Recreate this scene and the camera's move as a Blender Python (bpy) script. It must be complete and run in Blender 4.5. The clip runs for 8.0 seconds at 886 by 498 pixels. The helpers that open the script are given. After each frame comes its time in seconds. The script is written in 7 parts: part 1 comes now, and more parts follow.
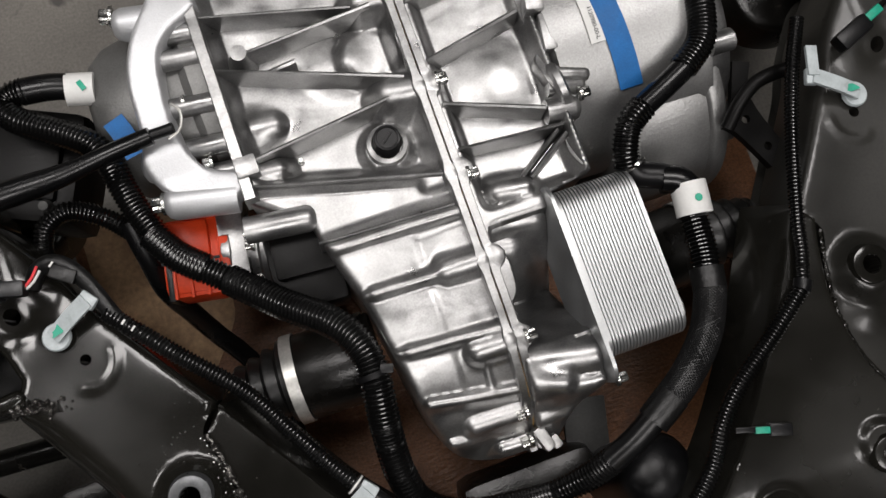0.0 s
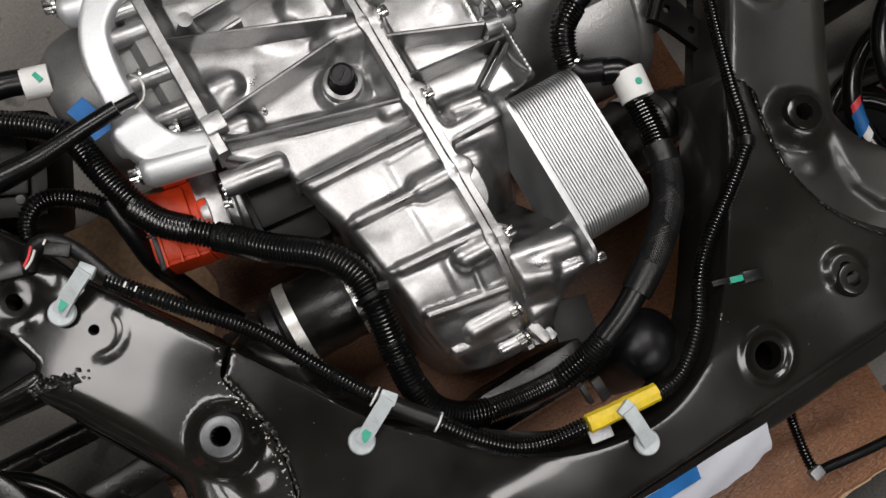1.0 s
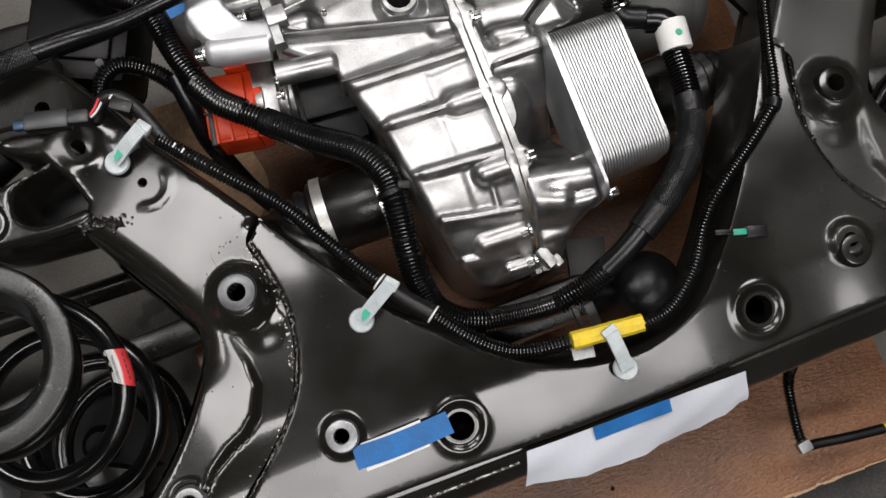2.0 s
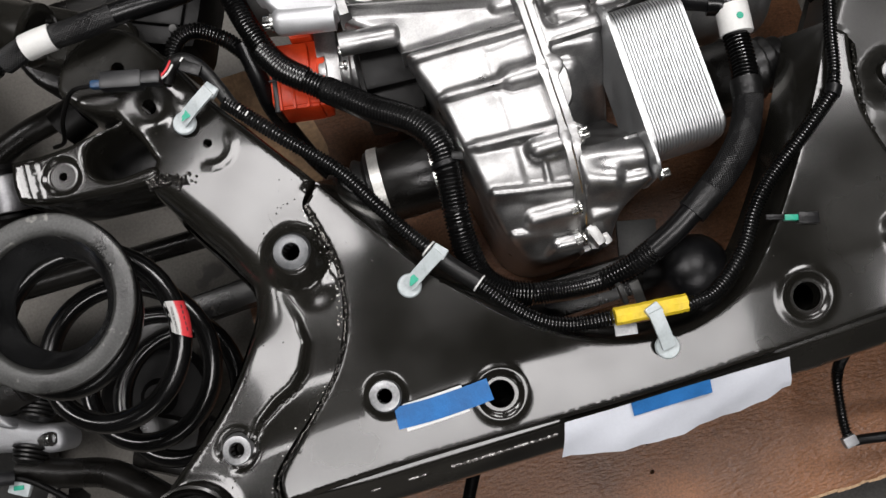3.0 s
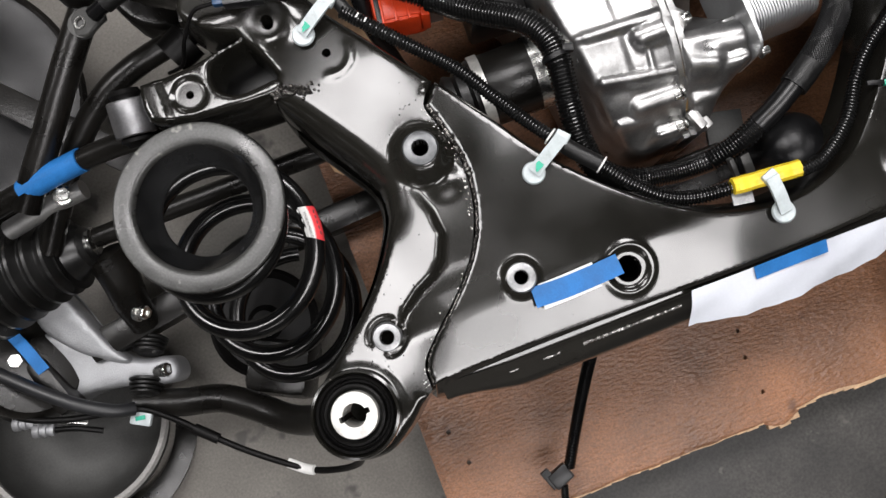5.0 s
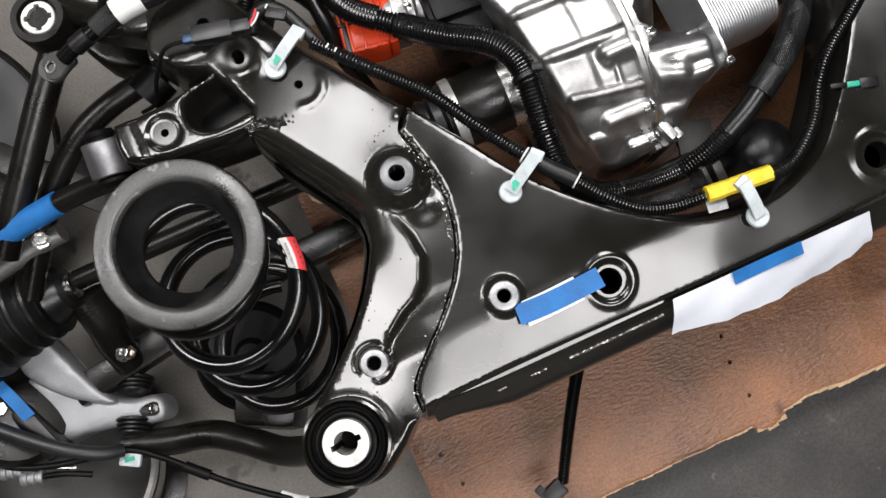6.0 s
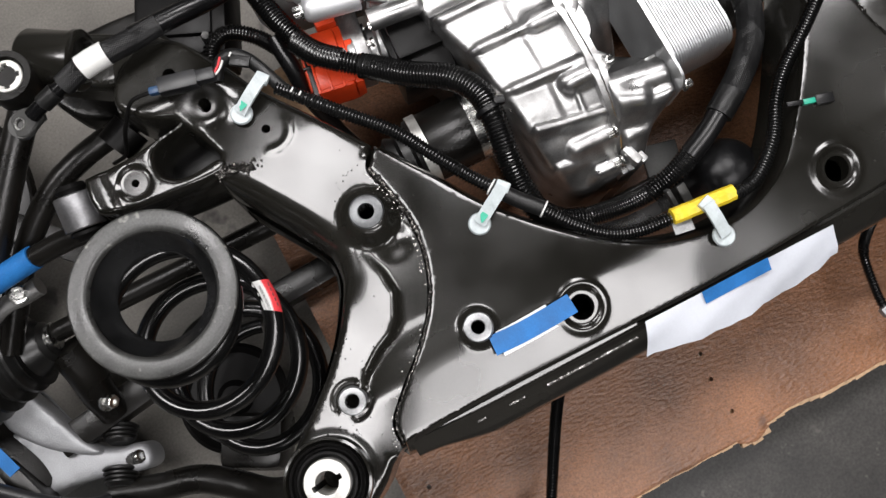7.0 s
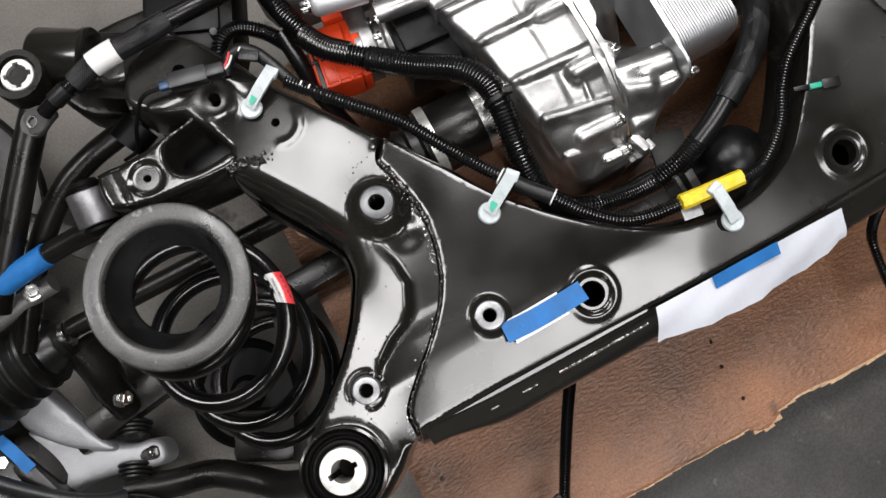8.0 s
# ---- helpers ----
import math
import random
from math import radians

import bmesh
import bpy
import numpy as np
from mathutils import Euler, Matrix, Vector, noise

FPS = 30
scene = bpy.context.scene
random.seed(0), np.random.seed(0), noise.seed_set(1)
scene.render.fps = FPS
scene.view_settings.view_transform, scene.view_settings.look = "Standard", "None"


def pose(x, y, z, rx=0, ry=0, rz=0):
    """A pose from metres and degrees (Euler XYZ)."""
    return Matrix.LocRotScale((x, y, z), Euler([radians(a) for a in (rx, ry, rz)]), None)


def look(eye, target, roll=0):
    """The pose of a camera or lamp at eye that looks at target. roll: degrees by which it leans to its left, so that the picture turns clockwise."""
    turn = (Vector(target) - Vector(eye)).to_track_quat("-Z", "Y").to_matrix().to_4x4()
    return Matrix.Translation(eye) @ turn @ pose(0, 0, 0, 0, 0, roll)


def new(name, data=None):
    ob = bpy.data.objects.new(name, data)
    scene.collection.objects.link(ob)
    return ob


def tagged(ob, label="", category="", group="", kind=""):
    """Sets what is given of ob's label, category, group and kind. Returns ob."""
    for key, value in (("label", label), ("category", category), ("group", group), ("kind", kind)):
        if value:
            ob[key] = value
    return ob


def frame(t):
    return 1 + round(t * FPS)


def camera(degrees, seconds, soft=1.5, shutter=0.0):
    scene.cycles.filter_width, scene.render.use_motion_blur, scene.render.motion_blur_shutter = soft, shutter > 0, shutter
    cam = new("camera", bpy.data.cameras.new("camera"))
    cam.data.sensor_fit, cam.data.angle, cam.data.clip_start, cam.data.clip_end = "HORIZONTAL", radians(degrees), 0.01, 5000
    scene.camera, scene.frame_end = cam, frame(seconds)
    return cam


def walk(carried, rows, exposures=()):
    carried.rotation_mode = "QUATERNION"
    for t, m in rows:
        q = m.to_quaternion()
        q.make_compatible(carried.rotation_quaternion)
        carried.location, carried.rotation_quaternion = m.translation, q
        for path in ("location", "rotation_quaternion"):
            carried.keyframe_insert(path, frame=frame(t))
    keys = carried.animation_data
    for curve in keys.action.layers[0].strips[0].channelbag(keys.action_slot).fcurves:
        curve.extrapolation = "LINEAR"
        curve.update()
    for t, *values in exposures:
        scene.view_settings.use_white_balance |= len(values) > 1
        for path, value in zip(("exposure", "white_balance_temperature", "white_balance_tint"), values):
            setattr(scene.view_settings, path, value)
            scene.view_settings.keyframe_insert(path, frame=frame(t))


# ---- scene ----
cam = camera(54.2, 8.0)
PATH = [
    (0, (-0.1565, 0.2574, 1.4103), (0.046, 0.4638, -0.3663), 25.3),
    (0.5, (-0.1899, 0.2682, 1.422), (0.068, 0.4856, -0.3465), 24.9),
    (1, (-0.2385, 0.1737, 1.4409), (0.0765, 0.35, -0.3222), 30.8),
    (1.5, (-0.2307, 0.1118, 1.4778), (0.0031, 0.288, -0.2979), 27.1),
    (1.7, (-0.2242, 0.0761, 1.4886), (-0.0321, 0.2747, -0.2898), 21.4),
    (2.8, (-0.1979, 0.0449, 1.5255), (-0.1486, 0.2718, -0.2601), -6.7),
    (3, (-0.2107, 0.0303, 1.5228), (-0.1914, 0.264, -0.2619), -12.9),
    (3.5, (-0.2513, 0.0045, 1.53), (-0.3004, 0.2336, -0.2547), -26.4),
    (4, (-0.3467, -0.001, 1.5291), (-0.4233, 0.2178, -0.2556), -32.3),
    (4.2, (-0.3689, -0.0018, 1.539), (-0.4234, 0.193, -0.2493), -31.1),
    (5.3, (-0.4166, -0.026, 1.5633), (-0.3596, 0.1657, -0.225), -6.2),
    (5.5, (-0.4199, -0.022, 1.5651), (-0.3497, 0.1747, -0.2223), -3.9),
    (6, (-0.4094, -0.0219, 1.5687), (-0.319, 0.1915, -0.2169), -2.2),
    (6.5, (-0.3971, -0.0195, 1.5732), (-0.2913, 0.2104, -0.2088), -1.6),
    (7, (-0.3821, -0.0257, 1.5822), (-0.2546, 0.228, -0.1953), -1.5),
    (7.5, (-0.3726, -0.0339, 1.5849), (-0.2282, 0.2273, -0.1908), -0.4),
    (8, (-0.3963, -0.036, 1.5867), (-0.2757, 0.225, -0.1908), -4.3),
]
walk(cam, [(t, look(eye, target, roll)) for t, eye, target, roll in PATH], [(0, -0.6, 6550, 14), (1.0, -0.62, 6550, 14), (1.7, -0.45, 6500, 14), (2.8, -0.3, 6450, 14), (4.2, 0.06, 6400, 14), (5.3, 0.22, 6400, 14), (8, 0.12, 6400, 14)])

# ---------------------------------------------------------------- world and light
world = bpy.data.worlds.new("workshop_world")
scene.world = world
world.use_nodes = True
world.node_tree.nodes["Background"].inputs[0].default_value = (0.75, 0.8, 0.85, 1)
world.node_tree.nodes["Background"].inputs[1].default_value = 0.04


def ceiling_lamp(x, y, z, sx, sy, watts, tint=(1.0, 0.985, 0.95)):
    data = bpy.data.lights.new("lamp_light", "AREA")
    data.shape, data.size, data.size_y, data.energy, data.color = "RECTANGLE", sx, sy, watts, tint
    ob = new("lamp_light", data)
    ob.matrix_world = pose(x, y, z)
    return ob


ROOM_H = 3.6
LAMPS = [(-0.72, 1.14, 1.1, 0.8, 45), (1.20, 1.10, 1.3, 0.7, 50), (-0.05, -1.30, 2.4, 0.7, 66), (-2.5, 1.45, 1.2, 0.55, 42), (-2.4, -2.8, 1.2, 0.55, 8), (0.3, 3.6, 1.2, 0.55, 10)]
for lx, ly, sx, sy, watts in LAMPS:
    ceiling_lamp(lx, ly, ROOM_H - 0.09, sx, sy, watts)

# ---------------------------------------------------------------- materials


def material(name, colour, rough, metal=0.0, grain=(200, 0.04), stain=(9, 0.15), bump=0.0, spots=None, coat=0.0, bump_scale=None, spec=0.5, rough_var=0.08, stretch=None, wave=None):
    """Noise at two scales drives colour, roughness and relief. spots: (scale, threshold, colour) of scattered dirt; wave: (scale, height) of a broad unevenness."""
    m = bpy.data.materials.new(name)
    m.use_nodes = True
    nt = m.node_tree
    b = nt.nodes["Principled BSDF"]
    b.inputs["Metallic"].default_value = metal
    b.inputs["Specular IOR Level"].default_value = spec
    b.inputs["Coat Weight"].default_value = coat
    b.inputs["Coat Roughness"].default_value = 0.075
    tc = nt.nodes.new("ShaderNodeTexCoord")

    def tex(scale, detail):
        n = nt.nodes.new("ShaderNodeTexNoise")
        n.inputs["Scale"].default_value, n.inputs["Detail"].default_value = scale, detail
        nt.links.new(tc.outputs["Object"], n.inputs["Vector"])
        return n

    def ramp(sock, lo, hi, a, c):
        r = nt.nodes.new("ShaderNodeMapRange")
        r.inputs[1].default_value, r.inputs[2].default_value, r.inputs[3].default_value, r.inputs[4].default_value = lo, hi, a, c
        nt.links.new(sock, r.inputs[0])
        return r.outputs[0]

    fine, broad = tex(grain[0], 4), tex(stain[0], 5)
    f1 = ramp(fine.outputs[0], 0.3, 0.7, 1 - grain[1], 1 + grain[1])
    f2 = ramp(broad.outputs[0], 0.3, 0.7, 1 - stain[1], 1 + stain[1])
    mul = nt.nodes.new("ShaderNodeMath")
    mul.operation = "MULTIPLY"
    nt.links.new(f1, mul.inputs[0]), nt.links.new(f2, mul.inputs[1])
    vec = nt.nodes.new("ShaderNodeVectorMath")
    vec.operation = "SCALE"
    vec.inputs[0].default_value = colour
    nt.links.new(mul.outputs[0], vec.inputs["Scale"])
    out = vec.outputs[0]
    if spots:
        sp = tex(spots[0], 3)
        mask = ramp(sp.outputs[0], spots[1], spots[1] + 0.06, 0, 1)
        mix = nt.nodes.new("ShaderNodeMix")
        mix.data_type = "RGBA"
        nt.links.new(mask, mix.inputs[0])
        nt.links.new(out, mix.inputs[6])
        mix.inputs[7].default_value = (*spots[2], 1)
        out = mix.outputs[2]
    nt.links.new(out, b.inputs["Base Color"])
    nt.links.new(ramp(broad.outputs[0], 0.3, 0.7, max(0.03, rough - rough_var), rough + rough_var), b.inputs["Roughness"])
    if bump:
        bn = tex(bump_scale or grain[0], 3)
        if stretch:
            mp = nt.nodes.new("ShaderNodeMapping")
            mp.inputs["Scale"].default_value = stretch
            nt.links.new(tc.outputs["Object"], mp.inputs["Vector"])
            nt.links.new(mp.outputs[0], bn.inputs["Vector"])
        bp = nt.nodes.new("ShaderNodeBump")
        bp.inputs["Strength"].default_value = 1.0
        bp.inputs["Distance"].default_value = bump
        nt.links.new(bn.outputs[0], bp.inputs["Height"])
        nt.links.new(bp.outputs[0], b.inputs["Normal"])
        if wave:
            bw = nt.nodes.new("ShaderNodeBump")
            bw.inputs["Strength"].default_value = 1.0
            bw.inputs["Distance"].default_value = wave[1]
            nt.links.new(tex(wave[0], 2).outputs[0], bw.inputs["Height"])
            nt.links.new(bw.outputs[0], bp.inputs["Normal"])
    return m


M_FLOOR = material("concrete_floor", (0.142, 0.133, 0.119), 0.6, spec=0.3, grain=(220, 0.16), stain=(3.5, 0.35), bump=0.0004, spots=(14, 0.64, (0.075, 0.071, 0.066)))
M_WALL = material("painted_wall", (0.085, 0.085, 0.083), 0.7, stain=(1.5, 0.06))
M_CEIL = material("dark_ceiling", (0.045, 0.045, 0.045), 0.8, stain=(1.5, 0.1))
M_BOARD = material("brown_hardboard", (0.20, 0.088, 0.040), 0.42, grain=(300, 0.3), stain=(5, 0.42), bump=0.0028, bump_scale=210, stretch=(0.45, 1.0, 1.0), spots=(9, 0.70, (0.09, 0.045, 0.028)))
M_TAN = material("bare_tan_wood", (0.48, 0.31, 0.175), 0.7, grain=(150, 0.2), stain=(9, 0.3), bump=0.0006, bump_scale=160, stretch=(1.0, 0.2, 1.0))
M_RAW = material("raw_wood", (0.42, 0.28, 0.17), 0.8, grain=(150, 0.2), stain=(20, 0.2), bump=0.001)
M_BLACK = material("black_painted_steel", (0.0098, 0.0093, 0.0077), 0.21, spec=0.36, grain=(420, 0.12), stain=(7, 0.35), coat=0.40, spots=(150, 0.735, (0.10, 0.095, 0.085)), rough_var=0.10)
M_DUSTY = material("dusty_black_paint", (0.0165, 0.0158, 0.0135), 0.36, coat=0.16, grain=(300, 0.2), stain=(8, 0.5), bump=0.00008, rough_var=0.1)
M_STEEL_ARM = material("dusty_black_steel", (0.0055, 0.0050, 0.0043), 0.30, spec=0.36, grain=(300, 0.3), stain=(12, 0.5), bump=0.0003, spots=(60, 0.70, (0.035, 0.031, 0.026)))
M_WELD = material("weld_bead", (0.085, 0.081, 0.076), 0.20, metal=0.8, grain=(300, 0.3), stain=(50, 0.4), bump=0.0014, bump_scale=240)
M_BEAD = material("bright_weld_bead", (0.30, 0.29, 0.28), 0.25, metal=0.8, grain=(300, 0.3), stain=(50, 0.3), bump=0.0012, bump_scale=240)
M_FLOOR_DARK = material("dark_mottled_concrete", (0.040, 0.038, 0.035), 0.5, spec=0.3, grain=(200, 0.3), stain=(7.0, 0.5), bump=0.0004, spots=(26, 0.66, (0.085, 0.08, 0.072)))
M_ALU = material("cast_aluminium", (0.375, 0.374, 0.372), 0.37, metal=0.95, grain=(420, 0.12), stain=(30, 0.24), bump=0.00012, bump_scale=160, rough_var=0.10, wave=(30, 0.0011))
M_ALU_ROUGH = material("rough_cast_aluminium", (0.38, 0.38, 0.375), 0.44, metal=0.9, grain=(420, 0.1), stain=(10, 0.15), bump=0.0004, bump_scale=300)
M_ALU_WHITE = material("blasted_aluminium", (0.66, 0.67, 0.685), 0.5, metal=0.75, grain=(500, 0.05), stain=(14, 0.10), bump=0.0002)
# darker copy of the rough casting, with shade behind the arm in its colour
M_ENDCAST_SHADE = material("shaded_grey_casting", (0.20, 0.20, 0.195), 0.5, metal=0.6, grain=(420, 0.1), stain=(10, 0.2), bump=0.0004, bump_scale=300)
M_KNUCKLE = material("dull_cast_aluminium", (0.30, 0.305, 0.315), 0.5, metal=0.65, grain=(500, 0.08), stain=(12, 0.2), bump=0.0003)
M_MACH = material("machined_steel", (0.60, 0.595, 0.565), 0.42, metal=0.7, grain=(300, 0.10), stain=(60, 0.16))
M_BOLT = material("zinc_bolt", (0.62, 0.62, 0.60), 0.26, metal=1.0, grain=(300, 0.08), stain=(60, 0.15))
M_COOL = material("brazed_aluminium", (0.55, 0.56, 0.565), 0.44, metal=0.95, grain=(400, 0.05), stain=(20, 0.05), bump=0.0001)
M_RUBBER = material("black_rubber", (0.0034, 0.0032, 0.0031), 0.42, spec=0.14, grain=(300, 0.15), stain=(20, 0.3), bump=0.0002)
M_BOOT = material("bellows_rubber", (0.0055, 0.0054, 0.0052), 0.34, spec=0.45, grain=(300, 0.2), stain=(20, 0.3), bump=0.0002, spots=(60, 0.68, (0.03, 0.027, 0.022)))
M_SHELL = material("burnished_steel_shell", (0.30, 0.30, 0.31), 0.36, metal=0.9, grain=(300, 0.1), stain=(30, 0.2))
M_BORE = material("glossy_dark_rubber", (0.0065, 0.0067, 0.007), 0.22, grain=(350, 0.2), stain=(15, 0.5), bump=0.0002, rough_var=0.08)
M_RING = material("dusty_rubber", (0.033, 0.0335, 0.032), 0.33, spec=0.5, grain=(350, 0.35), stain=(18, 0.6), bump=0.0002, spots=(48, 0.66, (0.18, 0.18, 0.165)), rough_var=0.12)
M_LOOM = material("corrugated_plastic", (0.0035, 0.0035, 0.0035), 0.22, spec=0.75, grain=(300, 0.1), stain=(12, 0.2))
M_HOSE = material("smooth_black_hose", (0.0035, 0.0035, 0.0038), 0.28, spec=0.38, grain=(300, 0.1), stain=(12, 0.2))
M_COIL = material("glossy_black_coating", (0.0045, 0.0045, 0.0045), 0.19, spec=0.5, grain=(300, 0.1), stain=(12, 0.2))
M_IRON = material("dull_iron", (0.055, 0.055, 0.053), 0.5, metal=0.4, grain=(300, 0.15), stain=(9, 0.25))
M_BRAID = material("braided_sleeve", (0.0055, 0.0055, 0.0058), 0.42, grain=(900, 0.3), stain=(12, 0.2), spec=0.42)
M_TAPEB = material("black_cloth_tape", (0.0055, 0.0055, 0.0055), 0.40, spec=0.4, grain=(500, 0.2), stain=(40, 0.2), bump=0.0006, bump_scale=180)
M_ORANGE = material("orange_plastic", (0.62, 0.050, 0.010), 0.4, spec=0.3, grain=(300, 0.08), stain=(20, 0.2))
M_BLUE = material("blue_masking_tape", (0.013, 0.125, 0.36), 0.55, spec=0.35, grain=(500, 0.10), stain=(30, 0.18), bump=0.0006, bump_scale=120)
M_PAPER = material("white_paper", (0.57, 0.595, 0.65), 0.7, grain=(300, 0.02), stain=(8, 0.05), bump=0.0006, bump_scale=30)
M_WHITE = material("white_tape", (0.72, 0.72, 0.70), 0.5, grain=(300, 0.03), stain=(30, 0.06))
M_CLIP = material("milky_plastic", (0.46, 0.51, 0.52), 0.33, grain=(300, 0.05), stain=(60, 0.14))
M_YELLOW = material("yellow_tape", (0.72, 0.52, 0.02), 0.45, grain=(300, 0.04), stain=(60, 0.14), bump=0.0012, bump_scale=60)
M_NAVY = material("dark_blue_plastic", (0.010, 0.045, 0.11), 0.4, grain=(300, 0.1), stain=(40, 0.2))
M_GREEN = material("green_paint", (0.01, 0.34, 0.22), 0.45, grain=(300, 0.1), stain=(60, 0.2))
M_RED = material("red_label", (0.75, 0.05, 0.06), 0.45, grain=(300, 0.04), stain=(40, 0.08))
M_INK = material("dark_ink", (0.03, 0.03, 0.03), 0.6)
M_PLASTIC = material("black_plastic", (0.0045, 0.0045, 0.005), 0.36, spec=0.3, grain=(300, 0.12), stain=(16, 0.2), bump=0.0002)
M_GREY = material("dark_grey_plastic", (0.012, 0.0125, 0.0138), 0.4, grain=(300, 0.15), stain=(16, 0.2))
M_DRUM = material("machined_iron_rim", (0.19, 0.185, 0.178), 0.5, metal=0.4, grain=(300, 0.15), stain=(9, 0.3))
# the left collars' grey stands for reflected light; the bracket plate is steel
M_STEEL_SHEEN = material("bare_steel_and_sheen", (0.29, 0.295, 0.30), 0.42, metal=0.75, grain=(400, 0.15), stain=(60, 0.3))
M_PAINT_SHEEN = material("black_paint_sheen", (0.10, 0.104, 0.108), 0.34, metal=0.5, grain=(400, 0.15), stain=(60, 0.3))
M_CHIP = material("dark_paint_chip", (0.012, 0.011, 0.010), 0.5, grain=(400, 0.2), stain=(60, 0.3))
M_SEAL = material("amber_sealant", (0.35, 0.21, 0.07), 0.4)
M_LAMP = bpy.data.materials.new("lamp_diffuser")
M_LAMP.use_nodes = True
M_LAMP.node_tree.nodes["Principled BSDF"].inputs["Emission Color"].default_value = (1, 0.985, 0.95, 1)
M_LAMP.node_tree.nodes["Principled BSDF"].inputs["Emission Strength"].default_value = 3

# ---------------------------------------------------------------- mesh helpers


def thing(name, label, category, group="", at=(0, 0, 0), kind=""):
    ob = new(name)
    ob.location = at
    return tagged(ob, label, category, group, kind)


def part(name, bm, mat, parent=None, label="", smooth=True, angle=40):
    """Links a bmesh, in the world's coordinates, as one mesh object under a thing or a part."""
    bmesh.ops.remove_doubles(bm, verts=bm.verts, dist=1e-6)
    bmesh.ops.recalc_face_normals(bm, faces=bm.faces)
    if smooth:
        for f in bm.faces:
            f.smooth = True
        lim = radians(angle)
        for e in bm.edges:
            if len(e.link_faces) == 2 and e.calc_face_angle(0) > lim:
                e.smooth = False
    me = bpy.data.meshes.new(name)
    bm.to_mesh(me)
    bm.free()
    me.materials.append(mat)
    ob = new(name, me)
    if parent is not None:
        base = Vector((0, 0, 0))
        p = parent
        while p is not None:
            base += p.location
            p = p.parent
        me.transform(Matrix.Translation(-base))
        ob.parent = parent
    if label:
        ob["label"] = label
    return ob


def add_box(bm, c, s, rot=0.0, bevel=0.002, taper=1.0, tilt=(0, 0)):
    """A bevelled box centred at c with full sizes s, turned about z; taper narrows its top."""
    m = pose(*c, tilt[0], tilt[1], rot)
    r = bmesh.ops.create_cube(bm, size=1.0)
    for v in r["verts"]:
        k = taper if v.co.z > 0 else 1.0
        v.co = Vector((v.co.x * s[0] * k, v.co.y * s[1] * k, v.co.z * s[2]))
    if bevel:
        es = list({e for v in r["verts"] for e in v.link_edges})
        g = bmesh.ops.bevel(bm, geom=es, offset=bevel, segments=2, affect="EDGES", profile=0.6)
        vs = {v for f in g["faces"] for v in f.verts} | {v for v in r["verts"] if v.is_valid}
    else:
        vs = set(r["verts"])
    bmesh.ops.transform(bm, matrix=m, verts=list(vs))


def axis_pose(at, way):
    """A pose at a point whose z axis runs along way."""
    return Matrix.Translation(at) @ Vector(way).to_track_quat("Z", "Y").to_matrix().to_4x4()


def add_lathe(bm, profile, m, segs=32, close=False):
    """Turns (radius, height) pairs about the z axis of the pose m."""
    rings = []
    for r, h in profile:
        if r < 1e-6:
            rings.append([bm.verts.new(m @ Vector((0, 0, h)))])
        else:
            rings.append([bm.verts.new(m @ Vector((r * math.cos(2 * math.pi * i / segs), r * math.sin(2 * math.pi * i / segs), h))) for i in range(segs)])
    pairs = list(zip(rings, rings[1:])) + ([(rings[-1], rings[0])] if close else [])
    for a, b in pairs:
        for i in range(segs):
            j = (i + 1) % segs
            if len(a) == 1 and len(b) == 1:
                continue
            if len(a) == 1:
                bm.faces.new((a[0], b[j], b[i]))
            elif len(b) == 1:
                bm.faces.new((a[i], a[j], b[0]))
            else:
                bm.faces.new((a[i], a[j], b[j], b[i]))


def spline(pts, n=12):
    """Catmull-Rom through the points, n steps a span."""
    p = [Vector(q) for q in pts]
    p = [p[0] * 2 - p[1]] + p + [p[-1] * 2 - p[-2]]
    out = []
    for i in range(1, len(p) - 2):
        a, b, c, d = p[i - 1:i + 3]
        for k in range(n):
            t = k / n
            out.append(0.5 * ((2 * b) + (c - a) * t + (2 * a - 5 * b + 4 * c - d) * t * t + (3 * b - a - 3 * c + d) * t ** 3))
    out.append(p[-2])
    return out


def resample(path, step):
    out, left = [path[0].copy()], step
    for a, b in zip(path, path[1:]):
        d = (b - a).length
        pos = 0.0
        while d - pos >= left:
            pos += left
            out.append(a.lerp(b, pos / d))
            left = step
        left -= d - pos
    return out


def add_sweep(bm, path, radius, segs=14, flat=1.0, caps=True):
    """A round tube along the path; radius is a number or a function of the length run."""
    n = len(path)
    run, prev, rings = 0.0, None, []
    side = None
    for i, p in enumerate(path):
        d = (path[min(i + 1, n - 1)] - path[max(i - 1, 0)]).normalized()
        if side is None:
            side = d.orthogonal().normalized() if abs(d.z) > 0.9 else d.cross(Vector((0, 0, 1))).normalized()
        side = (side - d * side.dot(d)).normalized()
        up = side.cross(d)
        if prev is not None:
            run += (p - prev).length
        prev = p
        r = radius(run) if callable(radius) else radius
        rings.append([bm.verts.new(p + side * (r * math.cos(2 * math.pi * k / segs)) + up * (r * flat * math.sin(2 * math.pi * k / segs))) for k in range(segs)])
    for a, b in zip(rings, rings[1:]):
        for k in range(segs):
            j = (k + 1) % segs
            bm.faces.new((a[k], a[j], b[j], b[k]))
    if caps:
        bm.faces.new(rings[0])
        bm.faces.new(rings[-1])


def ribbed(r, pitch=0.0047, depth=0.0027):
    def f(s):
        k = (s / pitch) % 1.0
        return r - depth * (0.0 if 0.12 < k < 0.40 else 0.45 if k < 0.65 else 1.0)
    return f


def corrugated(path_pts, r, pitch=0.0047, depth=0.0027, segs=16):
    bm = bmesh.new()
    path = resample(spline(path_pts, 14), pitch / 4)
    add_sweep(bm, path, ribbed(r, pitch, depth), segs)
    return bm


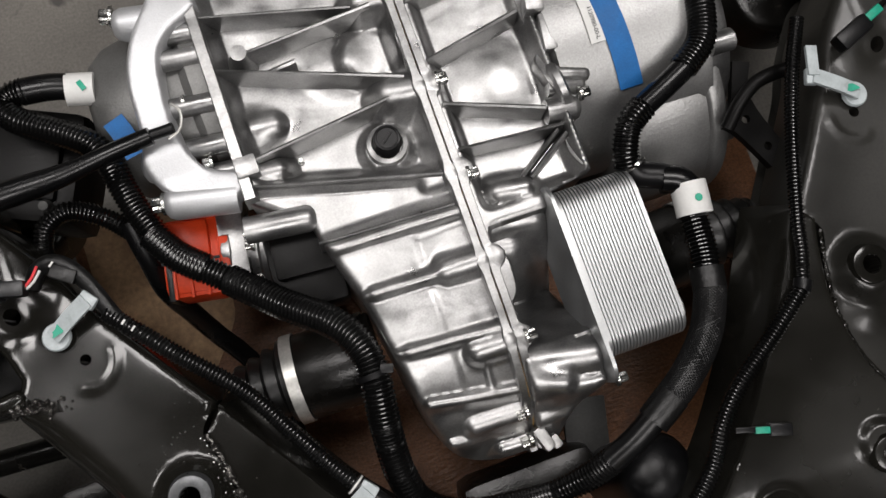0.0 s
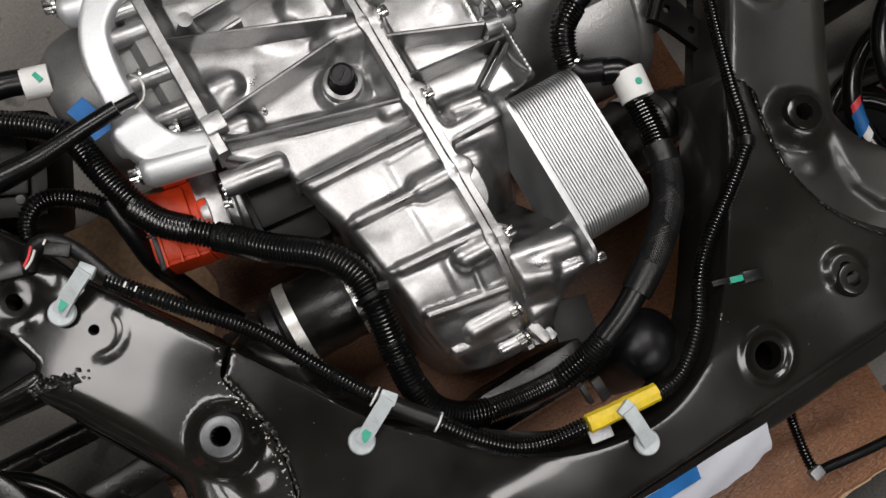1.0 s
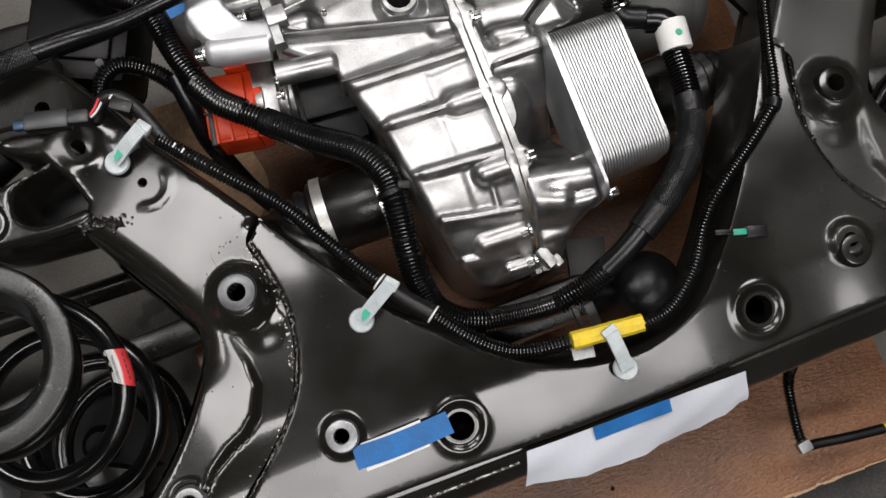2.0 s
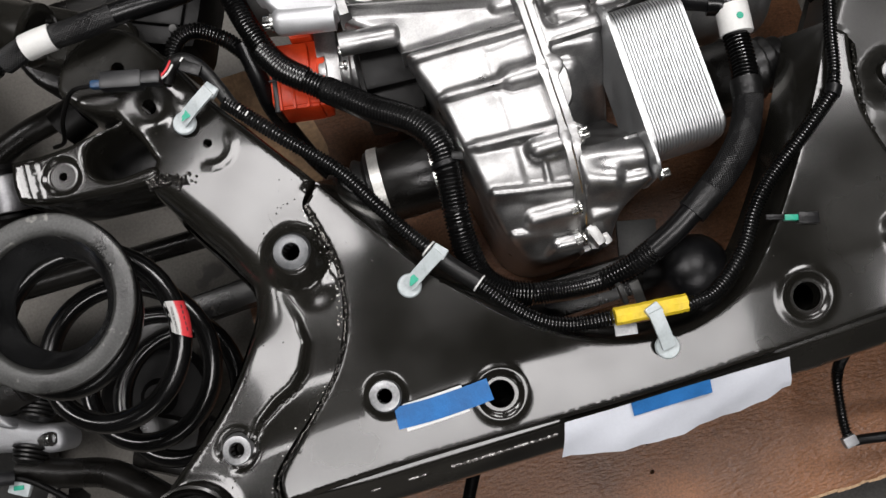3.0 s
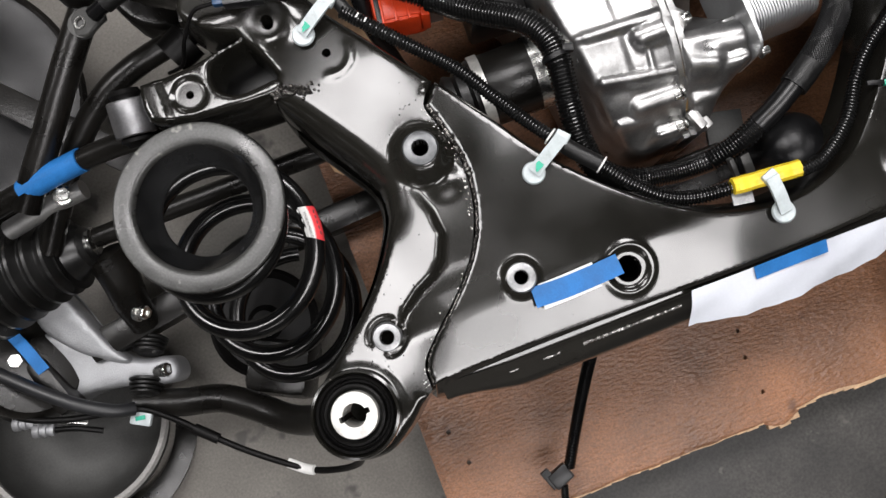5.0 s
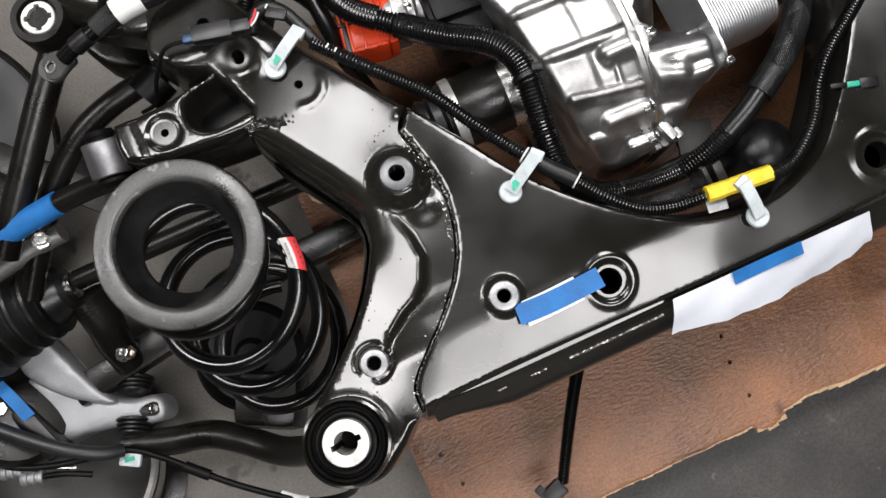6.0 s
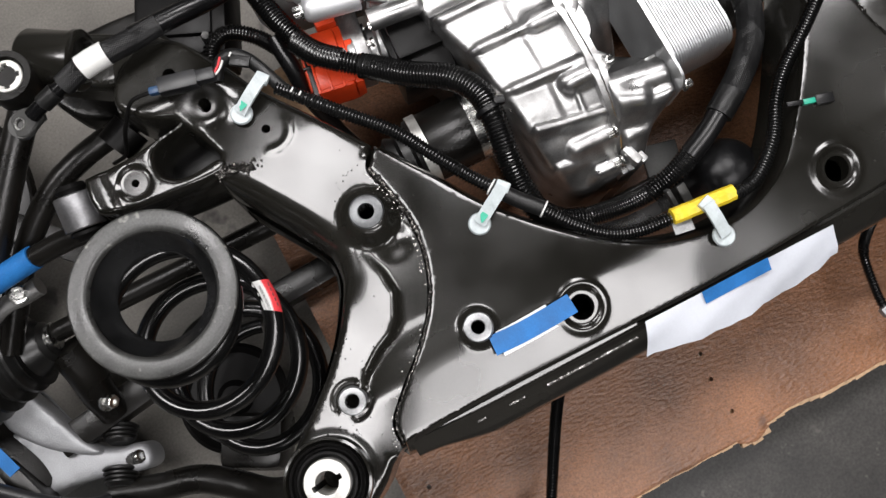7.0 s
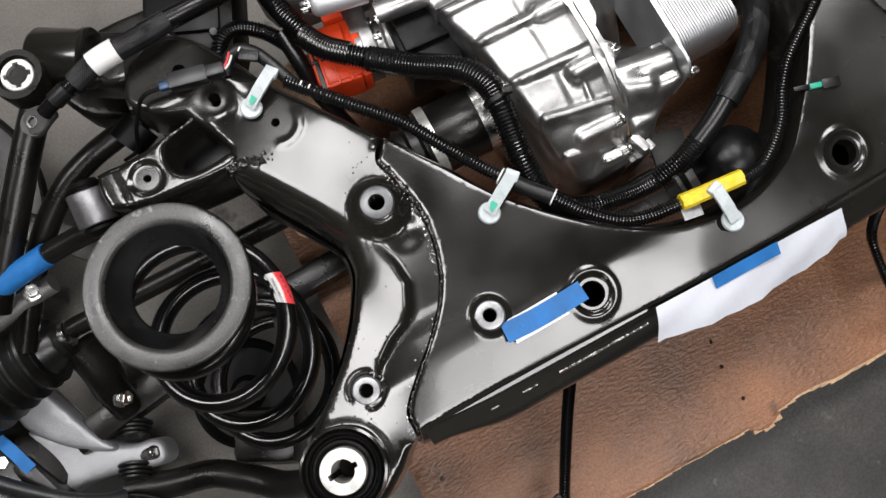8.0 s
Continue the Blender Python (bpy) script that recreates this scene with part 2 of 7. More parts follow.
def swept(path_pts, r, segs=14, step=0.006, flat=1.0):
    bm = bmesh.new()
    add_sweep(bm, resample(spline(path_pts, 14), step), r, segs, flat)
    return bm


def braid(path_pts, r, strands=26, turn=70.0):
    """A sleeve woven of thin strands that wind both ways round a tube."""
    bm = bmesh.new()
    path = resample(spline(path_pts, 14), 0.0022)
    add_sweep(bm, path, r - 0.0008, 14)
    n, side, frames = len(path), None, []
    for i, p in enumerate(path):
        d = (path[min(i + 1, n - 1)] - path[max(i - 1, 0)]).normalized()
        side = side or (d.cross(Vector((0, 0, 1))).normalized())
        side = (side - d * side.dot(d)).normalized()
        frames.append((p, side, side.cross(d)))
    for way in (1, -1):
        for k in range(strands):
            line = []
            for i, (p, a, b) in enumerate(frames):
                t = 2 * math.pi * k / strands + way * turn * 0.0022 * i
                rr = r + 0.0005 * math.sin(t * strands / 2)
                line.append(p + a * (rr * math.cos(t)) + b * (rr * math.sin(t)))
            add_sweep(bm, line, 0.0008, 5, caps=False)
    return bm


def smooth01(x):
    x = np.clip(x, 0.0, 1.0)
    return x * x * (3 - 2 * x)


def closed_spline(pts, n=10):
    """Closed smooth outline; a point written with a third value stays a sharp corner."""
    k = len(pts)
    out = []
    for i in range(k):
        a, b, c, d = pts[i - 1], pts[i], pts[(i + 1) % k], pts[(i + 2) % k]
        pa = Vector(b[:2]) if len(b) > 2 else Vector(a[:2])
        pd = Vector(c[:2]) if len(c) > 2 else Vector(d[:2])
        pb, pc = Vector(b[:2]), Vector(c[:2])
        for j in range(n):
            t = j / n
            out.append(0.5 * ((2 * pb) + (pc - pa) * t + (2 * pa - 5 * pb + 4 * pc - pd) * t * t + (3 * pb - pa - 3 * pc + pd) * t ** 3))
    return [(q.x, q.y) for q in out]


def edge_distance(pts, loop):
    a = np.array(loop)
    b = np.roll(a, -1, axis=0)
    best = np.full(len(pts), 1e9)
    for p, q in zip(a, b):
        d = q - p
        t = np.clip(((pts - p) @ d) / max(d @ d, 1e-12), 0, 1)
        best = np.minimum(best, np.hypot(*(pts - p - t[:, None] * d).T))
    return best


def inside(pts, loop):
    a = np.array(loop)
    b = np.roll(a, -1, axis=0)
    res = np.zeros(len(pts), bool)
    for (x1, y1), (x2, y2) in zip(a, b):
        c = ((y1 > pts[:, 1]) != (y2 > pts[:, 1]))
        with np.errstate(divide="ignore", invalid="ignore"):
            res ^= c & (pts[:, 0] < (x2 - x1) * (pts[:, 1] - y1) / (y2 - y1) + x1)
    return res


def circle(c, r, n=40):
    return [(c[0] + r * math.cos(2 * math.pi * i / n), c[1] + r * math.sin(2 * math.pi * i / n)) for i in range(n)]


def pressed_sheet(outline, holes, height, skirt, step=0.006, out=0.0, hole_depth=0.014, floor=True):
    """A pressed steel shell: a top sheet over the outline, whose height is a function of place and edge distance, rolled into a skirt; holes have rims."""
    from mathutils.geometry import delaunay_2d_cdt
    dense = []
    for p, q in zip(outline, list(outline[1:]) + [outline[0]]):
        k = max(1, int(math.hypot(q[0] - p[0], q[1] - p[1]) / (0.7 * step) + 0.5)) if 0.0034 <= step < 0.01 else 1
        dense += [(p[0] + (q[0] - p[0]) * i / k, p[1] + (q[1] - p[1]) * i / k) for i in range(k)]
    outline = dense
    o = np.array(outline)
    lo, hi = o.min(0), o.max(0)
    gx, gy = np.meshgrid(np.arange(lo[0], hi[0], step), np.arange(lo[1], hi[1], step))
    gx = gx + (np.arange(gx.shape[0]) % 2)[:, None] * step * 0.5
    g = np.column_stack([gx.ravel(), gy.ravel()])
    loops = [outline] + [circle(c, r) for c, r in holes]
    keep = inside(g, outline) & (edge_distance(g, outline) > step * 0.45)
    for c, r in holes:
        keep &= np.hypot(g[:, 0] - c[0], g[:, 1] - c[1]) > r + (0.0295 if r > 0.004 and step < 0.01 else step * 0.5)
    pts = [np.array(l) for l in loops]
    # rows of points close to the rim keep the roll of the edge smooth
    for w in (0.0025, 0.005, 0.0085):
        nrm = np.roll(o, -1, 0) - np.roll(o, 1, 0)
        nrm = np.column_stack([nrm[:, 1], -nrm[:, 0]]) / np.maximum(np.linalg.norm(nrm, axis=1), 1e-9)[:, None]
        for s in (1, -1):
            q = o + s * w * nrm
            ok = inside(q, outline) & (edge_distance(q, outline) > w * 0.8)
            pts.append(q[ok])
    for c, r in holes:
        for k in (0.0012, 0.0028, 0.0048, 0.007, 0.0095, 0.012, 0.015, 0.018, 0.0215, 0.025):
            q = np.array(circle(c, r + k))
            pts.append(q[inside(q, outline) & (edge_distance(q, outline) > 0.001)])
    pts.append(g[keep])
    allp = np.vstack(pts)
    edges, at = [], 0
    for l in loops:
        k = len(l)
        edges += [(at + i, at + (i + 1) % k) for i in range(k)]
        at += k
    vs, _, fs = delaunay_2d_cdt([Vector(p) for p in allp], edges, [], 0, 1e-6)[:3]
    V = np.array([tuple(v) for v in vs])
    cen = np.array([V[list(f)].mean(0) for f in fs])
    ok = inside(cen, outline)
    for c, r in holes:
        ok &= np.hypot(cen[:, 0] - c[0], cen[:, 1] - c[1]) > r * 0.985
    ed = edge_distance(V, outline)
    Z = height(V, ed)
    bm = bmesh.new()
    bv = [bm.verts.new((x, y, z)) for (x, y), z in zip(V, Z)]
    for f, k in zip(fs, ok):
        if k:
            try:
                bm.faces.new([bv[i] for i in f])
            except ValueError:
                pass
    for v in [v for v in bm.verts if not v.link_faces]:
        bm.verts.remove(v)
    rim = [e for e in bm.edges if len(e.link_faces) == 1]
    outer, inner = [], []
    for e in rim:
        mid = np.array([(e.verts[0].co.x + e.verts[1].co.x) / 2, (e.verts[0].co.y + e.verts[1].co.y) / 2])
        near = any(abs(np.hypot(*(mid - np.array(c))) - r) < 0.15 * r for c, r in holes)
        (inner if near else outer).append(e)
    turn = 1 if float(np.sum(o[:, 0] * np.roll(o[:, 1], -1) - np.roll(o[:, 0], -1) * o[:, 1])) > 0 else -1
    for es, deep, spread in ((inner, hole_depth, -0.0), (outer, skirt, out)):
        geom = bmesh.ops.extrude_edge_only(bm, edges=es)["geom"]
        for v in [q for q in geom if isinstance(q, bmesh.types.BMVert)]:
            if spread:
                i = int(np.argmin((o[:, 0] - v.co.x) ** 2 + (o[:, 1] - v.co.y) ** 2))
                t = o[(i + 1) % len(o)] - o[i - 1]
                nn = turn * np.array([t[1], -t[0]]) / max(np.linalg.norm(t), 1e-9)
                v.co.x += nn[0] * spread
                v.co.y += nn[1] * spread
            v.co.z -= deep
    if floor:
        z = float(Z.min()) - skirt + 0.012
        from mathutils.geometry import tessellate_polygon
        lo_v = [bm.verts.new((x, y, z)) for x, y in outline]
        for t in tessellate_polygon([[Vector((x, y, 0)) for x, y in outline]]):
            try:
                bm.faces.new([lo_v[i] for i in t])
            except ValueError:
                pass
    return bm


def add_hex_bolt(bm, at, way, r, h, flange=True, spline_head=True):
    """A flanged bolt head: washer face, lobed head, dished top."""
    m = axis_pose(at, way)
    if flange:
        add_lathe(bm, [(0, -0.002), (r * 1.45, -0.002), (r * 1.45, 0.001), (r * 1.25, 0.0022), (r * 0.9, 0.0025)], m, 20)
    n = 24 if spline_head else 6
    rings = []
    for z, k in ((0.0, 1.0), (h * 0.9, 1.0), (h, 0.9), (h, 0.55), (h * 0.75, 0.5)):
        row = []
        for i in range(n):
            lobe = (1.0 if i % 2 else 0.84) if spline_head else 1.0
            row.append(bm.verts.new(m @ Vector((r * k * lobe * math.cos(2 * math.pi * i / n), r * k * lobe * math.sin(2 * math.pi * i / n), z))))
        rings.append(row)
    for a, b in zip(rings, rings[1:]):
        for i in range(n):
            bm.faces.new((a[i], a[(i + 1) % n], b[(i + 1) % n], b[i]))
    bm.faces.new(rings[-1])
    bm.faces.new(rings[0])


def add_strip(bm, path, width, thick, up=(0, 0, 1), lift=0.0):
    """A flat band of some thickness along a path (tape, paper, strap)."""
    n = len(path)
    rows = []
    for i, p in enumerate(path):
        d = (path[min(i + 1, n - 1)] - path[max(i - 1, 0)]).normalized()
        s = d.cross(Vector(up)).normalized()
        k = s.cross(d)
        rows.append([bm.verts.new(p + s * (width / 2 * a) + k * (lift + b)) for a, b in ((-1, 0), (1, 0), (1, thick), (-1, thick))])
    for a, b in zip(rows, rows[1:]):
        for i in range(4):
            bm.faces.new((a[i], a[(i + 1) % 4], b[(i + 1) % 4], b[i]))
    bm.faces.new(rows[0])
    bm.faces.new(rows[-1])


def mirror(pts, s):
    return [(s * p[0], *p[1:]) for p in pts]

# ---------------------------------------------------------------- the workshop
def slab(name, c, s, mat, label, category):
    bm = bmesh.new()
    add_box(bm, c, s, bevel=0)
    ob = part(name, bm, mat, smooth=False)
    return tagged(ob, label, category, kind="structure")


slab("floor", (0, 0, -0.05), (10, 9, 0.1), M_FLOOR, "worn grey concrete workshop floor with dark stains", "floor")
st = random.Random(21)
ring = [(x, y + st.uniform(-0.05, 0.05)) for x, y in ((-0.62, -0.62), (-0.52, -0.40), (-0.30, -0.27), (0.0, -0.26), (0.2, -0.28), (0.6, -0.30), (1.0, -0.28), (1.5, -0.45), (1.6, -0.9), (1.2, -1.2), (0.6, -1.25), (0.1, -1.05), (-0.35, -0.90))]
slab("wall_north", (0, 4.6, ROOM_H / 2), (10, 0.2, ROOM_H), M_WALL, "plain grey painted workshop wall", "wall")
slab("wall_south", (0, -4.6, ROOM_H / 2), (10, 0.2, ROOM_H), M_WALL, "plain grey painted workshop wall", "wall")
slab("wall_east", (5.1, 0, ROOM_H / 2), (0.2, 9.4, ROOM_H), M_WALL, "plain grey painted workshop wall", "wall")
slab("wall_west", (-5.1, 0, ROOM_H / 2), (0.2, 9.4, ROOM_H), M_WALL, "plain grey painted workshop wall", "wall")
slab("ceiling", (0, 0, ROOM_H + 0.05), (10, 9, 0.1), M_CEIL, "dark workshop ceiling", "ceiling")
for lx, ly, sx, sy, watts in LAMPS:
    lamp = thing("ceiling_light", "white rectangular ceiling light panel, switched on", "ceiling light", "workshop ceiling lights", (lx, ly, ROOM_H))
    bm = bmesh.new()
    add_box(bm, (lx, ly, ROOM_H - 0.03), (sx + 0.06, sy + 0.06, 0.06), bevel=0.004)
    part("housing", bm, M_WHITE, lamp)
    bm = bmesh.new()
    add_box(bm, (lx, ly, ROOM_H - 0.066), (sx, sy, 0.01), bevel=0.002)
    part("diffuser", bm, M_LAMP, lamp, "glowing white diffuser")

# irregular darker patch of the floor in front of the board
bm = bmesh.new()
lo = closed_spline(ring, 8)
lo = [(x + st.uniform(-0.01, 0.01), y + st.uniform(-0.01, 0.01)) for x, y in lo]
bm.faces.new([bm.verts.new((x, y, 0.0012)) for x, y in lo])
tagged(part("floor_stain", bm, M_FLOOR_DARK, smooth=False), "darker patch of the grey concrete floor", "stain", kind="structure")

# ---------------------------------------------------------------- board on its pallet
BOARD_Z = 0.135
pallet = thing("wooden_pallet", "rough wooden pallet stringers under the brown board", "pallet", at=(0, 0.1, 0))
for x in (-0.42, 0.0, 0.42):
    bm = bmesh.new()
    add_box(bm, (x, 0.12, 0.06), (0.09, 0.82, 0.12), bevel=0.004)
    part("stringer", bm, M_RAW, pallet)
board = thing("wooden_board", "brown wooden board with nail holes and a torn front edge", "board", at=(0, 0.1, BOARD_Z - 0.014))
rng = random.Random(4)
front = []
for i in range(60):
    x = -0.525 + i * (1.015 / 59)
    y = -0.322 - 0.012 * (x + 0.5) + rng.uniform(-0.0012, 0.0012)
    if 0.0 < x < 0.05:
        y -= 0.016 * math.sin((x - 0.0) / 0.05 * math.pi) ** 0.6
    elif 0.05 < x < 0.16:
        y += 0.006 * math.sin((x - 0.05) / 0.11 * math.pi)
    front.append((x, y))
outline = front + [(0.49, 0.60), (-0.520, 0.60)]
nails = [(0.015, -0.176), (0.009, -0.22), (0.013, -0.281), (-0.483, -0.153), (-0.47, -0.21), (-0.478, 0.24)]


def board_height(V, ed):
    z = np.full(len(V), BOARD_Z) + 0.0012 * np.sin(V[:, 0] * 9) * np.cos(V[:, 1] * 7)
    return z - 0.0016 * smooth01(1 - ed / 0.004)


bm = pressed_sheet(outline, [(n, 0.0035) for n in nails], board_height, 0.013, step=0.02, floor=False, hole_depth=0.012)
part("board", bm, M_BOARD, board)
bm = bmesh.new()
for i in range(60):
    x = -0.518 + i * (1.003 / 59)
    add_box(bm, (x, front[i][1] + 0.0015, BOARD_Z - 0.0075), (0.02, 0.006 + rng.uniform(0, 0.003), 0.0125), rot=rng.uniform(-5, 5), bevel=0.001)
part("splintered_edge", bm, M_RAW, board, "pale splintered edge")

# bare wood where the brown skin has come away
pr2 = random.Random(9)
bare = closed_spline([(x + pr2.uniform(-0.008, 0.008), y + pr2.uniform(-0.008, 0.008)) for x, y in ((-0.503, 0.597), (-0.503, 0.45), (-0.50, 0.33), (-0.46, 0.30), (-0.40, 0.32), (-0.36, 0.36), (-0.33, 0.42), (-0.34, 0.50), (-0.33, 0.597))], 5)
bm = bmesh.new()
bm.faces.new([bm.verts.new((max(-0.504, x), min(0.598, y), BOARD_Z + 0.0030)) for x, y in bare])
bmesh.ops.solidify(bm, geom=bm.faces[:], thickness=0.002)
part("bare_patch", bm, M_TAN, board, "bare tan wood where the brown skin has peeled", smooth=False)

# ---------------------------------------------------------------- the subframe
TOP = 0.513
SEAM = [(-0.456, -0.060), (-0.453, -0.033), (-0.427, -0.005), (-0.389, 0.029), (-0.352, 0.072), (-0.331, 0.117), (-0.322, 0.170), (-0.329, 0.223), (-0.339, 0.262)]
SEAM_TIP = (-0.320, 0.286)
BUSH = (-0.551, -0.056)
HOLES = dict(a=(-0.432, 0.372), b=(-0.3685, 0.2100), c=(-0.314, 0.020), d=(-0.4885, 0.0125), e=(-0.187, -0.018))

subframe = thing("subframe", "glossy black painted pressed steel rear subframe with welded seams", "subframe", at=(0, 0, 0.42))


def bump_at(V, c, radius, width, rise):
    return rise * smooth01((radius - np.hypot(V[:, 0] - c[0], V[:, 1] - c[1])) / width)


def ring_at(V, c, radius, width, rise):
    return rise * smooth01(1 - np.abs(np.hypot(V[:, 0] - c[0], V[:, 1] - c[1]) - radius) / width)


def crescent_at(V, c, radius, width, rise, way):
    """A raised or sunken arc round c, strongest on the side that way points to."""
    a = np.arctan2(V[:, 1] - c[1], V[:, 0] - c[0]) - radians(way)
    return ring_at(V, c, radius, width, rise) * smooth01((np.cos(a) - 0.15) / 0.5)


def edge_roll(ed, r):
    k = np.clip(ed / r, 0, 1)
    return -r * (1 - np.sqrt(1 - (1 - k) ** 2))


def side_rise(v):
    k = (0.19 - np.asarray(v, float)) / 0.27
    lin = 0.02 * (np.logaddexp(0, k / 0.02) - np.logaddexp(0, (k - 1) / 0.02))
    return 0.036 * lin


def seam_near(V, near=0.006, fade=0.012):
    """One along the welded seams, none a little way off."""
    best = np.full(len(V), 1e9)
    W = np.column_stack([-np.abs(V[:, 0]), V[:, 1]])
    a = np.array(SEAM)
    for p, q in zip(a, a[1:]):
        d = q - p
        t = np.clip(((W - p) @ d) / (d @ d), 0, 1)
        best = np.minimum(best, np.hypot(*(W - p - t[:, None] * d).T))
    return smooth01(1 - (best - near) / fade)


def centre_height(V, ed):
    u, v = V[:, 0], V[:, 1]
    z = np.full(len(V), TOP) + edge_roll(ed, 0.0038) * (1 - 0.75 * seam_near(V))
    z += side_rise(v) * 0.5 * smooth01((np.abs(u) - 0.26) / 0.24)
    z -= 0.19 * 0.004 * np.logaddexp(0, (0.012 - v) / 0.004)
    z += 0.004 * smooth01((np.abs(u) - 0.24) / 0.1)
    for s in (1, -1):
        c, e = HOLES["c"], HOLES["e"]
        c, e = (s * c[0], c[1]), (s * e[0], e[1])
        z += bump_at(V, c, 0.028, 0.012, 0.007)
        z += ring_at(V, e, 0.030, 0.007, 0.0018) - bump_at(V, e, 0.026, 0.005, 0.002)
    z += 0.0008 * np.sin(u * 31 + 1) * np.sin(v * 27)
    return z


centre_outline = closed_spline(
    [(p[0], p[1]) if 0 < i < len(SEAM) - 1 else (p[0], p[1], 1) for i, p in enumerate(SEAM)] + [(*SEAM_TIP, 1), (-0.275, 0.218), (-0.236, 0.158), (-0.2, 0.115), (-0.159, 0.073), (-0.118, 0.039), (-0.066, 0.008), (-0.006, -0.010), (0.055, -0.012), (0.118, 0.012), (0.162, 0.053), (0.2, 0.098), (0.245, 0.160), (0.283, 0.220), (-SEAM_TIP[0], SEAM_TIP[1], 1)]
    + [(-p[0], p[1]) if 0 < i < len(SEAM) - 1 else (-p[0], p[1], 1) for i, p in reversed(list(enumerate(SEAM)))]
    + [(0.33, -0.060), (0.2, -0.064), (0.0, -0.069), (-0.2, -0.064), (-0.33, -0.060)], 8)
holes = []
for s in (1, -1):
    holes += [((s * HOLES["c"][0], HOLES["c"][1]), 0.0085), ((s * HOLES["e"][0], HOLES["e"][1]), 0.0165)]
bm = pressed_sheet(centre_outline, holes, centre_height, 0.085, step=0.0065, out=0.022, hole_depth=0.022)
part("crossmember", bm, M_BLACK, subframe)
# front wall: a folded sheet that leans out under the edge, with a crease
bm = bmesh.new()
rows = []
for x in np.linspace(-0.452, 0.452, 80):
    e = 0.006 * math.cos(x * 3.2)
    k = 1 - 0.38 * float(smooth01((abs(x) - 0.34) / 0.11))
    rise = 0.010 * float(smooth01((abs(x) - 0.28) / 0.2))
    rows.append([bm.verts.new((x, -0.056 - (y - 0.056) * k - e, 0.487 - (0.487 - z) * k + rise)) for y, z in ((0.052, 0.4875), (0.0640, 0.4862), (0.0650, 0.4860), (0.0672, 0.4855), (0.0682, 0.4845), (0.0695, 0.482), (0.0760, 0.4725), (0.0850, 0.4590), (0.0940, 0.4460), (0.0995, 0.4370), (0.1030, 0.4280), (0.1043, 0.4200), (0.1035, 0.4110), (0.100, 0.404), (0.06, 0.398))])
for a, c in zip(rows, rows[1:]):
    for i in range(len(a) - 1):
        bm.faces.new((a[i], a[i + 1], c[i + 1], c[i]))
bmesh.ops.solidify(bm, geom=bm.faces[:], thickness=0.002)
part("front_wall", bm, M_BLACK, subframe)
# weld line along the front wall
for x0, x1, g in ((-0.268, -0.135, 1.0), (-0.322, -0.300, 0.7), (-0.368, -0.355, 0.6)):
    bm = bmesh.new()
    add_sweep(bm, resample([Vector((x, -0.0800 - 0.006 * math.cos(x * 3.2), 0.4668 + 0.008 * float(smooth01((abs(x) - 0.28) / 0.2)))) for x in np.linspace(x0, x1, 40)], 0.002), lambda q: g * (0.0019 + 0.0013 * math.sin(q * 1500) * math.sin(q * 311)), 8)
    part("weld_bead", bm, M_BEAD, subframe, "shiny weld bead")


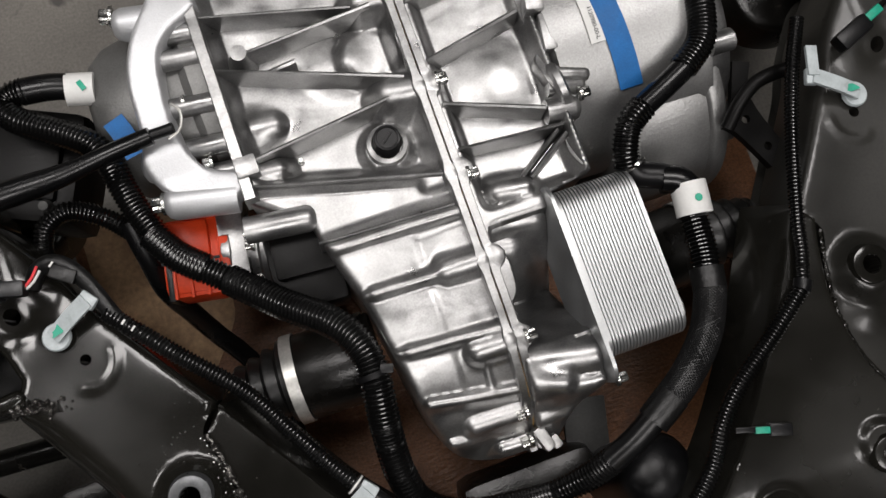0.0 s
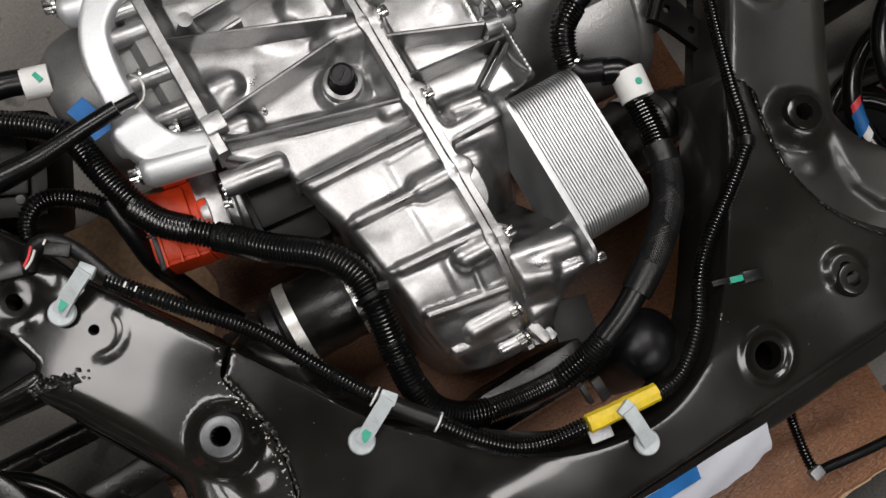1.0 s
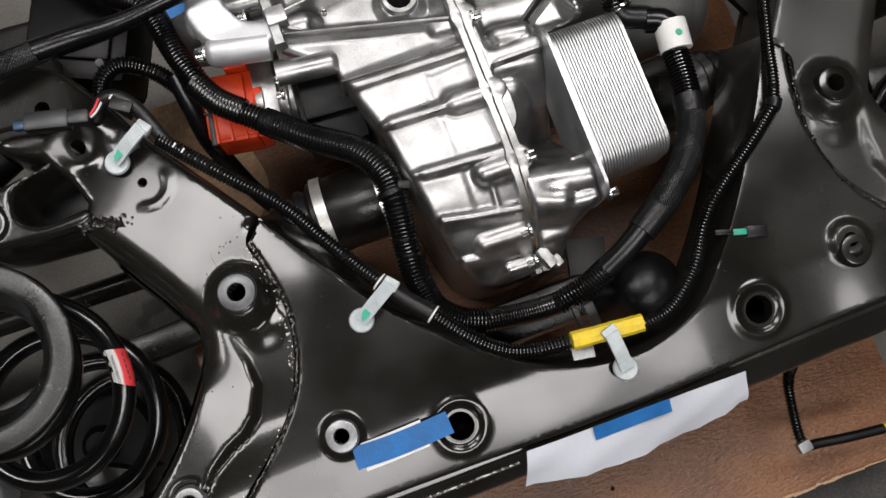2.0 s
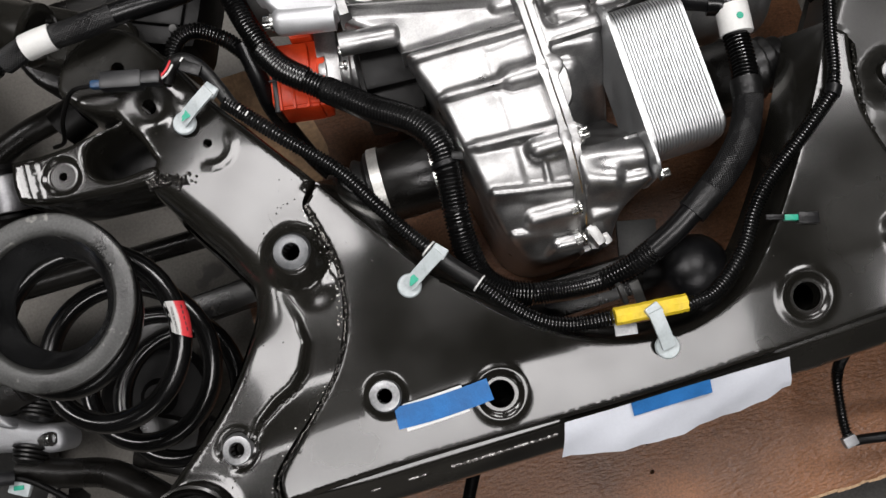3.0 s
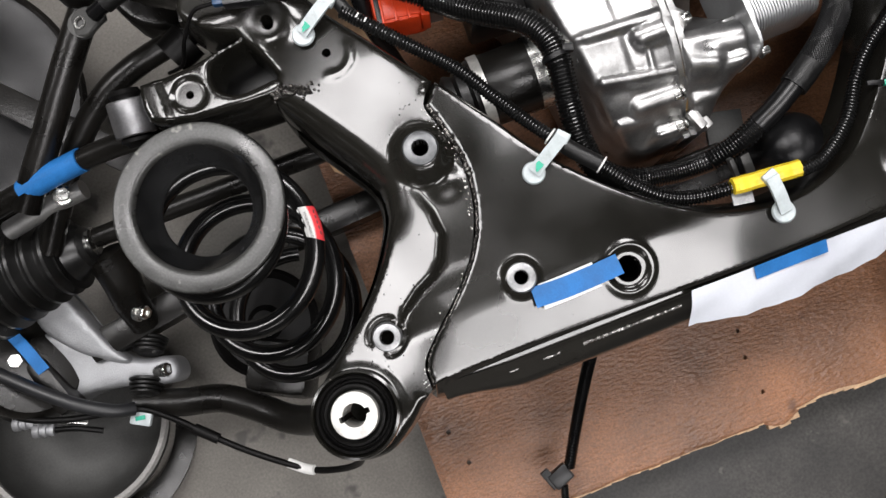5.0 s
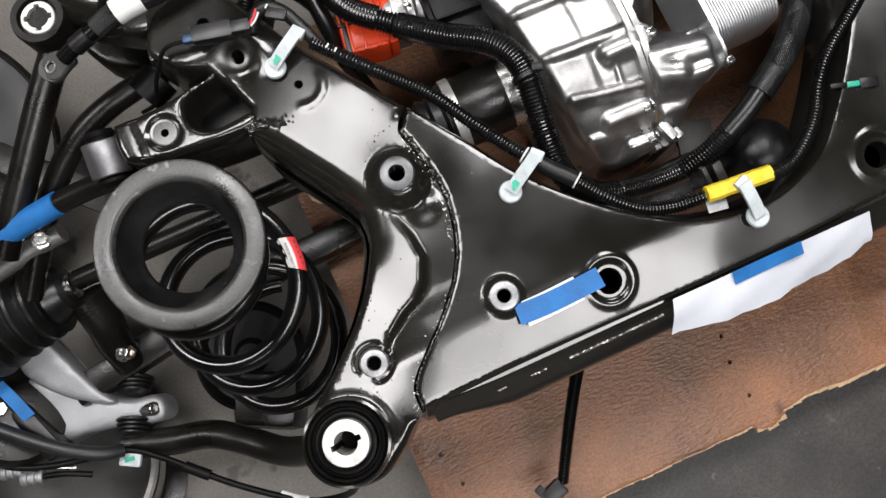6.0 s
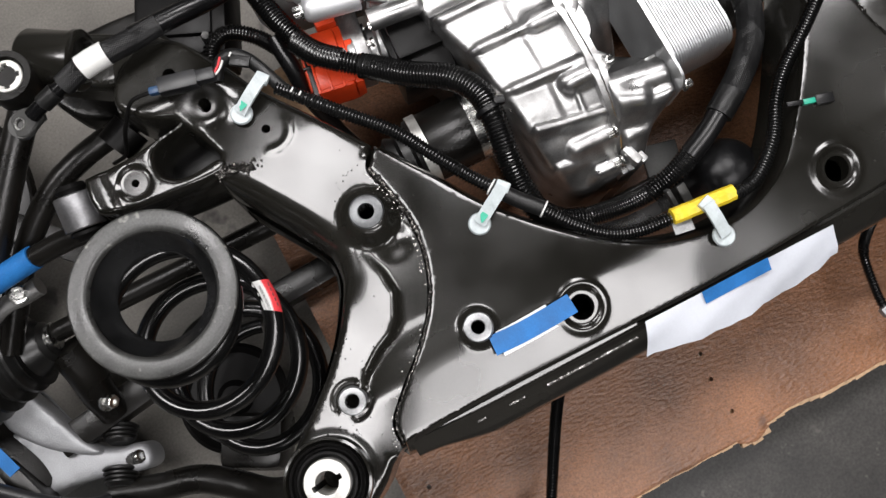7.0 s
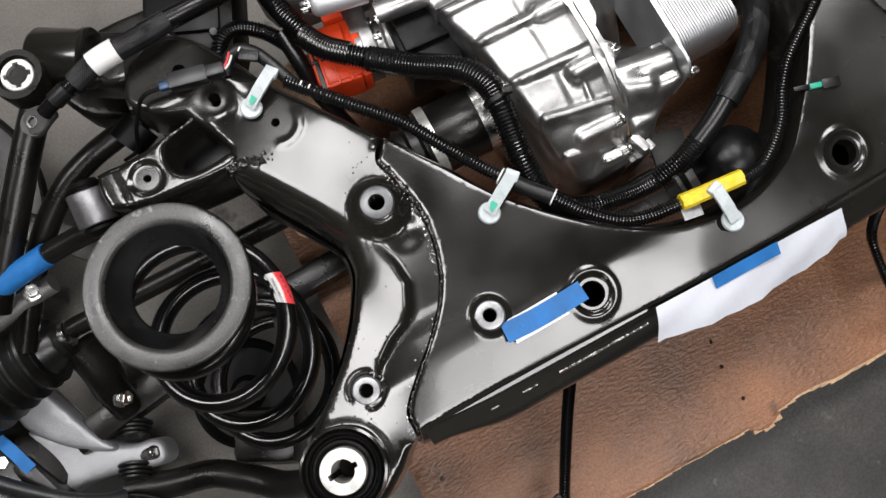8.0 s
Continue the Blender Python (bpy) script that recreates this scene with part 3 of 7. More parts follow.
def side_height_for(s):
    pocket = [(s * x, y) for x, y in ((-0.521, 0.331), (-0.5, 0.3), (-0.46, 0.237), (-0.436, 0.191), (-0.437, 0.151), (-0.455, 0.113), (-0.49, 0.068), (-0.533, 0.028), (-0.572, -0.004))]

    def line_distance(V):
        best = np.full(len(V), 1e9)
        a = np.array(pocket)
        for p, q in zip(a, a[1:]):
            d = q - p
            t = np.clip(((V - p) @ d) / (d @ d), 0, 1)
            best = np.minimum(best, np.hypot(*(V - p - t[:, None] * d).T))
        return best

    def beyond_crease(W):
        """How far a place lies past the pad's crease, towards the seam, and its distance from it."""
        a = np.array([(-0.400, 0.215), (-0.392, 0.165), (-0.384, 0.135), (-0.383, 0.105), (-0.396, 0.075), (-0.412, 0.060), (-0.434, 0.050), (-0.459, 0.033), (-0.474, 0.015)])
        best, side = np.full(len(W), 1e9), np.zeros(len(W))
        for p, q in zip(a, a[1:]):
            d = q - p
            t = np.clip(((W - p) @ d) / (d @ d), 0, 1)
            r = W - p - t[:, None] * d
            h = np.hypot(*r.T)
            nearer = h < best
            best = np.where(nearer, h, best)
            side = np.where(nearer, d[0] * r[:, 1] - d[1] * r[:, 0], side)
        return smooth01(0.5 + np.sign(side) * best / 0.014), best

    def f(V, ed):
        u, v = V[:, 0] * s, V[:, 1]
        W = np.column_stack([u, v])
        z = TOP + side_rise(v) + edge_roll(ed, 0.010) * (1 - seam_near(V, 0.014, 0.014))
        pd = line_distance(V)
        # broad roll down into the spring pocket
        k = np.clip(1 - pd / 0.036, 0, 0.995)
        z -= 0.056 * (1 - np.sqrt(1 - k ** 2)) * smooth01((v - 0.115) / 0.08) * smooth01((0.36 - v) / 0.04)
        # the pad along the leg climbs to the bushing; beside its crease the sheet stays low
        low, near = beyond_crease(W)
        z -= 0.85 * side_rise(v) * smooth01((v + 0.005) / 0.075) * low
        z += 0.0030 * smooth01(1 - near / 0.007) * (1 - low) * smooth01((0.125 - v) / 0.02)
        z += bump_at(W, (HOLES["b"][0] - 0.001, HOLES["b"][1] - 0.004), 0.043, 0.025, 0.0205)
        z += bump_at(W, (-0.357, 0.165), 0.030, 0.026, 0.005)
        z += crescent_at(W, HOLES["d"], 0.0205, 0.0055, -0.0034, 115) + crescent_at(W, HOLES["d"], 0.0205, 0.0050, -0.0022, -45)
        z += crescent_at(W, (HOLES["a"][0] + 0.003, HOLES["a"][1] - 0.004), 0.026, 0.008, 0.0013, -50)
        z += ring_at(W, BUSH, 0.050, 0.012, 0.0015)
        # the sheet falls away beyond a line from the fork to the seam
        z -= 0.050 * 0.010 * np.logaddexp(0, (v - 0.335 - 0.28 * (u + 0.46)) / 0.010)
        # shoulder towards the tower
        z += 0.020 * smooth01((v - 0.40) / 0.06) * smooth01((-0.43 - u) / 0.05)
        z += bump_at(W, (-0.487, 0.436), 0.036, 0.022, -0.005)
        z += 0.0008 * np.sin(u * 40) * np.sin(v * 33)
        return z
    return f


LEG = [(-0.322, 0.290, 1), (-0.354, 0.337), (-0.384, 0.381), (-0.418, 0.430), (-0.448, 0.487), (-0.500, 0.545), (-0.560, 0.535), (-0.588, 0.492), (-0.566, 0.456), (-0.530, 0.436, 1), (-0.512, 0.405), (-0.500, 0.372, 1), (-0.514, 0.338), (-0.497, 0.300), (-0.460, 0.237), (-0.436, 0.191), (-0.437, 0.151), (-0.455, 0.113), (-0.490, 0.068), (-0.533, 0.028), (-0.575, -0.006), (-0.603, -0.040), (-0.604, -0.075), (-0.577, -0.105), (-0.535, -0.112), (-0.500, -0.094), (-0.478, -0.075), (-0.461, -0.064, 1)]
ARM = [(-0.519, 0.433), (-0.540, 0.428), (-0.568, 0.425), (-0.597, 0.421), (-0.630, 0.420), (-0.664, 0.420, 1), (-0.669, 0.395), (-0.667, 0.370, 1), (-0.655, 0.362), (-0.617, 0.353), (-0.575, 0.349), (-0.540, 0.346), (-0.506, 0.346), (-0.495, 0.356), (-0.503, 0.365), (-0.522, 0.364), (-0.544, 0.363), (-0.561, 0.367), (-0.573, 0.377), (-0.577, 0.390), (-0.575, 0.403), (-0.566, 0.414), (-0.547, 0.420), (-0.525, 0.423)]


def leg_loop(s):
    """Outline of the side member: its free edge and the welded seam."""
    return closed_spline([(s * p[0], *p[1:]) for p in LEG + [(q[0] - 0.005, q[1] + 0.001) for q in SEAM]], 8)


def arm_height_for(s):
    def f(V, ed):
        W = np.column_stack([V[:, 0] * s, V[:, 1]])
        z = np.full(len(V), TOP + 0.004) + edge_roll(ed, 0.008)
        z += bump_at(W, (-0.609, 0.385), 0.024, 0.005, -0.003) + 0.004 * smooth01((-0.632 - W[:, 0]) / 0.016)
        return z
    return f


def build_bushing(s, c, top, tilt=0.0):
    """Rubber bushing pressed into the subframe: steel ring, rubber, slotted centre sleeve."""
    x, y = s * c[0], c[1]
    m = pose(x, y, top)
    b = bmesh.new()
    add_lathe(b, [(0.0455, -0.1), (0.0505, -0.1), (0.0515, -0.010), (0.0505, -0.006), (0.0475, -0.005), (0.0455, -0.009)], m, 48, close=True)
    bush = part("bushing", b, M_BLACK, subframe)
    b = bmesh.new()
    add_lathe(b, [(0.0150, -0.09), (0.0455, -0.09), (0.0455, -0.008), (0.0435, -0.004), (0.0410, -0.006), (0.0395, -0.014), (0.0370, -0.013), (0.0345, -0.004), (0.0320, -0.003), (0.030, -0.010), (0.0285, -0.016), (0.0150, -0.016)], m, 48, close=True)
    part("rubber", b, M_RUBBER, bush, "black ribbed rubber")
    b = bmesh.new()
    n, rings = 72, []
    for r_fun, z in (("i", -0.075), ("o", -0.075), ("o", -0.0015), ("o2", 0.0), ("i", 0.0)):
        row = []
        for i in range(n):
            a = 2 * math.pi * i / n
            slot = abs(math.sin(a + s * 0.02)) < 0.20
            r = {"o": 0.0272, "o2": 0.0262, "i": 0.0180 if slot else 0.0136}[r_fun]
            row.append(b.verts.new(m @ Vector((r * math.cos(a), r * math.sin(a), z))))
        rings.append(row)
    for p, q in zip(rings, rings[1:] + rings[:1]):
        for i in range(n):
            b.faces.new((p[i], p[(i + 1) % n], q[(i + 1) % n], q[i]))
    part("sleeve", b, M_MACH, bush, "bright machined steel sleeve with slotted bore")


for s in (1, -1):
    other_side = set(subframe.children)
    h = [((s * HOLES["a"][0], HOLES["a"][1]), 0.0058), ((s * HOLES["b"][0], HOLES["b"][1]), 0.0100), ((s * HOLES["d"][0], HOLES["d"][1]), 0.0085), ((s * -0.487, 0.436), 0.0085), ((s * -0.509, 0.490), 0.0085), ((s * BUSH[0], BUSH[1]), 0.046)]
    bm = pressed_sheet(leg_loop(s), h, side_height_for(s), 0.085, step=0.0038, hole_depth=0.03, out=0.004)
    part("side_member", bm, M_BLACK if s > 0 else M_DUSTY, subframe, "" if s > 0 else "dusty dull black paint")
    bm = pressed_sheet(closed_spline([(s * p[0], *p[1:]) for p in ARM], 8), [((s * -0.609, 0.385), 0.0052)], arm_height_for(s), 0.115, step=0.004, hole_depth=0.02)
    part("arm_bracket", bm, M_BLACK, subframe)
    build_bushing(s, BUSH, 0.580)
    # deep wall of the spring pocket and the shaded space behind the arm
    b = bmesh.new()
    edge = spline([(s * x, y, 0) for x, y in ((-0.514, 0.345), (-0.499, 0.300), (-0.462, 0.237), (-0.438, 0.191), (-0.439, 0.151), (-0.457, 0.113), (-0.492, 0.068), (-0.533, 0.028))], 6)
    rows = []
    for p in edge:
        d = (Vector((s * -0.633, 0.205, 0)) - p).normalized()
        k = float(smooth01((p.y - 0.03) / 0.14))
        base = TOP + float(side_rise(p.y)) - 0.018 - 0.050 * float(smooth01((p.y - 0.115) / 0.08) * smooth01((0.36 - p.y) / 0.04))
        rows.append([b.verts.new(p + d * (o * k + 0.0025) + Vector((0, 0, base - h))) for o, h in ((0.0, 0.0), (0.004, 0.010), (0.005, 0.022), (0.001, 0.036), (-0.010, 0.046), (-0.024, 0.050))])
    for p, q in zip(rows, rows[1:]):
        for i in range(5):
            b.faces.new((p[i], p[i + 1], q[i + 1], q[i]))
    bmesh.ops.solidify(b, geom=b.faces[:], thickness=0.003)
    part("pocket_wall", b, M_BLACK, subframe)
    # added black block that stands for the shade under the arm
    b = bmesh.new()
    add_box(b, (s * -0.545, 0.405, 0.390), (0.105, 0.085, 0.085), rot=s * -12, bevel=0.014)
    part("gusset", b, M_RUBBER, subframe)
    # raised washers round the bolt holes
    for key, r0, r1, z in (("c", 0.0085, 0.0175, 0.5255), ("d", 0.0085, 0.0160, 0.5395), ("b", 0.0100, 0.0205, 0.5355)):
        b = bmesh.new()
        add_lathe(b, [(r0, -0.02), (r1 + 0.003, -0.008), (r1 + 0.0008, -0.0008), (r1, 0.0008), (r1 - 0.0012, 0.0012), (r0 + 0.0008, 0.0012), (r0, 0.0004)], pose(s * HOLES[key][0], HOLES[key][1], z), 36, close=True)
        # left collars: black paint with its reflection put in as grey
        part("collar", b, M_BLACK if s < 0 else M_PAINT_SHEEN if key == "b" else M_STEEL_SHEEN, subframe, "" if s < 0 else "grey collar with reflected light put into its colour")
    # knobbly weld along the seam
    b = bmesh.new()
    path = resample(spline([(s * (q[0] - 0.0015), q[1], TOP + 0.0005 + float(side_rise(q[1])) * 0.55 + 0.001) for q in SEAM], 12), 0.0018)
    wr = random.Random(7)
    path = [p + Vector((wr.uniform(-0.0011, 0.0011), wr.uniform(-0.0008, 0.0008), wr.uniform(-0.0006, 0.0008))) for p in path]
    ph = [wr.uniform(0.6, 1.4) for _ in range(400)]
    add_sweep(b, path, lambda q: (0.0015 + 0.0032 * float(smooth01((q - 0.27) / 0.06)) * (0.6 + 0.4 * math.sin(q * 190))) * ph[int(q / 0.0024) % 400] * (1.0 if s > 0 else 0.6), 8)
    part("weld_bead", b, M_WELD if s > 0 else M_BLACK, subframe, "lumpy black weld bead")
    # spatter beside the seam and chips on the leg's pad
    surface = side_height_for(s)
    for count, mat, label in () if s < 0 else ((90, M_BEAD, "bright weld spatter along the seam"), (120, M_CHIP, "dark paint specks on the leg")):
        places = []
        while len(places) < count:
            if mat is M_BEAD:
                k = wr.uniform(0, len(SEAM) - 1.001)
                i, f = int(k), k % 1
                x, y = (SEAM[i][j] + (SEAM[i + 1][j] - SEAM[i][j]) * f for j in (0, 1))
                x -= abs(wr.gauss(0, 0.005)) + 0.0045
                if y < 0.11 and wr.random() < 0.6:
                    continue
            else:
                x, y = wr.choice(((wr.uniform(-0.50, -0.40), wr.uniform(-0.02, 0.13)), (wr.uniform(-0.57, -0.47), wr.uniform(-0.04, 0.03)), (wr.gauss(-0.36, 0.02), wr.gauss(0.25, 0.02))))
            places.append((s * x, y))
        P2 = np.array(places)
        ok = inside(P2, leg_loop(s))
        Z = surface(P2, np.full(len(P2), 0.05))
        b = bmesh.new()
        for (x, y), z, fine in zip(places, Z, ok):
            if fine:
                g = wr.uniform(0.3, 0.85)
                add_lathe(b, [(0.0014 * g, -0.0006), (0.0012 * g, 0.0004 * g), (0, 0.0009 * g)], pose(x, y, float(z), 0, 0, wr.uniform(0, 90)) @ Matrix.Diagonal((wr.uniform(0.7, 1.7), 1, 1, 1)), 6)
        tagged(part("weld_spatter" if mat is M_BEAD else "paint_chips", b, mat, subframe, label), kind="stuff")
    # spatter and a short weld at the arm
    b = bmesh.new()
    for row in range(3):
        run = [(s * (-0.514 + 0.046 * k + wr.uniform(-0.003, 0.003)), 0.349 - 0.011 * k + 0.0045 * (row - 1) + wr.gauss(0, 0.0016)) for k in np.linspace(0.12 * row, 1.0 - 0.1 * row, 16)]
        heights = surface(np.array(run), np.full(16, 0.05))
        add_sweep(b, [Vector((x, y, float(z) + wr.uniform(-0.0005, 0.0022))) for (x, y), z in zip(run, heights)], lambda q: (0.0030 + 0.0012 * math.sin(q * 1900)) * (1.0 + 0.5 * math.sin(q * 733 + row)), 7)
    for i in range(26):
        k = wr.random() ** 1.3
        x, y = s * (-0.512 + 0.056 * k + wr.uniform(-0.004, 0.004)), 0.345 - 0.012 * k + wr.gauss(0, 0.0055)
        p = (x, y, float(surface(np.array([(x, y)]), np.array([0.05]))[0]) + wr.uniform(-0.001, 0.003))
        g = wr.uniform(0.6, 1.7) * (1.2 - 0.6 * k)
        add_lathe(b, [(0, -0.003), (0.0016 * g, -0.002), (0.0022 * g, 0), (0.0017 * g, 0.0012 * g), (0, 0.0022 * g)], axis_pose(p, (wr.uniform(-1, 1), wr.uniform(-1, 1), 1.2)), 8)
    tagged(part("weld_spatter", b, M_WELD, subframe, "rough shiny weld bead with spatter"), kind="stuff")
    # tower with a second bushing behind the spring
    b = bmesh.new()
    add_box(b, (s * -0.545, 0.515, 0.450), (0.085, 0.090, 0.090), rot=s * -20, bevel=0.016)
    part("tower", b, M_BLACK, subframe)
    plate = [(-0.690, 0.620), (-0.676, 0.648), (-0.634, 0.662), (-0.600, 0.640), (-0.545, 0.610), (-0.500, 0.585), (-0.500, 0.545), (-0.560, 0.548), (-0.600, 0.550), (-0.660, 0.588)]
    part("tower_plate", pressed_sheet(closed_spline([(s * x, y) for x, y in plate], 5), [], lambda V, ed: 0.455 + edge_roll(ed, 0.01), 0.05, step=0.009), M_BLACK, subframe)
    b = bmesh.new()
    add_lathe(b, [(0, -0.040), (0.034, -0.040), (0.038, -0.034), (0.038, 0.030), (0.041, 0.032), (0.041, 0.038), (0.036, 0.042), (0.030, 0.042), (0.026, 0.034), (0, 0.034)], axis_pose((s * -0.640, 0.606, 0.478), (s * 0.80, -0.55, 0.10)), 36)
    part("bush_housing", b, M_BLACK, subframe)
    part("rear_beam", pressed_sheet(closed_spline([(s * x, y) for x, y in ((-0.70, 0.70), (-0.69, 0.60), (-0.60, 0.545), (-0.52, 0.525), (-0.46, 0.560), (-0.46, 0.640), (-0.50, 0.70))], 5), [], lambda V, ed: 0.330 + edge_roll(ed, 0.01), 0.06, step=0.0095), M_STEEL_ARM, subframe)
    # bright bushing at the end of the arm bracket
    b = bmesh.new()
    add_lathe(b, [(0, -0.023), (0.0250, -0.023), (0.0265, -0.0215), (0.0265, 0.0215), (0.0250, 0.023), (0.019, 0.023), (0.018, 0.020), (0, 0.020)], axis_pose((s * -0.694, 0.396, 0.486), (s * -0.12, -0.96, -0.26)), 40)
    part("bushing", b, M_SHELL, subframe, "burnished steel bushing shell")
    b = bmesh.new()
    add_lathe(b, [(0, -0.036), (0.018, -0.036), (0.021, -0.030), (0.017, -0.024), (0.017, 0.021), (0.0215, 0.026), (0.0215, 0.030), (0.016, 0.033), (0.014, 0.038), (0, 0.038)], axis_pose((s * -0.694, 0.396, 0.486), (s * -0.12, -0.96, -0.26)), 32)
    part("rubber", b, M_RUBBER, subframe)
    # this side is welded on a little further forward
    for ob in subframe.children if s < 0 else ():
        if ob not in other_side:
            ob.location.y -= 0.013

# paper taped to the front of the subframe
paper = thing("paper_sheet", "torn white paper sheet taped to the subframe's front edge", "paper", at=(0, -0.1, 0.5))
b = bmesh.new()
cols = 26
top_l, bot_l = [], []
pr = random.Random(2)
for i in range(cols + 1):
    k = i / cols
    x = -0.130 + 0.272 * k
    yb = -0.112 - 0.010 * k - 0.007 * smooth01(np.array([k * 2.2]))[0] + 0.0012 * math.sin(k * 23) + 0.0008 * math.sin(k * 47)
    top_l.append((x + (0.0 if i else 0.003), -0.071 - 0.006 * k, 0.5085))
    bot_l.append((x - 0.010 * (1 - k) * (1 if i < 3 else max(0, 1 - i / 9)) + 0.0, yb - 0.006 * math.sin(k * 5) + 0.012 * float(smooth01((k - 0.86) / 0.14)), 0.474 + 0.008 * math.sin(k * 7) + pr.uniform(-0.001, 0.001)))
rows = 7
grid = [[b.verts.new(Vector(t).lerp(Vector(q), j / rows) + Vector((0, -0.002 * math.sin(j / rows * 3.1), 0.003 * math.sin(j / rows * 3.1) + 0.0015 * math.sin(t[0] * 60 + j)))) for t, q in zip(top_l, bot_l)] for j in range(rows + 1)]
for j in range(rows):
    for i in range(cols):
        b.faces.new((grid[j][i], grid[j][i + 1], grid[j + 1][i + 1], grid[j + 1][i]))
r = bmesh.ops.solidify(b, geom=b.faces[:], thickness=0.0004)
part("sheet", b, M_PAPER, paper)


def tape(name, pts, width, mat, label, thick=0.0005, n=8, up=(0, 0, 1)):
    t = thing(name, label, "tape", at=tuple(pts[0]))
    b = bmesh.new()
    add_strip(b, spline(pts, n), width, thick, up, 0.0012)
    part("strip", b, mat, t)
    return t


tape("masking_tape", [(-0.309, -0.0085, 0.5185), (-0.27, -0.0105, 0.5175), (-0.23, -0.010, 0.517), (-0.197, -0.0085, 0.5165)], 0.0255, M_BLUE, "strip of blue masking tape stuck on the black subframe")
tape("paper_strip", [(-0.301, -0.0105, 0.5162), (-0.27, -0.0108, 0.5160), (-0.227, -0.0098, 0.5158)], 0.0310, M_WHITE, "white paper strip under the blue masking tape")
tape("masking_tape", [(-0.0485, -0.0795, 0.5085), (0.0, -0.080, 0.5085), (0.046, -0.081, 0.508)], 0.0175, M_BLUE, "strip of blue masking tape holding the white paper", up=(0, -0.45, 0.9))

# ---------------------------------------------------------------- springs
def build_spring(s):
    cx, cy = s * -0.629, 0.2275 if s > 0 else 0.2145
    sp = thing("coil_spring", "glossy black coil spring standing under a grey rubber seat", "spring", "pair of coil springs", (cx, cy, 0.16))
    b = bmesh.new()
    pts = []
    for i in range(0, 181):
        a = 2 * math.pi * (1.05 - 3.85 * i / 180)
        k = a / (2 * math.pi)
        z = 0.480 + 0.100 * k - 0.030 * max(0.0, k - 0.45)
        z = max(z, 0.168 + 0.25 * max(0, k + 2.8) * 0.1)
        r = 0.0955 - 0.020 * float(smooth01((k - 0.30) / 0.6))
        y = cy - min(0.118, 0.34 * max(0.0, 0.590 - z))
        pts.append(Vector((cx + s * (0.003 + r * math.cos(a)), y + r * math.sin(a), z)))
    add_sweep(b, pts, 0.0130, 14)
    part("coil", b, M_COIL, sp, "glossy black coil")
    # coloured label wrapped round one coil
    spot = Vector((-0.531, 0.186, 0.478) if s > 0 else (0.522, 0.150, 0.400))
    best = min(range(len(pts)), key=lambda i: (pts[i] - spot).length)
    seg = spline(pts[best - 1:best + 3] if s > 0 else pts[best - 2:best + 3], 5)
    if s > 0:
        bands = ((1, M_RED, "red half of the paper label", seg, 18, 0.0136), (-1, M_WHITE, "white half of the paper label, print unreadable", seg, -22, 0.0136))
    else:
        seg = sorted(seg, key=lambda p: -p.y)
        bands = ((1, M_WHITE, "white paper label", seg, -110, 0.0136), (1, M_RED, "red end of the paper label", seg[:6], -110, 0.0142), (1, M_BLUE, "blue tape over the paper label", seg[4:16], -70, 0.0147))
    for side, mat, text_label, seg, q0, rr in bands:
        b = bmesh.new()
        rows = []
        for i, p in enumerate(seg):
            outw = Vector((p.x - cx, p.y - cy, 0)).normalized() * side
            up = Vector((0, 0, 1))
            rows.append([b.verts.new(p + (outw * math.sin(t) + up * math.cos(t)) * r) for t, r in [(radians(q), rr) for q in range(q0, 125, 8)] + [(radians(q), rr - 0.0008) for q in range(120, q0 - 1, -8)]])
        for p, q in zip(rows, rows[1:]):
            for i in range(len(p)):
                b.faces.new((p[i], p[(i + 1) % len(p)], q[(i + 1) % len(p)], q[i]))
        part("label", b, mat, sp, text_label)
    if s > 0:
        b = bmesh.new()
        mid, d = seg[len(seg) // 2], (seg[-1] - seg[0]).normalized()
        d = -d if d.y > 0 else d
        outw = Vector((mid.x - cx, mid.y - cy, 0)).normalized()
        for body, size, ang, ink in (("MADE IN MEXICO", 0.0042, -6, M_INK), ("", 0.0, 48, M_INK)):
            n = (outw * math.sin(radians(ang)) + Vector((0, 0, 1)) * math.cos(radians(ang)))
            n = (n - d * n.dot(d)).normalized()
            m = Matrix.Translation(mid + n * 0.01375) @ Matrix((d, n.cross(d), n)).transposed().to_4x4()
            if body:
                words = bpy.data.curves.new("print", "FONT")
                words.body, words.size, words.align_x, words.align_y, words.extrude = body, size, "CENTER", "CENTER", 0.0002
                t_ob = new("print", words)
                bpy.context.view_layer.update()
                b.from_mesh(bpy.data.meshes.new_from_object(t_ob.evaluated_get(bpy.context.evaluated_depsgraph_get())))
                bpy.data.objects.remove(t_ob)
                bmesh.ops.transform(b, matrix=m, verts=b.verts)
            else:
                for k in range(5):
                    c = m @ Vector((-0.014 + 0.007 * k, 0.0, 0.0))
                    add_box(b, tuple(c), (0.0042, 0.0012, 0.0006), rot=math.degrees(math.atan2(d.y, d.x)), bevel=0)
        part("print", b, M_INK, sp, "dark printed words", smooth=False)
    seat = thing("spring_seat", "dusty grey rubber ring seat on top of the coil spring", "spring seat", "pair of spring seats", (cx, cy, 0.55))
    b = bmesh.new()
    add_lathe(b, [(0.086, -0.034), (0.088, -0.030), (0.090, -0.0095), (0.0968, -0.0080), (0.0980, -0.0066), (0.0984, -0.0030), (0.0980, -0.0012), (0.0970, -0.0003), (0.0955, 0.0), (0.0870, 0.0003), (0.0795, 0.0), (0.0775, -0.0004), (0.0757, -0.0014), (0.0742, -0.0032), (0.0730, -0.0060), (0.075, -0.020), (0.079, -0.034)], pose(cx, cy, 0.598), 96, close=True)
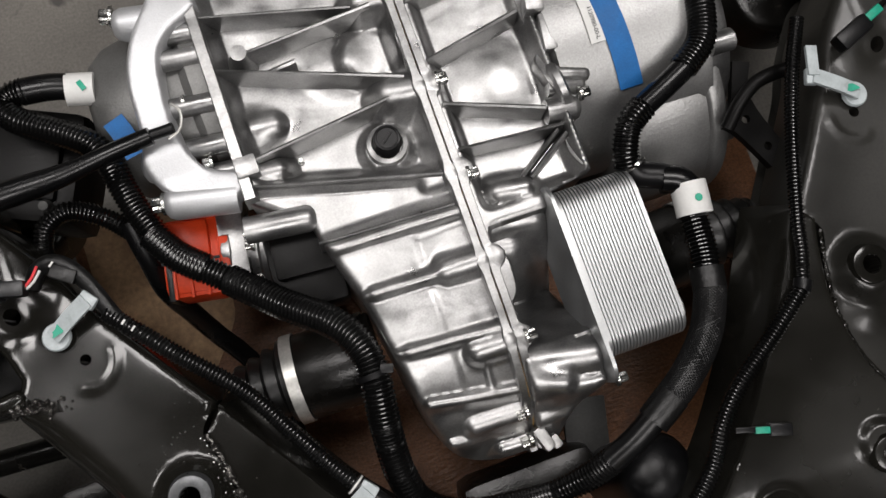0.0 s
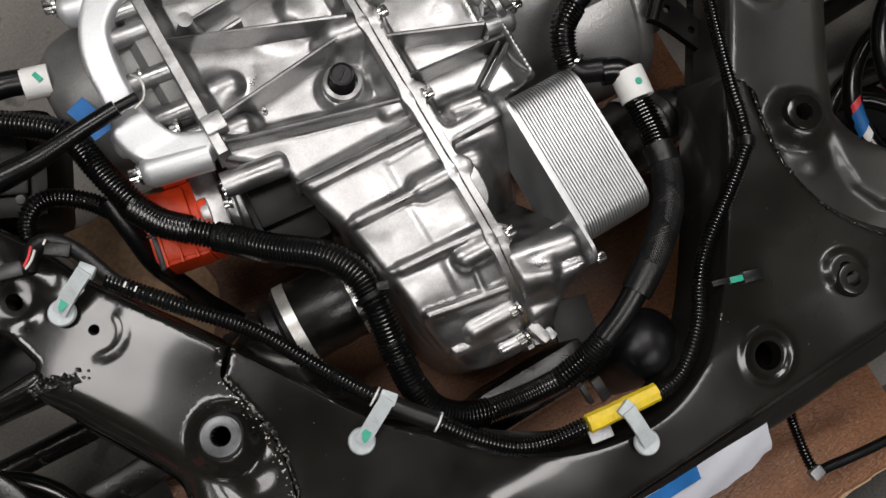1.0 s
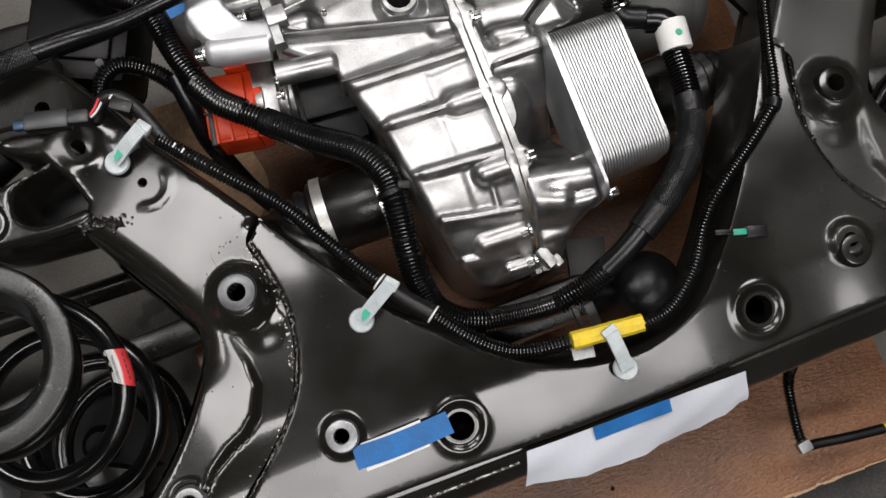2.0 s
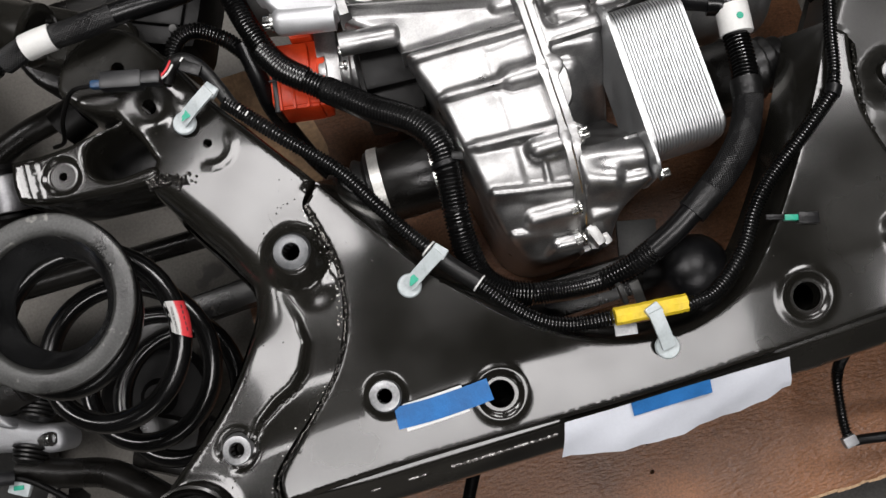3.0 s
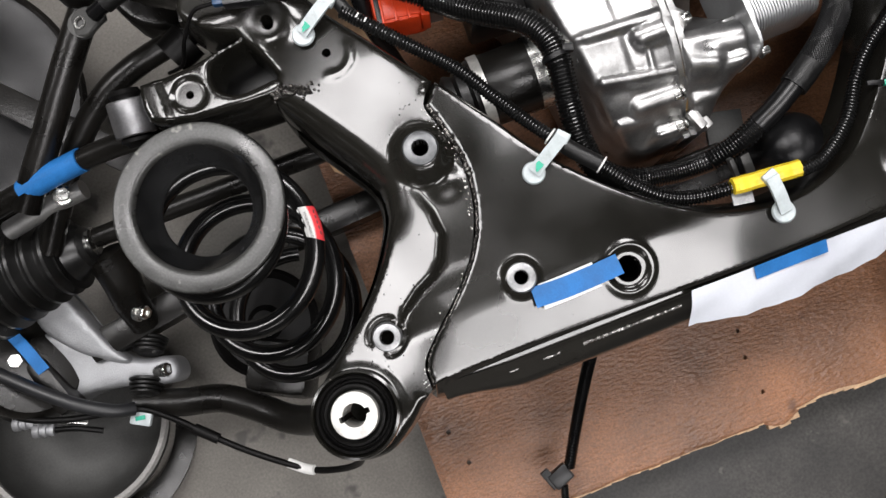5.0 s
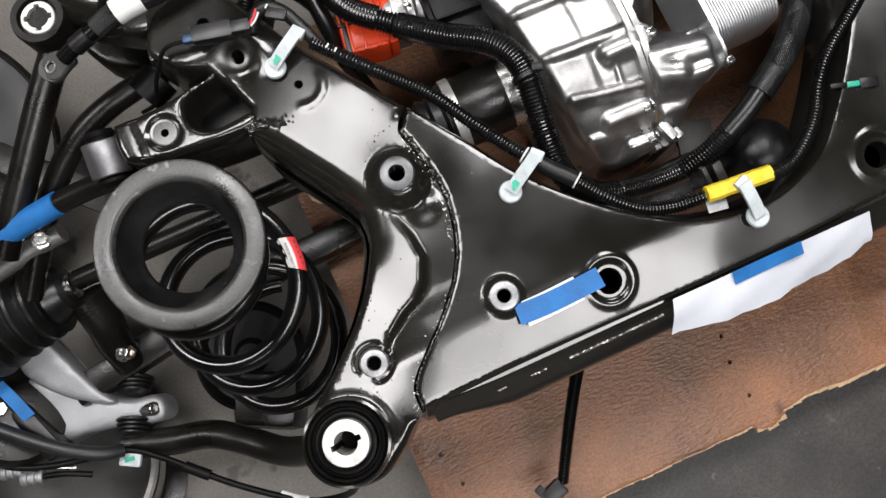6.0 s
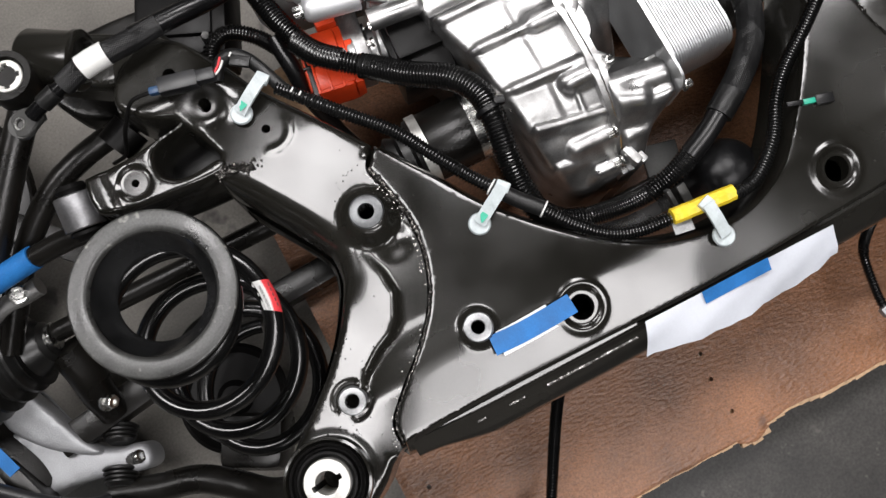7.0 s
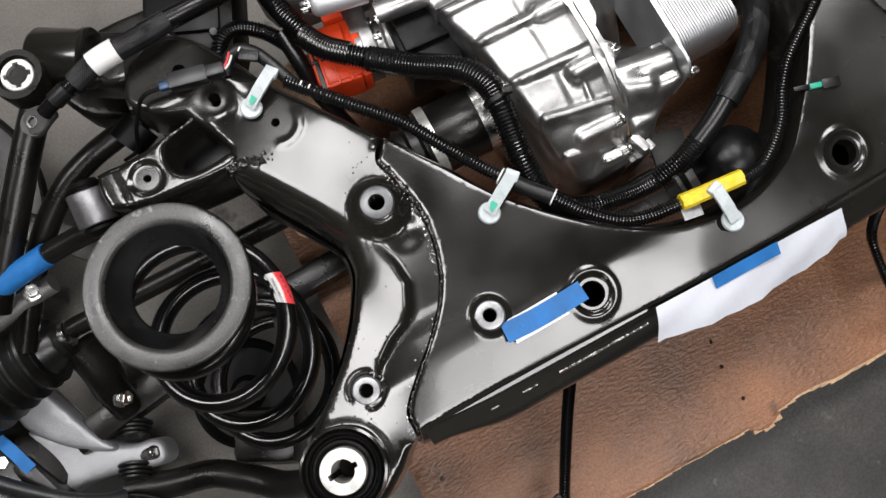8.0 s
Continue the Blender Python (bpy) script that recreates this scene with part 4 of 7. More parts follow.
    part("ring", b, M_RING, seat)
    # inner wall, darker and smoother than the ring
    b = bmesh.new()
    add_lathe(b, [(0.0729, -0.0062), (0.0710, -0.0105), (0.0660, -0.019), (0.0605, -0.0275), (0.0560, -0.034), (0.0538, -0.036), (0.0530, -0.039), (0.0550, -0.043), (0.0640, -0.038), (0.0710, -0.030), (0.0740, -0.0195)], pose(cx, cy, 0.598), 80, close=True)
    part("bore", b, M_BORE, seat, "shiny dark inner wall")
    b = bmesh.new()
    add_lathe(b, [(0.0940, -0.0115), (0.0988, -0.0110), (0.0994, -0.0090), (0.0985, -0.0074), (0.0950, -0.0082)], pose(cx, cy, 0.598), 80, close=True)
    part("rim", b, M_RUBBER, seat, "thin dark moulded rim")
    return sp


for s in (1, -1):
    build_spring(s)

# ---------------------------------------------------------------- the drive unit
unit = thing("drive_unit", "bright cast aluminium electric drive unit with ribbed housing", "drive unit", at=(0, 0.4, BOARD_Z))
SEAM_U = -0.0135


def contour(v):
    """Height of the housing's crown along the joint."""
    v = np.asarray(v, float)
    d = np.clip(0.29 - v, 0, 0.150)
    return np.where(v < 0.29, 0.350 + np.sqrt(0.155 ** 2 - d ** 2), 0.505)


def add_rib(bm, p, q, w0, w1=None, top=0.506, deep=0.05, top1=None, flare=2.2):
    """A cast rib with drafted flanks and a rounded crest between two places of the plan."""
    w1 = w1 or w0
    top1 = top if top1 is None else top1
    a, c = Vector((*p, 0)), Vector((*q, 0))
    d = (c - a).normalized()
    n = Vector((-d.y, d.x, 0))
    prof = [(-flare, -1.0), (-1.0, -0.12), (-0.72, -0.025), (0, 0.0), (0.72, -0.025), (1.0, -0.12), (flare, -1.0)]
    rows = []
    steps = 10
    for i in range(steps + 1):
        k = i / steps
        c0, w, t = a.lerp(c, k), (w0 + (w1 - w0) * k) / 2, top + (top1 - top) * k
        rows.append([bm.verts.new(c0 + n * (x * w) + Vector((0, 0, t + z * deep))) for x, z in prof])
    for r0, r1 in zip(rows, rows[1:]):
        for i in range(len(prof) - 1):
            bm.faces.new((r0[i], r0[i + 1], r1[i + 1], r1[i]))
    bm.faces.new(rows[0])
    bm.faces.new(rows[-1])


def add_ridge(bm, pts, width, deep=0.03):
    """A rounded flange rim that follows the points; each crest point may carry its own width factor."""
    prof = [(-1.35, -1.0), (-1.02, -0.10), (-0.95, -0.03), (-0.80, 0.0), (0.80, 0.0), (0.95, -0.03), (1.02, -0.10), (1.35, -1.0)]
    rows, n = [], len(pts)
    for i, (p, k) in enumerate(pts):
        d = (pts[min(i + 1, n - 1)][0] - pts[max(i - 1, 0)][0])
        d.z = 0
        d.normalize()
        side = Vector((-d.y, d.x, 0))
        rows.append([bm.verts.new(p + side * (x * width * k / 2) + Vector((0, 0, z * deep))) for x, z in prof])
    for a, c in zip(rows, rows[1:]):
        for i in range(len(prof) - 1):
            bm.faces.new((a[i], a[i + 1], c[i + 1], c[i]))
    bm.faces.new(rows[0]), bm.faces.new(rows[-1])


def lugs(v, places, reach=0.016, gain=0.7):
    """Width factor of a flange rim: wider at its bolt lugs."""
    return 1.0 + gain * max(float(smooth01(1 - abs(v - p) / reach)) for p in places)


def add_bullet(bm, p, q, r, segs=20, r1=None):
    """A cast boss lying along p-q, blunt at p and cut square at q."""
    p, q = Vector(p), Vector(q)
    L = (q - p).length
    r1 = r1 or r
    add_lathe(bm, [(0, 0), (r * 0.55, r * 0.08), (r * 0.85, r * 0.28), (r, r * 0.65), (r1, L), (0, L)], axis_pose(p, q - p), segs)


def boss_field(V, z, bosses, blend=0.0035):
    """Bosses that lie in the casting and flow into its skin."""
    for p, q, r in bosses:
        p, q = np.array(p), np.array(q)
        d = (q - p)[:2]
        t = np.clip(((V - p[:2]) @ d) / (d @ d), 0, 1)
        away = np.hypot(*(V - p[:2] - t[:, None] * d).T)
        axis = p[2] + (q[2] - p[2]) * t
        k = np.clip(away / r, 0, 1)
        h = axis + r * np.sqrt(np.maximum(1 - (0.98 * k) ** 2, 0)) - 2.2 * np.maximum(away - r, 0)
        m = np.maximum(z, h)
        z = m + blend * np.log(np.exp(np.clip((z - m) / blend, -30, 0)) + np.exp(np.clip((h - m) / blend, -30, 0)))
    return z


CASE_BOSSES = [((-0.048, 0.545, 0.488), (0.01, 0.540, 0.488), 0.0195), ((-0.048, 0.655, 0.489), (0.01, 0.652, 0.489), 0.0150), ((-0.056, 0.341, 0.495), (0.01, 0.338, 0.495), 0.0150), ((-0.052, 0.250, 0.487), (0.01, 0.249, 0.487), 0.0155), ((-0.078, 0.174, 0.446), (0.01, 0.170, 0.446), 0.0110), ((-0.052, 0.136, 0.402), (0.01, 0.134, 0.402), 0.0120), ((-0.040, 0.440, 0.483), (0.01, 0.436, 0.483), 0.0140), ((-0.192, 0.505, 0.479), (-0.24, 0.508, 0.479), 0.0140), ((-0.182, 0.560, 0.459), (-0.24, 0.566, 0.459), 0.0160)]
# low round ribs across the lower fields, and down the round of the gear housing
CASE_RIBS = [((u0, v0, float(contour(v0)) - 0.0065 + lift), (u1, v1, float(contour(v1)) - 0.0065 + lift), r) for u0, v0, u1, v1, r, lift in (
    (-0.172, 0.401, -0.020, 0.397, 0.0066, 0.0), (-0.175, 0.342, -0.128, 0.341, 0.0042, 0.001), (-0.136, 0.342, -0.050, 0.339, 0.0062, 0.001), (-0.160, 0.275, -0.115, 0.272, 0.0042, 0.001),
    (-0.122, 0.272, -0.020, 0.265, 0.0060, 0.001), (-0.118, 0.213, -0.020, 0.196, 0.0062, 0.002), (-0.108, 0.163, -0.020, 0.150, 0.0062, 0.002), (-0.050, 0.205, -0.048, 0.262, 0.0035, -0.001))]
COVER_BOSSES = [((0.066, 0.205, 0.478), (-0.02, 0.222, 0.476), 0.0190), ((0.074, 0.178, 0.474), (-0.02, 0.190, 0.466), 0.0140), ((0.024, 0.190, 0.476), (-0.02, 0.206, 0.480), 0.0160), ((0.030, 0.158, 0.436), (-0.02, 0.158, 0.436), 0.0130), ((0.056, 0.369, 0.466), (-0.02, 0.378, 0.466), 0.0180), ((0.022, 0.345, 0.458), (-0.02, 0.35, 0.458), 0.0145), ((0.056, 0.400, 0.484), (0.028, 0.404, 0.484), 0.0130)]


def case_height(V, ed):
    u, v = V[:, 0], V[:, 1]
    z = contour(v) - 0.008
    # hollow fields between the ribs of the upper part
    split = 0.495 - 0.26 * (u + 0.234)
    up = smooth01((v - split) / 0.022)
    z -= 0.034 * up * smooth01((u + 0.224) / 0.020) * smooth01((-0.020 - u) / 0.020)
    z -= 0.012 * smooth01((split - v) / 0.012) * smooth01((v - 0.405) / 0.02) * (1 - up)
    z += 0.010 * bump_at(V, (-0.09, 0.605), 0.05, 0.05, 1.0) + 0.010 * bump_at(V, (-0.205, 0.555), 0.040, 0.035, 1.0)
    z += 0.012 * up * bump_at(V, (-0.055, 0.60), 0.045, 0.02, 1.0)
    z += 0.016 * bump_at(V, (-0.071, 0.493), 0.036, 0.014, 1.0) * up
    # shallow step across the lower fields
    z -= 0.002 * smooth01((u + 0.083) / 0.012) * smooth01((0.39 - v) / 0.01) * smooth01((v - 0.2) / 0.01)
    z = boss_field(V, z, CASE_BOSSES)
    z = boss_field(V, z, CASE_RIBS, 0.0022)
    z += edge_roll(ed, 0.010)
    z += 0.0012 * np.sin(u * 60) * np.sin(v * 47)
    return z


case_outline = closed_spline([(-0.232, 0.790, 1), (-0.232, 0.640), (-0.232, 0.478, 1), (-0.212, 0.462), (-0.178, 0.436, 1), (-0.168, 0.395), (-0.150, 0.335), (-0.138, 0.270), (-0.127, 0.205), (-0.112, 0.155), (-0.078, 0.126), (SEAM_U - 0.0015, 0.122, 1), (SEAM_U - 0.0015, 0.45), (SEAM_U - 0.0015, 0.790, 1)], 6)
case_ribs, cover_ribs = [], []
bm = pressed_sheet(case_outline, [], case_height, 0.30, step=0.0022, floor=False)
for p, q, w0, w1, t0, t1 in (
        ((-0.222, 0.690), (-0.060, 0.652), 0.0035, 0.0045, 0.500, 0.500),
        ((-0.186, 0.636), (-0.040, 0.646), 0.004, 0.006, 0.500, 0.506),
        ((-0.224, 0.626), (-0.030, 0.557), 0.003, 0.006, 0.505, 0.505),
        ((-0.215, 0.518), (-0.050, 0.539), 0.005, 0.005, 0.504, 0.506),
        ((-0.232, 0.494), (-0.014, 0.438), 0.004, 0.005, 0.503, 0.506),
        ((-0.175, 0.612), (-0.136, 0.616), 0.007, 0.007, 0.486, 0.488),
        ((-0.175, 0.411), (-0.025, 0.406), 0.004, 0.004, 0.502, 0.503)):
    case_ribs.append((p, q, w0, w1, t0, 0.045, t1))
# bosses
add_lathe(bm, [(0.022, -0.05), (0.0100, -0.015), (0.0090, 0), (0, 0.0002)], pose(-0.192, 0.638, 0.500), 24)
add_lathe(bm, [(0.03, -0.05), (0.0225, -0.012), (0.0220, 0), (0.0175, 0.0015), (0.0165, -0.006), (0, -0.006)], pose(-0.071, 0.493, 0.492), 32)
add_bullet(bm, (-0.168, 0.443, 0.482), (-0.245, 0.452, 0.482), 0.0150)
# flange along the joint and at the left end
add_ridge(bm, [(Vector((SEAM_U - 0.0050, v, float(contour(v)) + 0.005)), lugs(v, (0.134, 0.17, 0.249, 0.338, 0.437, 0.540, 0.652, 0.76), gain=0.7)) for v in np.linspace(0.118, 0.79, 150)], 0.0090)
add_ridge(bm, [(Vector((-0.2275, v, 0.508)), 1.0) for v in np.linspace(0.478, 0.79, 60)], 0.0135, 0.05)
add_box(bm, (-0.221, 0.512, 0.501), (0.024, 0.022, 0.024), rot=0, bevel=0.002)
gear_case = part("gear_case", bm, M_ALU, unit, "bright ribbed casting")
for rib in case_ribs:
    bm = bmesh.new()
    add_rib(bm, *rib)
    part("rib", bm, M_ALU, gear_case)

bm = bmesh.new()
add_strip(bm, [Vector((SEAM_U, v, float(contour(v)) - 0.004)) for v in np.linspace(0.120, 0.79, 70)], 0.0016, 0.0046)
part("seal", bm, M_SEAL, unit, "thin amber sealant line")


def cover_height(V, ed):
    u, v = V[:, 0], V[:, 1]
    z = contour(v) - 0.010
    z -= 0.030 * smooth01((v - 0.385) / 0.02) * smooth01((u - 0.002) / 0.016) * smooth01((0.130 - u) / 0.018)
    z += 0.007 * bump_at(V, (0.075, 0.53), 0.06, 0.05, 1.0)
    z -= 0.240 * smooth01((u - 0.000) / 0.012) * smooth01((0.372 - v) / 0.016) * smooth01((v - 0.232) / 0.016)
    z = boss_field(V, z, COVER_BOSSES)
    z += edge_roll(ed, 0.008)
    return z


cover_outline = closed_spline([(SEAM_U + 0.0015, 0.790, 1), (SEAM_U + 0.0015, 0.5), (SEAM_U + 0.0015, 0.122, 1), (0.012, 0.120), (0.030, 0.150), (0.070, 0.172, 1), (0.076, 0.24), (0.074, 0.385, 1), (0.134, 0.396, 1), (0.136, 0.6), (0.134, 0.790, 1)], 6)
bm = pressed_sheet(cover_outline, [], cover_height, 0.30, step=0.0032, floor=False)
for p, q, w0, w1, t0, t1 in (
        ((0.000, 0.566), (0.115, 0.592), 0.005, 0.007, 0.505, 0.500),
        ((0.000, 0.640), (0.110, 0.655), 0.005, 0.005, 0.500, 0.500),
        ((0.000, 0.515), (0.108, 0.476), 0.005, 0.006, 0.503, 0.500),
        ((0.000, 0.461), (0.120, 0.452), 0.004, 0.005, 0.503, 0.502),
        ((0.058, 0.412), (0.112, 0.448), 0.005, 0.005, 0.490, 0.500),
        ((0.068, 0.408), (0.120, 0.442), 0.005, 0.005, 0.490, 0.500)):
    cover_ribs.append((p, q, w0, w1, t0, 0.05, t1))
add_ridge(bm, [(Vector((SEAM_U + 0.0052 + 0.004 * (lugs(v, (0.134, 0.17, 0.249, 0.338, 0.437, 0.540, 0.652, 0.76), gain=1.3) - 1), v, float(contour(v)) + 0.004)), lugs(v, (0.134, 0.17, 0.249, 0.338, 0.437, 0.540, 0.652, 0.76), gain=1.3)) for v in np.linspace(0.118, 0.79, 150)], 0.0100)
add_ridge(bm, [(Vector((0.129 + 0.006 * math.sin(v * 70), v, 0.488 + 0.008 * math.sin(v * 53))), lugs(v, (0.465, 0.53, 0.585, 0.66), gain=1.1)) for v in np.linspace(0.405, 0.79, 90)], 0.0090, 0.045)
gear_cover = part("gear_cover", bm, M_ALU, unit, "bright ribbed casting")
for p, q, r in (((0.150, 0.468, 0.480), (0.110, 0.474, 0.482), 0.0140), ((0.165, 0.492, 0.480), (0.120, 0.500, 0.484), 0.0110), ((0.172, 0.612, 0.492), (0.125, 0.622, 0.490), 0.0130), ((0.172, 0.500, 0.486), (0.130, 0.512, 0.488), 0.0100)):
    bm = bmesh.new()
    add_bullet(bm, p, q, r)
    part("boss", bm, M_ALU, gear_cover)
# open lug with a window, and an upright ear, on the cover's flange
bm = bmesh.new()
add_box(bm, (0.136, 0.598, 0.496), (0.022, 0.034, 0.030), rot=-12, bevel=0.005)
add_box(bm, (0.152, 0.570, 0.492), (0.036, 0.009, 0.020), rot=-8, bevel=0.003)
add_box(bm, (0.156, 0.545, 0.492), (0.030, 0.009, 0.020), rot=-8, bevel=0.003)
add_box(bm, (0.168, 0.557, 0.492), (0.009, 0.032, 0.020), rot=-8, bevel=0.003)
add_box(bm, (0.140, 0.557, 0.490), (0.016, 0.044, 0.026), rot=-8, bevel=0.004)
part("window_lug", bm, M_ALU, gear_cover)
bm = bmesh.new()
add_lathe(bm, [(0.005, 0), (0.026, 0), (0.030, 0.003), (0.030, 0.010), (0.027, 0.013), (0.005, 0.013)], axis_pose((0.128, 0.497, 0.478), (1, 0.1, 0.15)), 36, close=True)
part("ear", bm, M_ALU, gear_cover)
for rib in cover_ribs:
    bm = bmesh.new()
    add_rib(bm, *rib)
    part("rib", bm, M_ALU, gear_cover)

# lifting lug and clamp at the joint
bm = pressed_sheet(closed_spline([(-0.007, 0.352, 1), (0.004, 0.347), (0.010, 0.332), (0.0105, 0.312), (0.008, 0.296), (0.000, 0.285), (-0.007, 0.284, 1)], 5), [((0.003, 0.333), 0.0035)], lambda V, ed: 0.504 + edge_roll(ed, 0.003) - 0.10 * np.clip(0.32 - V[:, 1], 0, 1), 0.020, step=0.0062, floor=False)
part("lifting_lug", bm, M_ALU, unit)
bm = bmesh.new()
add_box(bm, (-0.008, 0.132, 0.420), (0.014, 0.030, 0.026), rot=18, bevel=0.005)
add_box(bm, (0.004, 0.124, 0.412), (0.012, 0.016, 0.026), rot=18, bevel=0.004)
part("clamp", bm, M_ALU_ROUGH, unit)

bm = bmesh.new()
add_lathe(bm, [(0, -0.008), (0.0162, -0.008), (0.0162, 0.0030), (0.0152, 0.0045), (0.0150, 0.0150), (0.0138, 0.0172), (0.0120, 0.0176), (0.0112, 0.0168), (0, 0.0168)], pose(-0.071, 0.494, 0.496), 14)
add_box(bm, (-0.071, 0.494, 0.5135), (0.015, 0.0026, 0.0030), rot=40, bevel=0.0006)
part("filler_plug", bm, M_PLASTIC, unit, "black plastic filler plug")
for at, way, r in (((0.000, 0.247, 0.500), (1, 0.05, 0), 0.0068), ((-0.022, 0.168, 0.452), (-1, 0, 0.1), 0.0068), ((-0.022, 0.134, 0.412), (-1, 0, 0.1), 0.0068), ((0.002, 0.540, 0.508), (1, 0, 0), 0.0068), ((0.000, 0.431, 0.504), (1, 0, 0), 0.0064), ((0.078, 0.172, 0.492), (1, 0, 0), 0.0056), ((-0.238, 0.446, 0.480), (-1, 0, 0), 0.0058), ((0.152, 0.480, 0.492), (1, 0, 0), 0.006), ((-0.165, 0.502, 0.494), (0, 0, 1), 0.0025)):
    bm = bmesh.new()
    add_hex_bolt(bm, at, way, r, 0.011)
    part("bolt", bm, M_BOLT, unit)

# electric motor to the right of the cover
bm = bmesh.new()
m = axis_pose((0.134, 0.565, 0.352), (1, 0, 0))
add_lathe(bm, [(0, 0), (0.120, 0), (0.152, 0.006), (0.155, 0.03), (0.157, 0.165), (0.160, 0.172), (0.160, 0.182), (0.152, 0.186), (0.0, 0.186)], m, 80)
part("motor_housing", bm, M_ALU_ROUGH, unit, "matt grey cast motor housing")
bm = bmesh.new()
add_lathe(bm, [(0, 0.186), (0.150, 0.186), (0.150, 0.205), (0.146, 0.212), (0.105, 0.218), (0.090, 0.232), (0, 0.236)], m, 64)
for i in range(10):
    a = 2 * math.pi * i / 10 + 0.2
    c = Vector((0.134 + 0.196, 0.565 + 0.158 * math.cos(a), 0.352 + 0.158 * math.sin(a)))
    add_lathe(bm, [(0, -0.016), (0.013, -0.016), (0.013, 0.012), (0.010, 0.014), (0, 0.014)], axis_pose(c, (1, 0, 0)), 16)
part("end_shield", bm, M_ALU, unit)
bm = bmesh.new()
add_lathe(bm, [(0, 0.04), (0.135, 0.04), (0.138, 0.045), (0.138, 0.058), (0.1365, 0.060), (0.1365, 0.064), (0.138, 0.066), (0.138, 0.152), (0.1425, 0.155), (0.1435, 0.158), (0.1435, 0.170), (0.141, 0.174), (0, 0.175)], axis_pose((0.155, 0.495, 0.325), (1, 0, 0)), 64)
part("water_jacket", bm, M_ALU_ROUGH, unit, "smooth grey jacket")
bm = bmesh.new()
add_bullet(bm, (0.352, 0.400, 0.400), (0.310, 0.405, 0.400), 0.0125)
part("boss", bm, M_ALU, unit)
bm = bmesh.new()
arc = [Vector((0.218, 0.565 + 0.1571 * math.sin(a), 0.352 + 0.1571 * math.cos(a))) for a in np.linspace(0.25, -0.63, 22)]
rows = []
n = len(arc)
for i, p in enumerate(arc):
    out = (p - Vector((0.218, 0.565, 0.352))).normalized()
    x0 = -0.012 + 0.010 * (i / n)
    rows.append([bm.verts.new(p + Vector((x0 + dx, 0, 0)) + out * h) for dx, h in ((-0.014, 0.0006), (0.014, 0.0006), (0.014, 0.0014), (-0.014, 0.0014))])
for a, c in zip(rows, rows[1:]):
    for i in range(4):
        bm.faces.new((a[i], a[(i + 1) % 4], c[(i + 1) % 4], c[i]))
bm.faces.new(rows[0]), bm.faces.new(rows[-1])
blue = thing("masking_tape", "wide strip of blue masking tape over the motor housing", "tape", at=(0.24, 0.5, 0.5))
part("strip", bm, M_BLUE, blue)
# paper label with a printed number beside the tape
label = thing("paper_label", "small white paper label with a printed number on the motor", "label", at=(0.205, 0.55, 0.508))
bm = bmesh.new()
rows = []
for a in np.linspace(0.2, -0.25, 10):
    out = Vector((0, math.sin(a), math.cos(a)))
    p = Vector((0.190, 0.565, 0.352)) + out * 0.1568
    rows.append([bm.verts.new(p + Vector((dx, 0, 0)) + out * h) for dx, h in ((-0.010, 0), (0.012, 0), (0.012, 0.0008), (-0.010, 0.0008))])
for a, c in zip(rows, rows[1:]):
    for i in range(4):
        bm.faces.new((a[i], a[(i + 1) % 4], c[(i + 1) % 4], c[i]))
part("sheet", bm, M_WHITE, label)
text = bpy.data.curves.new("print", "FONT")
text.body, text.size, text.align_x, text.align_y = "1120980-00-L", 0.0068, "CENTER", "CENTER"
text.extrude = 0.0001
t_ob = new("print", text)
t_ob.matrix_world = Matrix.Translation((0.1895, 0.548, 0.5092)) @ pose(0, 0, 0, 7.3, 0, 0) @ pose(0, 0, 0, 0, 0, -90)
bpy.context.view_layer.update()
t_me = bpy.data.meshes.new_from_object(t_ob.evaluated_get(bpy.context.evaluated_depsgraph_get()))
t_mat = t_ob.matrix_world.copy()
bpy.data.objects.remove(t_ob)
bm = bmesh.new()
bm.from_mesh(t_me)
bmesh.ops.transform(bm, matrix=t_mat, verts=bm.verts)
part("print", bm, M_INK, label, "printed grey digits", smooth=False)

# inverter end on the left, and its white mounting arm
bm = bmesh.new()
m = axis_pose((-0.232, 0.640, 0.375), (-1, 0, 0))
add_lathe(bm, [(0, 0), (0.118, 0), (0.118, 0.02), (0.106, 0.03), (0.100, 0.085), (0.094, 0.112), (0.080, 0.132), (0.060, 0.141), (0, 0.143)], m, 64)
part("end_housing", bm, M_ENDCAST_SHADE, unit, "matt grey domed end casting, shade put into its colour")
for u, v, z in ((-0.25, 0.600, 0.482), (-0.25, 0.555, 0.470), (-0.245, 0.652, 0.490), (-0.25, 0.527, 0.455), (-0.25, 0.68, 0.49)):
    bm = bmesh.new()
    add_bullet(bm, (u - 0.038, v + 0.006, z), (-0.226, v, z), 0.0115)
    part("boss", bm, M_ALU, unit)
for at in ((-0.268, 0.655, 0.492), (-0.265, 0.608, 0.486), (-0.258, 0.540, 0.470)):
    bm = bmesh.new()
    add_hex_bolt(bm, at, (-1, 0.1, 0), 0.0055, 0.009)
    part("bolt", bm, M_BOLT, unit)
mount = thing("mounting_bracket", "pale blasted aluminium mounting arm bolted to the drive unit's end", "bracket", at=(-0.3, 0.62, 0.5))
bm = bmesh.new()


def arm_z(V, ed):
    return 0.508 + edge_roll(ed, 0.007) - 0.012 * smooth01((0.56 - V[:, 1]) / 0.04) + 0.003 * np.sin(V[:, 1] * 30)


